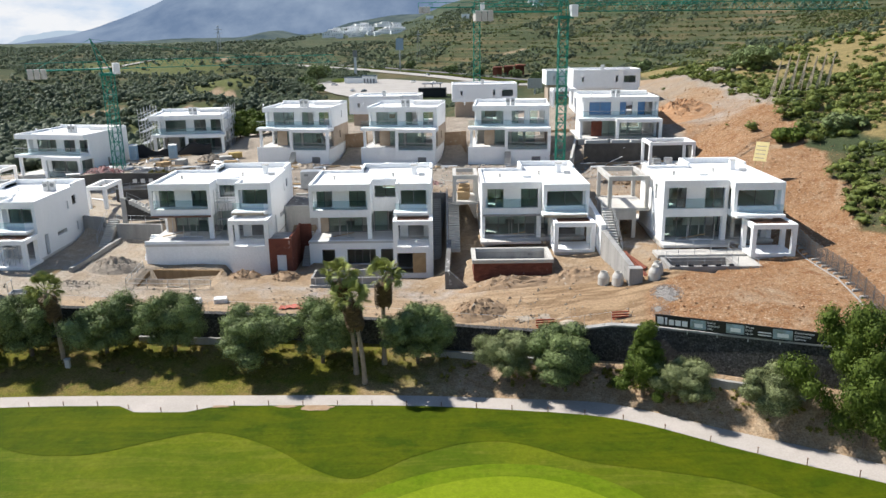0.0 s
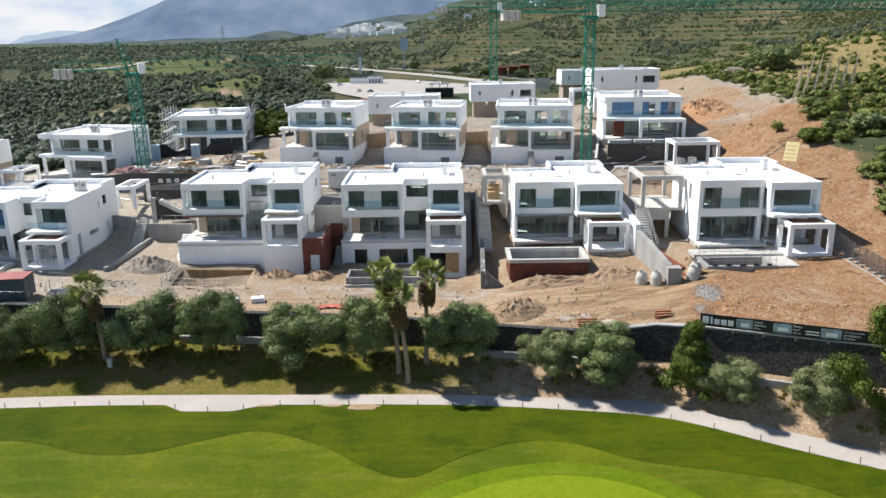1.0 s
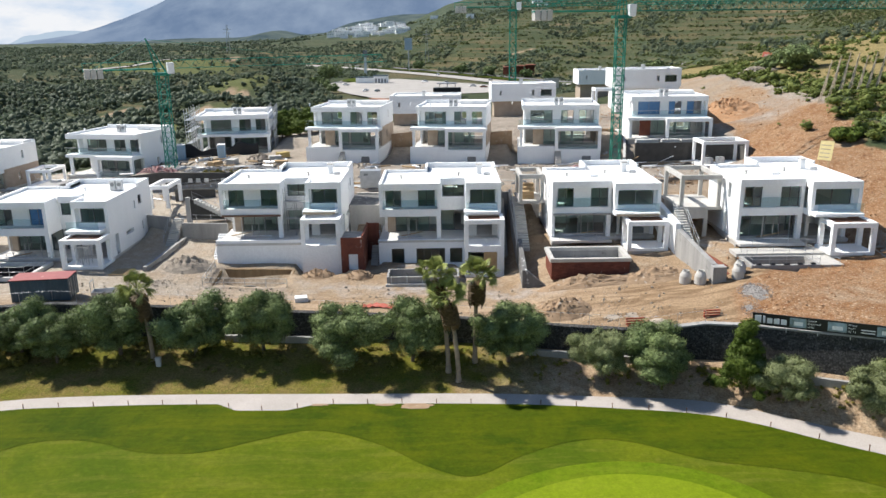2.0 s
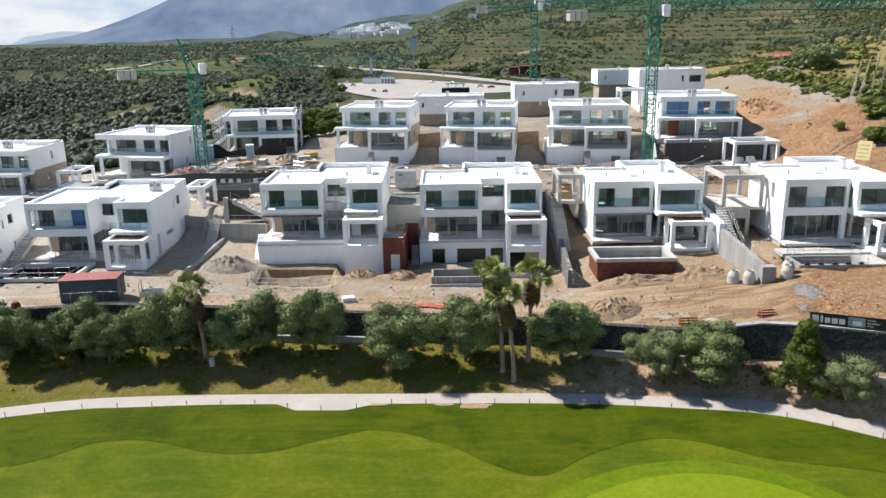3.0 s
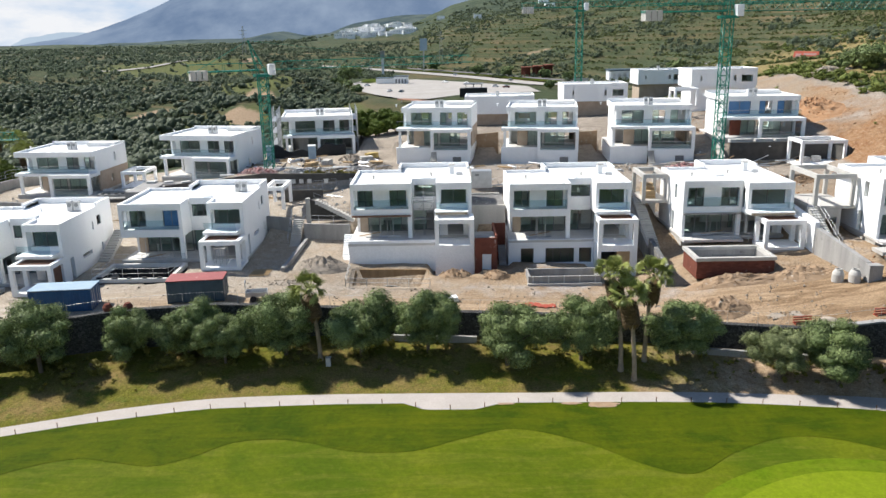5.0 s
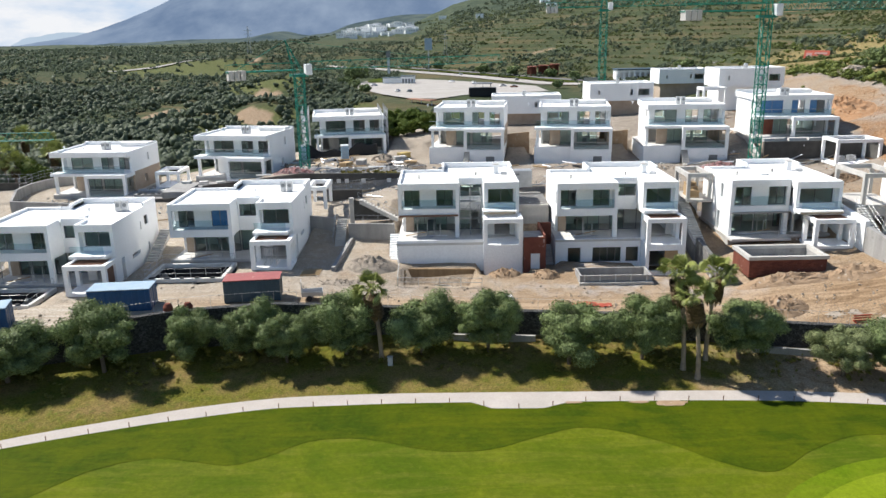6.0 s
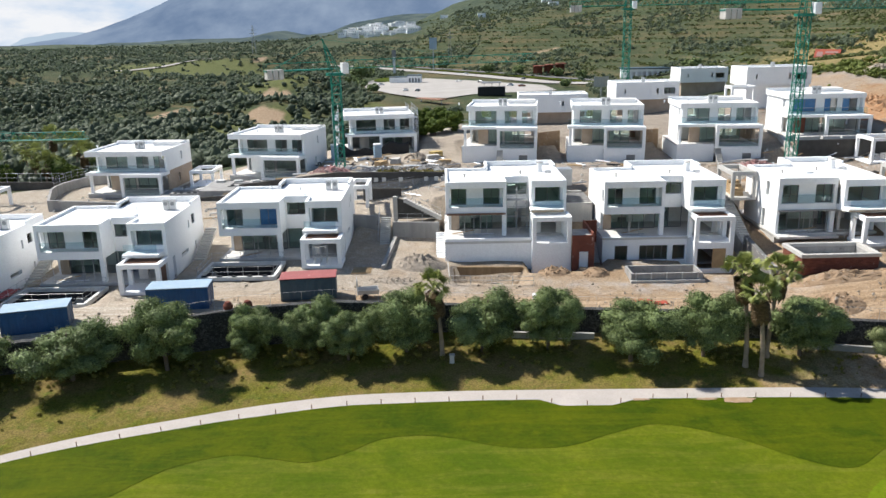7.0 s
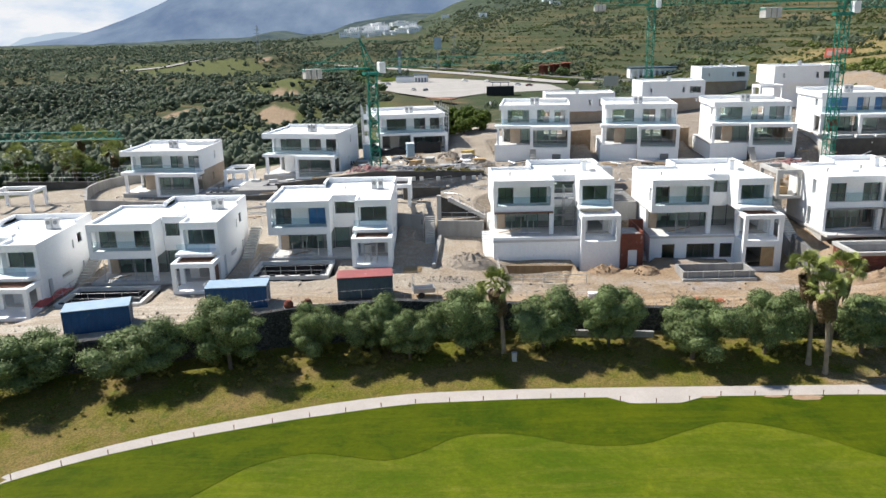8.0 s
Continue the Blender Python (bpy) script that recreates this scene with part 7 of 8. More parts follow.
    stair("outdoor_stair", pose(16.1, 71.6, 6.1), 0.95, 17, 0.19, 0.35, PALE_CONCRETE, "concrete stair with thin steel rails")
    rail([(16.1, 71.6, 6.4), (16.1, 77.4, 9.3)], 0.95)
    rail([(17.1, 71.6, 6.4), (17.1, 77.4, 9.3)], 0.95)
    slab_wall("white_wall", (15.7, 84.0), (15.7, 74.0), 0.5, 4.0, 9.4, 8.5, WHITE, "white plastered side wall of an outdoor stair")
    slab_wall("concrete_wall", (15.7, 73.7), (16.6, 65.7), 0.5, 3.2, 8.0, 6.8, CONCRETE, "thick pale concrete wall stepping down to the road")
    slab_wall("concrete_block", (16.2, 65.2), (17.4, 65.2), 0.9, 3.2, 6.75, 6.75, CONCRETE, "end block of a concrete retaining wall")
    slab_wall("brick_wall", (17.3, 71.4), (18.2, 66.4), 0.3, 4.0, 6.5, 5.6, BRICKRED, "low red brick wall beside a concrete wall")
    for x, y in ((14.3, 66.4), (15.4, 65.6), (18.5, 65.0), (19.0, 66.0)):
        manhole_ring(pose(*on(x, y, -0.03)) @ Matrix.Scale(0.88, 4))
    for k in range(5):
        plank((17.3 + 0.12 * k, 70.6 - 0.2 * k, 6.5 - 0.06 * k), (18.1 + 0.12 * k, 67.4 + 0.1 * k, 5.9), 0.07, "red-brown boards lying on a low brick wall", BRICKRED)
    # terrace with long pool in front of the right villa
    pool_shell(20.2, 26.6, 66.4, 69.6, 6.25, "long narrow grey concrete pool shell with steel guard rails", raw=True)
    sl = thing("terrace_slab", Matrix.Translation((20.0, 69.6, 6.2)), "pale concrete terrace slab before a villa", "terrace")
    part("slab", boxes((0, 8.6, 0, 1.9, 0, 0.35)), PALE_CONCRETE, sl)
    part("slab_edge", boxes((6.6, 8.6, -3.2, 0, -0.2, 0.15)), PALE_CONCRETE, sl)
    rail([(27.2, 71.0, 6.6), (28.4, 66.8, 6.3)], 0.95)
    rail([(20.4, 71.2, 6.6), (27.2, 71.2, 6.6)], 0.95)
    rail([(4.4, 77.4, 5.8), (10.2, 77.2, 5.8)], 0.95)
    # pools of the left villas
    pool_shell(-74.2, -65.9, 67.2, 72.6, 3.5, "black-lined concrete pool shell with steel guard rails")
    pool_shell(-56.8, -48.9, 71.8, 77.3, 4.4, "black-lined concrete pool shell with steel guard rails")
    pool_shell(-89.0, -81.8, 64.0, 68.3, 2.9, "black-lined concrete pool shell with steel guard rails")
    # steps between the left villas
    stair("side_steps", pose(-59.4, 79.0, 3.9), 1.2, 14, 0.18, 0.42, PALE_CONCRETE, "grey concrete steps climbing between two villas")
    stair("side_steps", pose(-75.4, 74.4, 3.2), 1.2, 14, 0.18, 0.42, PALE_CONCRETE, "grey concrete steps climbing between two villas")
    rail([(-58.1, 79.0, 4.1), (-58.1, 84.8, 6.6)], 0.95)
    # containers along the road
    container(pose(*on(-58.7, 63.8, 0.05), 0, 0, 5), 5.4, BLUEBOX, BLUETOP, "blue steel site container with a pale blue roof")
    container(pose(*on(-47.2, 66.0, 0.05), 0, 0, 6), 5.1, SLATEBOX, REDTOP, "dark slate site container with a faded red roof")
    container(pose(*on(-69.4, 59.3, 0.05), 0, 0, 16), 5.3, BLUEBOX, BLUETOP, "blue steel site container with a pale blue roof")
    # trailer and machines
    tr = thing("small_trailer", pose(*on(-40.2, 66.6, 0), 0, 0, 10), "small grey open site trailer", "trailer")
    part("body", bevelled(boxes((0, 2.0, 0, 1.2, 0.45, 0.55), (0, 2.0, 0, 0.06, 0.55, 0.9), (0, 2.0, 1.14, 1.2, 0.55, 0.9), (0, 0.06, 0.06, 1.14, 0.55, 0.9), (1.94, 2.0, 0.06, 1.14, 0.55, 0.9)), 0.01), STEEL, tr)
    for x, y in ((0.7, -0.08), (0.7, 1.2)):
        bm = bmesh.new()
        lathe(bm, [(0.24, 0), (0.28, 0.03), (0.28, 0.1), (0.24, 0.13)], 14)
        bmesh.ops.rotate(bm, verts=bm.verts[:], matrix=Matrix.Rotation(radians(90), 3, "X"))
        bmesh.ops.translate(bm, verts=bm.verts[:], vec=(x, y + 0.1, 0.28))
        part("wheel", bm, BLACKNET, tr)
    part("hoop", boxes((0, 0.05, 0, 0.05, 0.9, 1.9), (0, 0.05, 1.15, 1.2, 0.9, 1.9), (0, 0.05, 0.05, 1.15, 1.85, 1.9)), STEEL, tr)
    for x, y, a, text in ((-51.0, 62.2, 20, "small brown cement mixer"), (-49.4, 62.6, 70, "small brown cement mixer")):
        mx = thing("cement_mixer", pose(*on(x, y), 0, 0, a), text, "cement mixer", "site machines")
        bm = bmesh.new()
        lathe(bm, [(0.18, 0.5), (0.42, 0.7), (0.42, 1.0), (0.24, 1.3)], 14)
        part("drum", bm, BRICKRED, mx)
        part("stand", boxes((-0.4, -0.34, -0.3, 0.3, 0, 0.7), (0.34, 0.4, -0.3, 0.3, 0, 0.7), (-0.34, 0.34, -0.03, 0.03, 0.42, 0.5)), STEEL, mx)
    pallet_stack(pose(*on(-21.6, 67.2), 0, 0, 12), 1.2, 0.9, 0.45, SIGNWHITE, "white sacks stacked on the road's edge", "sack_stack", layers=3)
    pallet_stack(pose(*on(-23.9, 67.0), 0, 0, -8), 1.0, 0.8, 0.5, SIGNWHITE, "white sacks stacked on the road's edge", "sack_stack", layers=3)
    sheet("orange_netting", lambda u, v: (-15.2 + 3.6 * u, 65.3 + 0.9 * v + 0.15 * math.sin(6 * u), height(-15.2 + 3.6 * u, 65.7) + 0.10 + 0.13 * abs(math.sin(17 * u + 5 * v)) * abs(math.sin(5 * u + 9 * v))), 60, 14, ORANGE, "crumpled orange safety netting on the ground", "netting")
    for x, y, w in ((7.4, 59.6, 1.6), (13.4, 58.4, 1.4)):
        b = thing("barrier", pose(*on(x, y), 0, 0, 6), "red and white plastic site barrier lying low", "barrier", "site barriers")
        for k in range(3):
            part("bar", boxes((0, w, 0, 0.08, 0.1 + 0.22 * k, 0.22 + 0.22 * k)), ORANGE, b)
        for xx in (0.1, w - 0.2):
            part("leg", boxes((xx, xx + 0.08, -0.2, 0.3, 0, 0.1)), ORANGE, b)
    rk = bmesh.new()
    bmesh.ops.create_icosphere(rk, subdivisions=2, radius=0.8)
    for v_ in rk.verts:
        v_.co = Vector((v_.co.x * 1.2, v_.co.y, v_.co.z * 0.6)) * (1 + 0.25 * noise.noise(v_.co * 1.5))
    solid("boulder", rk, STONE, Matrix.Translation(on(10.1, 58.9, 0.1)), "pale boulder on rutted earth", "boulder")
    # steel props and boards left on the open living floors
    rng = np.random.default_rng(31)
    for x, y, z, turn, base, wide, text in FRONT_ROW[1:]:
        for k in range(4):
            px_, py_ = x + rng.uniform(0.9, 5.8), y + rng.uniform(0.25, 1.1)
            bm = bmesh.new()
            bar(bm, (0, 0, 0), (0, 0, 1.5), 0.04, 6)
            bar(bm, (0, 0, 1.5), (0, 0, 2.44), 0.026, 6)
            p = thing("steel_prop", Matrix.Translation((px_, py_, z)), "adjustable steel prop under a villa's upper floor", "prop", "steel props")
            part("tube", bm, STEEL, p)
            part("foot_plate", boxes((-0.1, 0.1, -0.1, 0.1, 0, 0.012)), STEEL, p)
        for k in range(3):
            a = rng.uniform(-0.3, 0.3)
            px_, py_ = x + rng.uniform(0.6, 3.0), y + rng.uniform(0.2, 1.0)
            plank((px_, py_, z + 0.07), (px_ + 2.4 * math.cos(a), py_ + 0.8 * math.sin(a), z + 0.09 + 0.4 * (k == 0)), 0.055, "loose board lying on a terrace floor", (TIMBER, SIGNWHITE, STEEL)[k])
    # debris planks about the site
    rng = np.random.default_rng(8)
    for k in range(46):
        x, y = rng.uniform(-70, 26), rng.uniform(93.5, 101)
        a, L = rng.uniform(0, 3.14), rng.uniform(1.5, 4)
        z = max(height(x, y), height(x + L * math.cos(a), y + L * math.sin(a) * 0.5)) + 0.07
        plank((x, y, z), (x + L * math.cos(a), y + L * math.sin(a) * 0.5, z + 0.04), rng.uniform(0.05, 0.1), material=(TIMBER, STEEL, PALE_CONCRETE)[k % 3], label=("loose timber plank lying on the ground", "loose steel tube lying on the ground", "broken concrete kerb lying on the ground")[k % 3])
    for k in range(8):
        plank((-41.6 + 0.02 * k, 73.6 + 0.28 * k, height(-41, 74.5) + 0.06), (-39.6, 73.6 + 0.28 * k, height(-41, 74.5) + 0.06), 0.05, "pale timber battens laid side by side")
    scaffold(pose(-25.1, 81.7, 5.85), 2.3, 5.2, 1.0, "light steel scaffold in the recess between two boxes of a villa")
    scaffold(pose(-45.6, 75.6, 4.55), 1.3, 2.0, 0.8, "small white working tower inside a porch")
    for k in range(70):
        cx, cy, sx, sy = ((-60, 106.2, 9, 2.2), (25.5, 110.6, 5, 1.2), (-41, 108.5, 6, 3), (8, 110, 9, 2.5), (-27, 97, 8, 2.5))[k % 5]
        x, y = cx + rng.uniform(-sx, sx), cy + rng.uniform(-sy, sy)
        a, L = rng.uniform(-0.5, 0.5) + (1.4 if k % 7 == 0 else 0), rng.uniform(1.0, 3.2)
        p, q = (x, y), (x + L * math.cos(a), y + L * math.sin(a) * 0.6)
        z = max(height(*p), height(*q)) + 0.08 + 0.25 * rng.uniform() ** 2
        plank((*p, z), (*q, z + 0.05), rng.uniform(0.06, 0.15), material=(SIGNWHITE, STEEL, TIMBER, PALE_CONCRETE)[k % 4], label=("white insulation board lying among debris", "loose steel tube lying among debris", "loose timber plank lying among debris", "broken concrete kerb lying among debris")[k % 4])
    # steel props and formwork behind the front row
    for k, (x, y) in enumerate(((-29.0, 95.5), (-10.0, 96.0), (8.5, 95.0), (14.0, 96.5), (-3.0, 97.0), (22.0, 93.0))):
        rubble("debris_heap", x, y, 2.6, 1.3, 0.6, 90, 0.22, (STONE, PINKMESH, EARTH)[k % 3], ("grey heap of broken concrete", "heap of pink building sacks", "heap of loose brown earth")[k % 3], 20 + k)


def build_gravel():
    rubble("gravel_heap", 18.5, 61.2, 1.3, 2.2, 0.10, 900, 0.035, GRAVEL, "spill of pale grey gravel beside concrete manholes", 51, "gravel")
    rubble("gravel_heap", 17.3, 58.2, 0.8, 1.5, 0.08, 400, 0.035, GRAVEL, "thin spill of pale grey gravel above a stone wall", 52, "gravel")


def build_stones():
    """Small stones and clods strewn over the site and the cut slope."""
    rng = np.random.default_rng(77)
    cube = np.array([(x, y, z) for z in (-1, 1) for y in (-1, 1) for x in (-1, 1)], dtype=float)
    quads = ((0, 2, 3, 1), (4, 5, 7, 6), (0, 1, 5, 4), (2, 6, 7, 3), (0, 4, 6, 2), (1, 3, 7, 5))
    for name, count, box_, material, label in (("site_stones", 2400, (-92, 16, 57, 72), STONE, "small pale stones strewn over the dirt road"), ("site_debris", 3400, (-92, 34, 91, 114), PALE_CONCRETE, "chips of concrete and plaster strewn between the villas"), ("slope_clods", 4200, (18, 47, 50, 150), REDCLOD, "clods of red earth strewn over the cut slope")):
        verts, faces = [], []
        while len(verts) < count * 8:
            x, y = rng.uniform(*box_[:2]), rng.uniform(*box_[2:])
            if y < np.interp(x, WALL_X, WALL_Y) + 0.6 or noise.noise((x * 0.25, y * 0.25, 12)) < -0.15:
                continue
            s = 0.022 + (0.10 if name != "site_debris" else 0.17) * rng.uniform() ** 5
            q = Euler(rng.uniform(0, 6.28, 3)).to_matrix()
            z = height(x, y)
            b = len(verts)
            for c in cube:
                verts.append(tuple(q @ Vector(c * s * rng.uniform(0.6, 1.2, 3) * (1, 1, 0.7)) + Vector((x, y, z + s * 0.3))))
            faces += [tuple(b + i for i in f) for f in quads]
        me = bpy.data.meshes.new(name)
        me.from_pydata(verts, [], faces)
        me.materials.append(material)
        tagged(new(name, me), label, "stones", kind="stuff")


def build_banner():
    """A long black hoarding on top of the stone wall, with panels and bars of print."""
    a, b = Vector((15.9, 54.9, 0)), Vector((27.6, 48.2, 0))
    za, zb = 5.3, 6.0
    L = (b - a).length
    ang = math.degrees(math.atan2(b.y - a.y, b.x - a.x))
    t = thing("hoarding", pose(a.x, a.y - 0.1, za, 0, -math.degrees(math.atan2(zb - za, L)), ang), "long black advertising hoarding on top of a stone wall", "hoarding")
    part("board", boxes((0, L, 0, 0.05, 0, 0.95)), BLACKSIGN, t)
    bm = bmesh.new()
    for x0, x1, z0, z1 in ((0.16, 0.62, 0.20, 0.76), (0.74, 0.90, 0.20, 0.76), (1.02, 1.40, 0.20, 0.62), (1.50, 1.90, 0.20, 0.62), (2.00, 2.40, 0.20, 0.62)):
        box(bm, x0, x1, -0.012, 0.0, z0, z1)
    part("emblem", bm, SIGNWHITE, t, "white block shapes of an emblem")
    for x0, x1 in ((2.6, 3.75), (5.15, 6.4), (8.3, 9.6)):
        part("picture", boxes((x0, x1, -0.01, 0.0, 0.12, 0.83)), SIGNBLUE, t, "printed picture of a white house")
        part("picture_house", boxes((x0 + 0.3, x1 - 0.25, -0.014, -0.01, 0.25, 0.55)), SIGNWHITE, t)
    for x, size, text in ((3.82, 0.235, "luxury\ndetached\nvillas"), (6.48, 0.235, "Prices\nfrom\nup to"), (9.70, 0.235, "Construction\ncompletion\nSummer")):
        cu = bpy.data.curves.new("print", "FONT")
        cu.body, cu.size, cu.extrude, cu.space_line = text, size, 0.004, 1.0
        o = new("print", cu)
        me = bpy.data.meshes.new_from_object(o)
        bpy.data.objects.remove(o)
        me.materials.append(SIGNWHITE)
        p = new("print", me)
        p.parent = t
        p.matrix_local = pose(x, -0.01, 0.66, 90, 0, 0)
    for k in range(2):
        part("print_bar", boxes((7.3, 8.2, -0.012, 0.0, 0.42 - 0.2 * k, 0.5 - 0.2 * k)), SIGNWHITE, t)
    part("print_bar", boxes((11.5, 12.6, -0.012, 0.0, 0.3, 0.36)), SIGNBLUE, t)
    for k in range(7):
        part("stay", boxes((0.2 + k * L / 6.3, 0.28 + k * L / 6.3, 0.05, 0.12, -0.4, 0.95)), STEEL, t)


def build_back_site():
    # terrace walls of the back row
    slab_wall("block_wall", (20.4, 112.0), (30.2, 112.0), 0.4, 6.8, 11.2, 11.2, DARK_WALL, "dark block terrace wall before a villa")
    slab_wall("concrete_wall", (20.2, 118.0), (17.6, 106.5), 0.35, 6.5, 11.6, 10.0, PALE_CONCRETE, "sloping pale concrete side wall")
    open_structure(28.6, 35.0, 106.8, 111.4, 8.6, 12.0, "white concrete carport structure below the cut slope", True, WHITE)
    # two added dark walls stand in for the shaded void under the carport
    slab_wall("block_wall", (28.8, 111.6), (35.2, 111.6), 0.3, 7.6, 11.7, 11.9, DARK_WALL, "dark wall added for the shaded void behind a white carport")
    slab_wall("block_wall", (35.3, 106.4), (35.3, 111.4), 0.3, 7.6, 11.0, 11.9, DARK_WALL, "dark wall added for the shaded void beside a white carport")
    for x0, x1, y in ((-16.2, -12.6, 126.0), (-1.0, 3.6, 126.0), (16.0, 20.5, 127.0)):
        slab_wall("earth_wall", (x0, y), (x1, y), 0.4, 8.0, 11.3, 11.6, EARTH, "brown retaining wall between two back villas")
    rubble("pink_sack_heap", 12.8, 108.0, 3.2, 1.6, 1.0, 170, 0.25, PINKMESH, "heap of pink plastic sacks and netting", 31)
    rubble("pink_sack_heap", -48.0, 106.8, 2.8, 1.1, 0.8, 120, 0.25, PINKMESH, "heap of pink plastic sacks on a terrace", 32)
    rubble("debris_heap", -40.5, 107.2, 4.0, 1.3, 0.5, 190, 0.17, CONCRETE, "heap of grey building rubble on a terrace", 33)
    rubble("debris_heap", 3.0, 109.5, 8.0, 1.6, 0.4, 240, 0.16, STONE, "strip of timber and concrete debris", 34)
    rubble("debris_heap", -31.5, 112.5, 2.4, 2.4, 0.7, 120, 0.25, STONE, "heap of grey debris beside a villa", 35)
    rng = np.random.default_rng(15)
    rubble("debris_heap", -34.5, 109.5, 3.2, 1.6, 0.6, 150, 0.18, CONCRETE, "heap of grey broken blocks beside a track", 36)
    rubble("debris_heap", -36.0, 117.5, 1.8, 2.6, 0.9, 110, 0.28, STONE, "heap of grey stones beside a villa", 37)
    rubble("debris_heap", -20.0, 112.5, 3.0, 1.2, 0.5, 90, 0.2, STONE, "strip of rubble before a villa plinth", 38)
    for k in range(110):
        cx, cy, sx, sy = ((-35, 112, 3.5, 7), (-45, 113, 6, 6), (-22, 112, 6, 2), (-6, 111, 6, 2), (-46, 117, 6, 4))[k % 5]
        x, y = cx + rng.uniform(-sx, sx), cy + rng.uniform(-sy, sy)
        a, L = rng.uniform(0, 3.14), rng.uniform(0.8, 2.8)
        p, q = (x, y), (x + L * math.cos(a), y + L * math.sin(a))
        z = max(height(*p), height(*q)) + 0.1 + 0.3 * rng.uniform() ** 2
        plank((*p, z), (*q, z + 0.05), rng.uniform(0.06, 0.16), material=(SIGNWHITE, BLACKNET, TIMBER, STEEL)[k % 4], label=("white insulation board lying among debris", "black pipe lying among debris", "loose timber plank lying among debris", "loose steel tube lying among debris")[k % 4])
    spots = [(x, y, height(x, y), rng.uniform(0.2, 0.55)) for x, y in zip(rng.uniform(-41, -31, 90), rng.uniform(104.6, 106.6, 90))]
    scatter("terrace_weeds", 12, spots, WEEDS, 50, 0.16, "yellow-green weeds along a terrace edge", "weeds")
    # villa under scaffolding
    scaffold(pose(-36.0, 128.8, height(-36, 129), 0, 0, 98), 10.0, 7.4, 1.0, "pale steel scaffolding against a villa's side wall", 1.7)
    scaffold(pose(-49.0, 126.6, height(-49, 127), 0, 0, 98), 9.0, 7.4, 1.0, "pale steel scaffolding against a villa's side wall", 1.7)
    sheet("black_sheeting", lambda u, v: (-49.4 + 12.0 * u, 122.3 + 0.5 * u + 0.25 * math.sin(9 * u), height(-49.4 + 12.0 * u, 122.3 + 0.5 * u) - 0.1 + (1.5 + 0.5 * math.cos(7 * u) + 0.35 * math.sin(19 * u)) * v), 60, 6, BLACKNET, "black plastic sheeting hung along a terrace", "sheeting")
    for x, y in ((-49.6, 120.2), (-42.6, 118.0)):
        t = thing("portable_toilet", pose(*on(x, y, 0.0), 0, 0, 10), "blue plastic portable toilet with a pale roof", "portable toilet", "portable toilets")
        part("cabin", bevelled(boxes((0, 1.15, 0, 1.15, 0, 2.2)), 0.04), PALEBLUE, t)
        part("door", boxes((0.15, 1.0, -0.02, 0.0, 0.12, 2.0)), BLUETOP, t)
        part("roof", bevelled(boxes((-0.04, 1.19, -0.04, 1.19, 2.2, 2.36)), 0.05), SIGNWHITE, t)
    for k, (x, y) in enumerate(((-32.6, 112.0), (-34.2, 116.0), (-33.4, 119.6), (-41.0, 110.2), (-38.6, 112.0))):
        pallet_stack(pose(*on(x, y), 0, 0, 20 * k), 1.9, 1.2, 0.8, (TIMBER, PALE_CONCRETE, YELLOW)[k % 3], ("stack of timber boards", "stack of pale concrete blocks", "stack of yellow formwork boards")[k % 3])
    # curved wall and terrace at the left
    for k in range(11):
        a0, a1 = radians(200 - 13 * k), radians(200 - 13 * (k + 1))
        p0 = (-80.5 + 9.6 * math.cos(a0), 114.0 + 11.5 * math.sin(a0) * 1.0)
        p1 = (-80.5 + 9.6 * math.cos(a1), 114.0 + 11.5 * math.sin(a1) * 1.0)
        slab_wall("curved_wall", p0, p1, 0.35, 3.0, 6.5, 6.5, CONCRETE, "curved grey concrete retaining wall with a mesh fence")
    slab_wall("curved_wall", (-89.5, 110.0), (-86.5, 103.0), 0.35, 2.5, 6.5, 6.3, CONCRETE, "curved grey concrete retaining wall with a mesh fence")
    slab_wall("curved_wall", (-86.5, 103.0), (-74.0, 101.5), 0.35, 2.5, 6.3, 6.0, CONCRETE, "grey concrete retaining wall below a villa terrace")
    rail([(-90.0, 112.0, 6.5), (-89.6, 119.0, 6.5), (-85.0, 124.6, 6.5), (-78.0, 125.4, 6.5)], 1.4, STEEL, "mesh fence posts on a curved wall", (0.35, 0.65, 1.0), 1.6)
    slab_wall("block_wall", (-106.0, 119.0), (-91.0, 117.5), 0.35, 2.0, 6.2, 6.2, DARK_WALL, "dark block wall along an earth drive")
    rail([(-106.0, 118.8, 6.2), (-91.0, 117.3, 6.2)], 1.4)
    open_structure(-100.2, -94.2, 103.6, 108.0, 4.4, 7.5, "white concrete porch of a villa beyond", True, WHITE)
    for x, y, w, d in ((-71.0, 106.6, 5.0, 2.6), (-63.0, 107.6, 6.0, 2.6)):
        pool_shell(x, x + w, y, y + d, height(x + 2, y + 1) + 0.5, "unfinished concrete pool shell on a terrace", False, 1.0, True)
    slab_wall("block_wall", (-73.0, 104.9), (-60.2, 103.5), 0.3, 3.5, height(-73, 105.4) + 0.35, height(-60.2, 104.8) + 0.25, DARK_WALL, "dark block retaining wall below a pool terrace")
    for x0, x1, y0, y1 in ((-72.6, -66.4, 105.3, 111.6), (-66.3, -57.0, 104.8, 112.2)):
        zc = max(height(x, y) for x in (x0, x1) for y in (y0, y1)) + 0.06
        solid("terrace_slab", boxes((x0, x1, y0, y1, zc - 1.2, zc)), CONCRETE, None, "grey concrete terrace slab round an unfinished pool", "terrace", "terrace slabs")
        for k in range(3):
            u = x0 + 0.8 + k * (x1 - x0) / 3.4
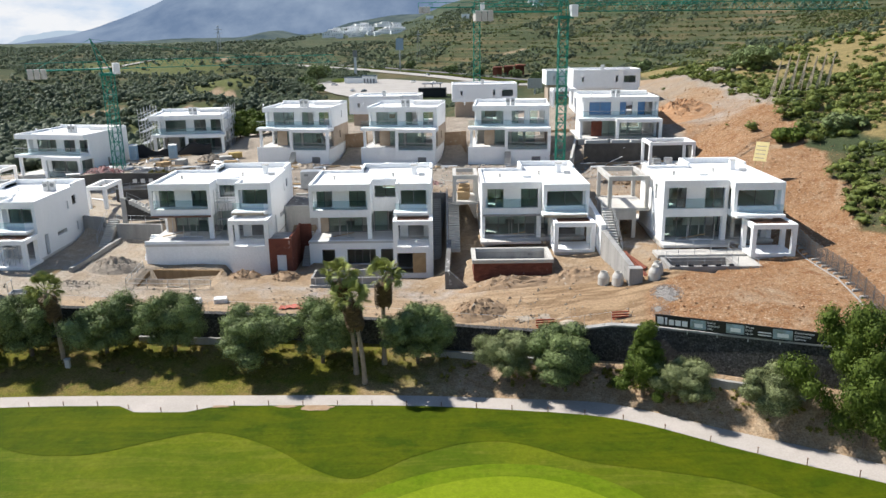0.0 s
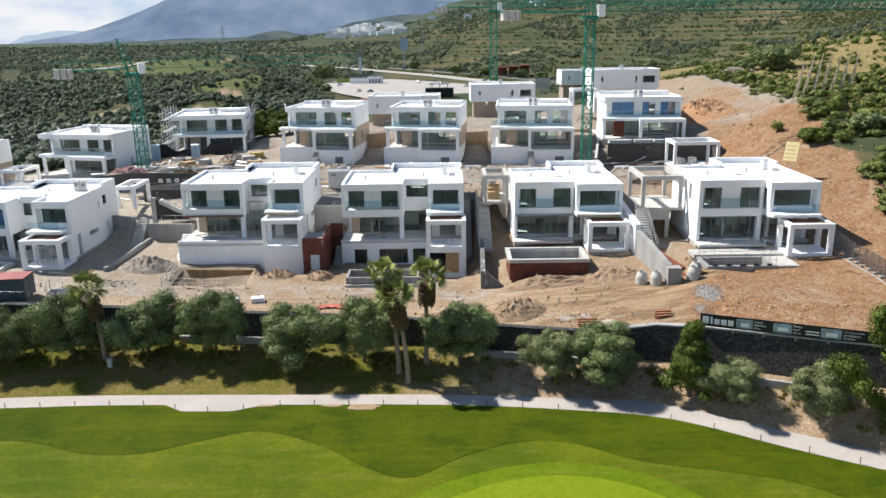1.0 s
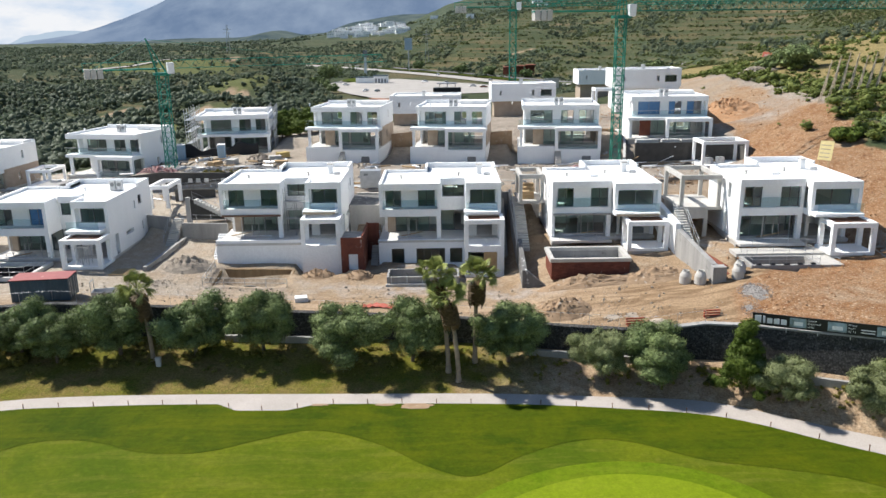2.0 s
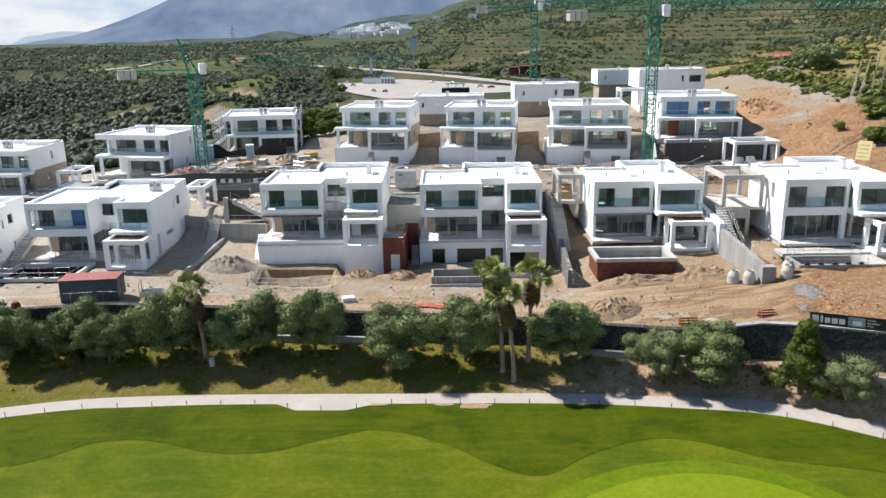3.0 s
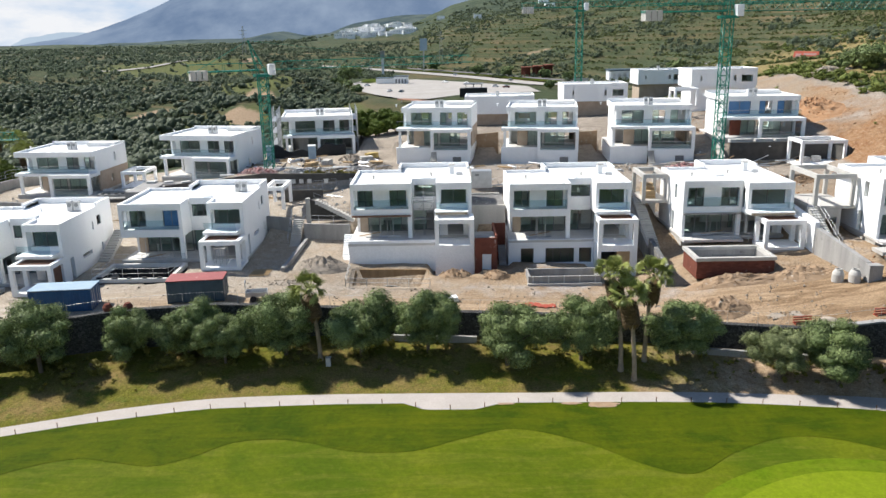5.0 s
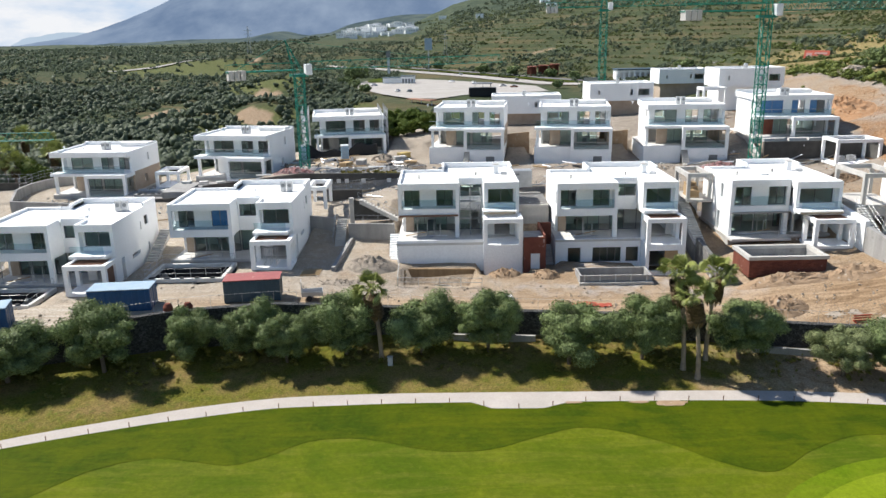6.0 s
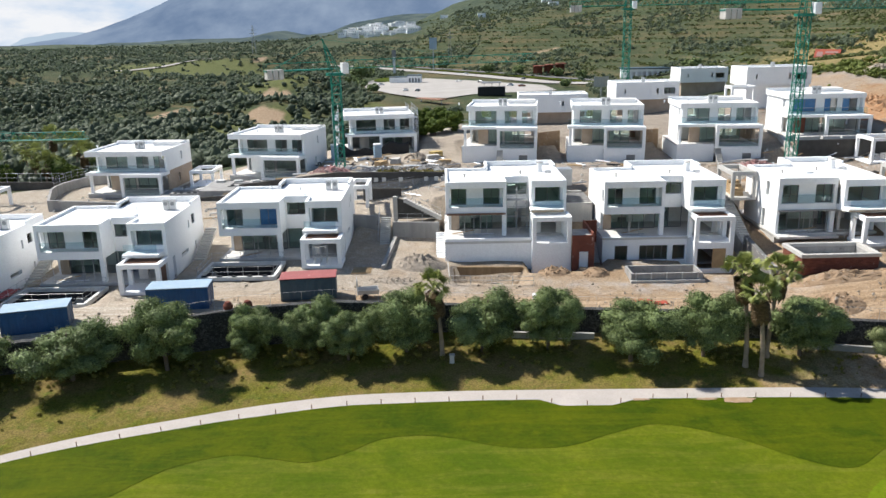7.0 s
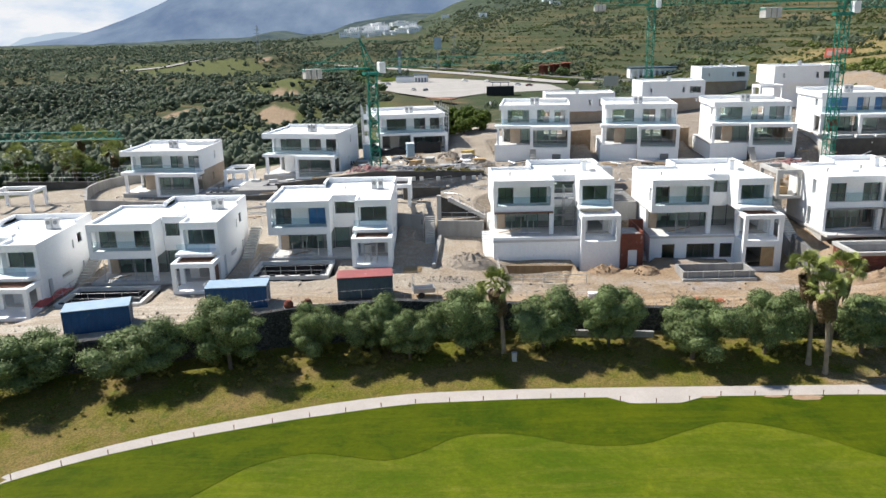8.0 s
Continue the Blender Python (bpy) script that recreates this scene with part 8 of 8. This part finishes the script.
            pallet_stack(pose(u, y1 - 1.2 - 0.4 * k, zc, 0, 0, 15 * k), 1.3, 0.8, 0.35, RIM, "stack of pale slabs on a concrete terrace", layers=2)
    open_structure(-70.0, -66.4, 113.0, 118.0, 6.0, 8.3, "white concrete pergola beside a villa", True, WHITE)
    rail([(-66.0, 108.0, 7.4), (-54.0, 105.2, 8.6)], 1.0)
    rail([(20.4, 112.3, 11.3), (30.0, 112.3, 11.3)], 0.9)
    for x, y, a, w in ((20.8, 113.0, 3, 3.4), (24.6, 113.2, -4, 2.6), (27.4, 112.9, 2, 2.4)):
        pallet_stack(pose(x, y, 11.05, 0, 0, a), w, 0.9, 0.5, RIM, "stack of pale slabs on a villa terrace", layers=3)
    for k in range(9):
        x = 18.6 + 1.25 * k
        plank((x, 111.2 + 0.2 * (k % 3), 8.3 + 0.1 * (k % 2)), (x + 2.2, 111.0 + 0.25 * (k % 2), 8.5 + 0.9 * (k % 4 == 0)), 0.06, "loose board leaning by a terrace wall", (TIMBER, SIGNWHITE, WEATHERED)[k % 3])
    for x, y, w in ((29.6, 108.2, 1.2), (31.6, 108.8, 1.0)):
        pallet_stack(pose(x, y, 8.6, 0, 0, 8), w, 0.9, 0.9, STEEL, "grey building materials stored under a carport", layers=3)


def build_slope_things():
    # mesh fence down the right edge
    pts = [(34.0, 71.5, 0), (33.6, 68, 0), (33.5, 64.8, 0), (33.4, 61.5, 0), (32.8, 57, 0), (31.4, 50.8, 0)]
    for a, b in zip(pts, pts[1:]):
        n = 3
        for k in range(n):
            x, y = a[0] + (b[0] - a[0]) * k / n, a[1] + (b[1] - a[1]) * k / n
            x2, y2 = a[0] + (b[0] - a[0]) * (k + 0.96) / n, a[1] + (b[1] - a[1]) * (k + 0.96) / n
            f = thing("fence_panel", Matrix.Translation(on(x, y)), "galvanised mesh site fence panel on a concrete foot", "fence", "site fence panels")
            d = Vector((x2 - x, y2 - y, height(x2, y2) - height(x, y)))
            for q in (0, 1):
                bm = bmesh.new()
                bar(bm, d * q, d * q + Vector((0, 0, 1.7)), 0.028, 5)
                part("post", bm, ALU, f)
            bm = bmesh.new()
            for q in range(7):
                bar(bm, Vector((0, 0, 0.1 + q * 0.25)), d + Vector((0, 0, 0.1 + q * 0.25)), 0.012, 3)
            for q in range(16):
                bar(bm, d * (q / 15) + Vector((0, 0, 0.1)), d * (q / 15) + Vector((0, 0, 1.62)), 0.010, 3)
            part("mesh", bm, ALU, f)
            part("foot", bevelled(boxes((-0.35, 0.35, -0.12, 0.12, -0.05, 0.16)), 0.02), CONCRETE, f)
    for a, b in zip(pts, pts[1:]):
        za, zb = height(a[0] - 0.5, a[1]), height(b[0] - 0.5, b[1])
        slab_wall("kerb", (a[0] - 0.5, a[1]), (b[0] - 0.5, b[1]), 0.14, min(za, zb) - 0.5, za + 0.03, zb + 0.03, CONCRETE, "grey concrete kerb along a site fence")
    # yellow sign board behind the right villa
    zs = height(35.5, 86.8)
    s = thing("sign_board", pose(35.5, 86.8, zs, -14, 0, -46), "pale yellow board sign on two posts", "sign")
    part("board", boxes((-0.75, 0.75, -0.03, 0.03, 12.5 - zs, 14.7 - zs)), PALESIGN, s)
    part("print_bar", boxes(*[(-0.6, 0.5, -0.034, -0.03, 12.8 - zs + 0.45 * k, 12.9 - zs + 0.45 * k) for k in range(4)]), WEATHERED, s)
    for x in (-0.5, 0.5):
        part("post", boxes((x - 0.05, x + 0.05, 0.03, 0.1, -0.2, 14.6 - zs)), TIMBER, s)
    # timber back-stays of a large hoarding on the hill
    t = thing("timber_scaffold", Matrix.Translation((48.6, 113.6, height(48.6, 113.6))), "row of slanting weathered timber props on the hillside", "timber props")
    rng = np.random.default_rng(3)
    for k in range(7):
        x = k * 1.3
        zb = height(48.6 + x, 113.6) - height(48.6, 113.6)
        top = zb + 5.4 + rng.uniform(-0.5, 0.3)
        for a, b in (((x - 1.7, -0.6, zb - 0.7), (x + 0.5, 1.2, top)), ((x - 0.1, 1.3, zb - 0.3), (x + 0.6, 1.3, top + 0.2)), ((x - 1.2, -0.2, zb - 0.5), (x + 0.3, 1.25, top - 1.6))):
            bm = bmesh.new()
            bar(bm, a, b, 0.07, 5)
            part("prop", bm, WEATHERED, t)
    rubble("rock_pile", 51.0, 147.5, 4.4, 2.0, 0.9, 110, 0.42, STONE, "pale rocks piled at the slope's top", 41, "rocks")
    rubble("spoil_heap", 38.0, 126.0, 4.6, 6.5, 2.2, 420, 0.16, REDCLOD, "heap of loose red earth below the cut slope", 42)


def build_far():
    def ribbon(name, pts, width, material, label, lift=0.25):
        verts, faces = [], []
        P = [Vector((*p, 0)) for p in pts]
        fine = []
        for a, b in zip(P, P[1:]):
            n = max(2, int((b - a).length / 12))
            fine += [a.lerp(b, k / n) for k in range(n)]
        fine.append(P[-1])
        for i, p in enumerate(fine):
            d = (fine[min(i + 1, len(fine) - 1)] - fine[max(i - 1, 0)]).normalized()
            s = Vector((-d.y, d.x, 0)) * width / 2
            for k in (-1, -0.33, 0.33, 1):
                q = p + s * k
                verts.append((q.x, q.y, max(height(q.x, q.y), height(p.x, p.y) - 0.6) + lift))
        for i in range(len(fine) - 1):
            for k in range(3):
                faces.append((4 * i + k, 4 * i + k + 1, 4 * i + 5 + k, 4 * i + 4 + k))
        me = bpy.data.meshes.new(name)
        me.from_pydata(verts, [], faces)
        me.materials.append(material)
        tagged(new(name, me), label, "road", kind="structure")
    ribbon("road", ROAD_LINE, 16, PAVED, "pale grey main road across the valley", 0.6)
    yard = ((-84, 520), (-79, 562), (-40, 566), (-13, 533), (30, 473), (32, 428), (-14, 413), (-29, 391), (-44, 398), (-60, 429), (-77, 475))
    bm = bmesh.new()
    mid = (-28, 478)
    rings = [[bm.verts.new((mid[0] + (x - mid[0]) * f, mid[1] + (y - mid[1]) * f, -4.15)) for x, y in yard] for f in (0.25, 0.5, 0.75, 1.0)]
    bm.faces.new(rings[0])
    for p, q in zip(rings, rings[1:]):
        for i in range(len(yard)):
            j = (i + 1) % len(yard)
            bm.faces.new((p[i], p[j], q[j], q[i]))
    bmesh.ops.recalc_face_normals(bm, faces=bm.faces[:])
    solid("forecourt", bm, PAVED, None, "pale paved forecourt below the main road", "pavement", kind="structure")
    bm = bmesh.new()
    bm.faces.new([bm.verts.new((-72 + 7 * math.cos(a), 556 + 26 * math.sin(a), -3.95)) for a in np.linspace(0, 2 * math.pi, 18, endpoint=False)])
    solid("planted_island", bm, ROUGH, None, "green planted island in the forecourt", "lawn", kind="structure")
    ribbon("verge", [(x + 18, y + 2) for x, y in ROAD_LINE[1:]], 7, ROUGH, "green grass verge between two roads", 0.75)
    tc = thing("terracotta_canopy", pose(-42, 378, height(-38, 374), 0, 0, -50), "long low terracotta roof on posts", "canopy")
    part("roof", boxes((0, 17, -2.5, 2.5, 1.6, 2.0)), TERRACOTTA, tc)
    for x in (0.5, 8, 16):
        part("post", boxes((x, x + 0.3, -0.2, 0.2, -1, 1.6)), STEEL, tc)
    ribbon("farm_track", [(-275, 570), (-245, 600), (-222, 632), (-190, 650)], 4, PAVED, "pale farm track over the meadow", 0.6)
    ribbon("access_road", [(-66, 205), (-74, 232), (-80, 262), (-77, 280), (-66, 286), (-48, 284), (-28, 290)], 3.5, PAVED, "pale earth access road", 0.4)
    ribbon("service_road", [(x + 30, y + 4) for x, y in ROAD_LINE[1:]], 9, ROADMAT, "dark asphalt carriageway beside the main road", 0.7)
    cars = ((-70, 500, 20, SIGNWHITE), (-52, 445, 70, SIGNWHITE), (-45, 440, 70, SLATEBOX), (-20, 520, -40, SIGNWHITE), (-6, 505, -40, ALU), (10, 470, 10, SIGNWHITE), (16, 462, 10, BRICKRED), (-90, 745, 60, SIGNWHITE), (-12, 604, 62, SIGNWHITE), (24, 528, 64, ALU), (-118, 792, 55, SIGNWHITE))
    for x, y, a, paint in cars:
        on_road = abs(x - valley_road(y)) < 8
        c = thing("parked_car", pose(x, y, height(x, y) + (0.62 if on_road else 0.27), 0, 0, a), "small car far off on the pale valley paving", "car", "cars in the valley")
        part("body", bevelled(boxes((-2.1, 2.1, -0.88, 0.88, 0.3, 0.95)), 0.12), paint, c)
        part("cabin", bevelled(boxes((-1.2, 0.9, -0.78, 0.78, 0.95, 1.5)), 0.15), ALU, c)
        for wx in (-1.35, 1.35):
            for wy in (-0.82, 0.66):
                bm = bmesh.new()
                lathe(bm, [(0.2, 0), (0.32, 0.02), (0.32, 0.14), (0.2, 0.16)], 10)
                bmesh.ops.rotate(bm, verts=bm.verts[:], matrix=Matrix.Rotation(radians(-90), 3, "X"))
                bmesh.ops.translate(bm, verts=bm.verts[:], vec=(wx, wy, 0.32))
                part("wheel", bm, BLACKNET, c)
    st = thing("filling_station", pose(-66, 522, -4.1, 0, 0, -6) @ Matrix.Scale(0.68, 4), "low white filling station with a dark blue roof", "building")
    part("shop", boxes((0, 20, 0, 10, 0, 5.0)), WHITE, st)
    part("annexe", boxes((18, 31, -2, 8, 0, 6.5)), WHITE, st)
    part("roof", boxes((-0.5, 18, -0.5, 10.5, 5.0, 5.6), (17.5, 31.5, -2.5, 8.5, 6.5, 7.3)), SLATEBOX, st, "dark blue flat roof")
    for k in range(4):
        part("opening", boxes((19.5 + k * 3, 21.3 + k * 3, -2.06, -1.9, 0.3, 4.2)), ALU, st)
    tw = thing("price_tower", pose(-67, 600, height(-67, 600)), "tall narrow white and dark sign tower", "sign")
    part("mast", boxes((-0.9, 0.9, -0.6, 0.6, 0, 15)), SIGNWHITE, tw)
    part("panel", boxes((-1.6, 1.6, -0.7, 0.7, 15, 20)), ALU, tw)
    bs = thing("black_shed", pose(-13, 400, -4.1, 0, 0, -5), "long black-clad shed with a thin canopy", "building")
    part("body", boxes((0, 14, 0, 6, 0, 4.2)), BLACKNET, bs)
    part("canopy", boxes((2, 12, -2, 7, 6.3, 6.6)), ALU, bs)
    for x in (3, 7, 11):
        part("post", boxes((x, x + 0.3, 2, 2.3, 4.2, 6.3)), ALU, bs)
    rc = thing("red_canopy", pose(36, 565, height(42, 565) + 0.1, 0, 0, 0) @ Matrix.Scale(1.35, 4), "red steel market canopy beside the road", "canopy")
    for k in range(3):
        part("roof", boxes((k * 6, k * 6 + 5, 0, 8, 5 + 0.5 * k, 5.5 + 0.5 * k)), BRICKRED, rc)
        part("back_panel", boxes((k * 6, k * 6 + 5, 7.6, 7.9, 1.2, 5 + 0.5 * k)), BRICKRED, rc)
        part("post", boxes((k * 6 + 1, k * 6 + 1.5, 1, 1.5, 0, 5 + 0.5 * k)), BRICKRED, rc)
        part("post", boxes((k * 6 + 4, k * 6 + 4.5, 6, 6.5, 0, 5 + 0.5 * k)), BRICKRED, rc)
    wr = thing("white_arcade", pose(82, 484, height(94, 484) + 0.1, 0, 0, 0) @ Matrix.Scale(1.5, 4), "low white arcaded building with a blue roof", "building")
    part("front", boxes(*[(k * 2.2, k * 2.2 + 0.9, 0, 0.4, 0, 3) for k in range(9)], (0, 18.5, 0, 0.4, 3, 4)), WHITE, wr)
    part("hall", boxes((0, 18.5, 2.5, 9, 0, 4)), SIGNWHITE, wr)
    part("roof", boxes((-0.4, 19, -0.4, 9.4, 4, 4.5)), SLATEBOX, wr)
    bb = thing("billboard", pose(42, 360, height(42, 360)), "blank grey billboard on a post", "sign")
    part("board", boxes((-3.4, 3.4, -0.2, 0.2, 6.5, 11)), STEEL, bb)
    part("post", boxes((-0.3, 0.3, -0.2, 0.2, 0, 6.5)), STEEL, bb)
    b2 = thing("billboard", pose(-37.8, 688, height(-37.8, 688)), "tall blank blue-grey billboard on the hillside", "sign")
    zz = height(-37.8, 688)
    part("board", boxes((-3.2, 3.2, -0.3, 0.3, 13.5 - zz, 23.5 - zz)), BLUETOP, b2)
    part("post", boxes((-0.5, 0.5, -0.3, 0.3, 0, 13.5 - zz)), STEEL, b2)
    b3 = thing("billboard", pose(132.5, 335, 13.4, -10, 0, -58) @ Matrix.Diagonal((1.7, 1, 1, 1)), "small red billboard on the far hillside", "sign")
    part("board", boxes((-3.4, 3.4, -0.2, 0.2, 0.2, 4.0)), ORANGE, b3)
    part("print", boxes((-0.6, 2.8, -0.24, -0.2, 2.4, 3.2), (-0.6, 2.8, -0.24, -0.2, 1.0, 1.8), (-2.8, -1.2, -0.24, -0.2, 1.0, 3.0)), PINKMESH, b3, "pale print on a red board")
    for x in (-3, 3):
        part("post", boxes((x - 0.2, x + 0.2, 0.2, 0.5, -6, 4.0)), STEEL, b3)
    for x, y, tall in ((-189, 670, 26), (-22.7, 727, 30)):
        p = thing("pylon", pose(x, y, height(x, y)), "slim grey lattice pylon on the ridge", "pylon", "pylons")
        bm = bmesh.new()
        for sx, sy in ((-1, -1), (1, -1), (1, 1), (-1, 1)):
            bar(bm, (sx * 1.6, sy * 1.6, 0), (sx * 0.3, sy * 0.3, tall), 0.16, 4)
        part("mast", bm, STEEL, p)
        for z in (0.75, 0.86):
            part("arm", boxes((-3.5, 3.5, -0.15, 0.15, tall * z, tall * z + 0.3)), STEEL, p)
    rng = np.random.default_rng(4)
    for k in range(70):
        c = (-210 + 135 * rng.uniform(0, 1), 1350 + rng.uniform(-50, 70))
        w, d, h = rng.uniform(9, 18), rng.uniform(8, 12), rng.uniform(5, 11)
        z = height(*c)
        v = thing("village_house", pose(c[0], c[1], z - 2, 0, 0, rng.uniform(-20, 20)), "small white village house on a far hillside", "house", "white hill village")
        part("wall", boxes((0, w, 0, d, 0, h)), WHITE, v)
        for q in range(int(w // 4)):
            part("window", boxes((1.5 + q * 4, 3 + q * 4, -0.05, 0.1, h - 3.2, h - 1.6)), ALU, v)
        part("roof", boxes((-0.4, w + 0.4, -0.4, d + 0.4, h, h + 0.6)), ROOFING, v)
    for x, y, w in ((251, 1314, 26), (150, 1330, 16), (30, 1280, 12), (160, 1500, 18), (-30, 1420, 14)):
        v = thing("hill_house", pose(x, y, height(x, y) - 1), "white house on a distant hillside", "house", "white hill village")
        part("wall", boxes((0, w, 0, 10, 0, 8), (w * 0.6, w, -3, 0, 0, 5)), WHITE, v)
        part("roof", boxes((-0.4, w + 0.4, -0.4, 10.4, 8, 8.6)), ROOFING, v)
    # clipped trees on the valley floor
    for k, (x, y, r) in enumerate(((-86, 540, 10.0), (-88, 505, 5.0), (-80, 470, 4.5), (-70, 440, 4.5), (40, 452, 4), (62, 520, 5), (26, 585, 6), (6, 625, 6), (52, 560, 5), (118, 470, 6), (-30, 690, 7))):
        t = tree(70 + k, r * 0.8, r * 1.3, FOLIAGE, 0.5, 3000, label="rounded dark green tree on the valley floor")
        t.matrix_world = Matrix.Translation(on(x, y))
        tagged(t, group="valley trees")
    for k, (x, y, r, mat) in enumerate(((57.0, 146.0, 4.6, FOLIAGE), (53.5, 149.0, 2.0, FOLIAGE), (43.4, 97.2, 1.9, PINE), (49.8, 96.5, 2.3, FOLIAGE), (52.0, 84.0, 2.0, PINE))):
        t = tree(80 + k, r, r * 1.1, mat, 0.2, 6000, label="dense dark green bush on the slope")
        t.matrix_world = Matrix.Translation(on(x, y, -0.2))
        tagged(t, group="slope bushes")
    for k, (x, y, top) in enumerate(((-110, 130, 8.6), (-105.5, 134, 9.6), (-101, 128, 9.0), (-97, 135, 10.2), (-93.5, 130, 8.8), (-103, 139, 10.6), (-98.5, 126.5, 7.6))):
        z = height(x, y)
        palm(pose(x, y, z), top - z, (0.2, 0.1), 20 + k, 2.7)
    for k, (x, y, r, tall) in enumerate(((-112, 134, 3.0, 5.0), (-106.5, 127.5, 2.4, 4.2), (-99, 131.5, 2.8, 5.2), (-92, 135, 2.6, 5.0), (-95, 126.5, 2.0, 3.6), (-88.5, 131.5, 2.4, 4.2), (-38.5, 139, 2.2, 4.4), (-36.2, 141, 2.4, 5.2), (-34.0, 139.5, 2.2, 4.6), (-32.0, 141.5, 2.4, 4.8), (-30.2, 139, 2.0, 4.0), (-33.2, 136.8, 1.8, 3.2), (-36.4, 137, 1.8, 3.0))):
        t = tree(90 + k, r, tall, PINE, 0.16, 5000, label="lush green garden tree beside palms")
        t.matrix_world = Matrix.Translation(on(x, y, -0.2))
        tagged(t, group="grove behind the wall")


def build_wall_foot():
    """The mesh fence on top of the stone wall, a low drain wall at its foot and weeds on the bank."""
    top = [(x, float(np.interp(x, WALL_X, WALL_Y)), float(np.interp(x, WALL_X, WALL_Z))) for x in (-56, -50, -42, -36, -30, -21, -14, -8, 2, 9, 13)]
    rail(top, 1.1, STEEL, "thin galvanised fence along the stone wall", (1.0,), 2.4, "wall_fence", 0.011)
    for x0, x1 in ((-1, 8), (14, 25), (-27, -19)):
        a, b = (x0, float(np.interp(x0, WALL_X, WALL_Y)) - 1.25), (x1, float(np.interp(x1, WALL_X, WALL_Y)) - 1.25)
        za, zb = height(*a), height(*b)
        slab_wall("drain_wall", a, b, 0.3, min(za, zb) - 0.6, za + 0.5, zb + 0.5, CONCRETE, "low grey concrete drain wall at the bank's head")
    rng = np.random.default_rng(9)
    spots = []
    for k in range(420):
        x = rng.uniform(-78, 28)
        f = rng.uniform(0.12, 0.97) ** 0.6
        n_, w_ = path_n(x), float(np.interp(x, WALL_X, WALL_Y)) - 1.2
        y = n_ + (w_ - n_) * f
        spots.append((x, y, height(x, y), rng.uniform(0.12, 0.5) * (0.5 + f)))
    scatter("bank_weeds", 11, spots, WEEDS, 60, 0.16, "low yellow-green weeds and shrubs on the bank", "weeds")


def build_worn_patches():
    """Bare sandy patches where carts leave the path."""
    rng = np.random.default_rng(21)
    for x, w, d in ((-9.9, 1.4, 0.55), (-12.2, 0.9, 0.25), (-17.2, 0.8, 0.22)):
        bm = bmesh.new()
        y = path_s(x) - d * 0.75
        mid = bm.verts.new((x, y, golf_height(x, y) + 0.1))
        ring = []
        for k in range(26):
            a = k / 26 * 6.2832
            f = 0.8 + 0.35 * noise.noise((math.cos(a) * 2 + x, math.sin(a) * 2, 4)) + 0.1 * rng.uniform()
            px, py = x + w * f * math.cos(a), min(y + d * f * math.sin(a), path_s(x + w * f * math.cos(a)) - 0.03)
            ring.append(bm.verts.new((px, py, golf_height(px, py) + 0.096)))
        for k in range(26):
            bm.faces.new((mid, ring[k], ring[(k + 1) % 26]))
        solid("worn_patch", bm, EARTH, None, "bare sandy patch worn into the rough", "ground", kind="structure")


def build_path_posts():
    for k, x in enumerate(list(np.arange(-66, 28, 2.62))):
        y = notch(x) + 0.12
        p = thing("path_post", pose(x, y, 0.0), "short brown timber post at the path's edge", "post", "path edge posts")
        bm = bmesh.new()
        bar(bm, (0, 0, -0.1), (0, 0, 0.36), 0.032, 6)
        part("stake", bm, SLATWOOD, p)
        part("cap", boxes((-0.045, 0.045, -0.045, 0.045, 0.36, 0.39)), SLATWOOD, p)
    w = thing("utility_box", pose(-31.6, 58.9, height(-31.6, 58.9)), "small grey utility box on the bank", "utility box")
    part("body", bevelled(boxes((-0.2, 0.2, -0.15, 0.15, 0, 0.75)), 0.03), PALE_CONCRETE, w)
    part("lid", boxes((-0.23, 0.23, -0.18, 0.18, 0.75, 0.8)), PALE_CONCRETE, w)


PADS.append((-31.0, -23.7, 72.6, 77.0, 1.5))
PADS.append((-18.6, -14.6, 77.6, 86.4, 2.7))
PADS.append((-19.4, -14.0, 87.1, 95.0, 7.6))
PADS.append((-1.5, 0.1, 77.6, 90.5, 2.6))
for x0, x1, y0, y1, z in ((-74.2, -65.9, 67.2, 72.6, 3.5), (-56.8, -48.9, 71.8, 77.3, 4.4), (-89.0, -81.8, 64.0, 68.3, 2.9), (20.2, 26.6, 66.4, 69.6, 6.25)):
    PADS.append((x0 + 0.05, x1 - 0.05, y0 + 0.35, y1 + 0.15, z - 1.75))
    PADS.append((x0 - 1.2, x1 + 1.2, y0 - 1.4, y1 + 0.6, z - 0.06))
PADS.append((28.2, 35.2, 105.6, 111.5, 8.5))
build_ground()
build_golf()
build_retaining_wall()
build_mountains()
build_villas()
build_cranes()
build_front_site()
build_gravel()
build_stones()
build_banner()
build_back_site()
build_slope_things()
build_far()
build_worn_patches()
build_path_posts()
build_wall_foot()
build_trees()
build_scrub()
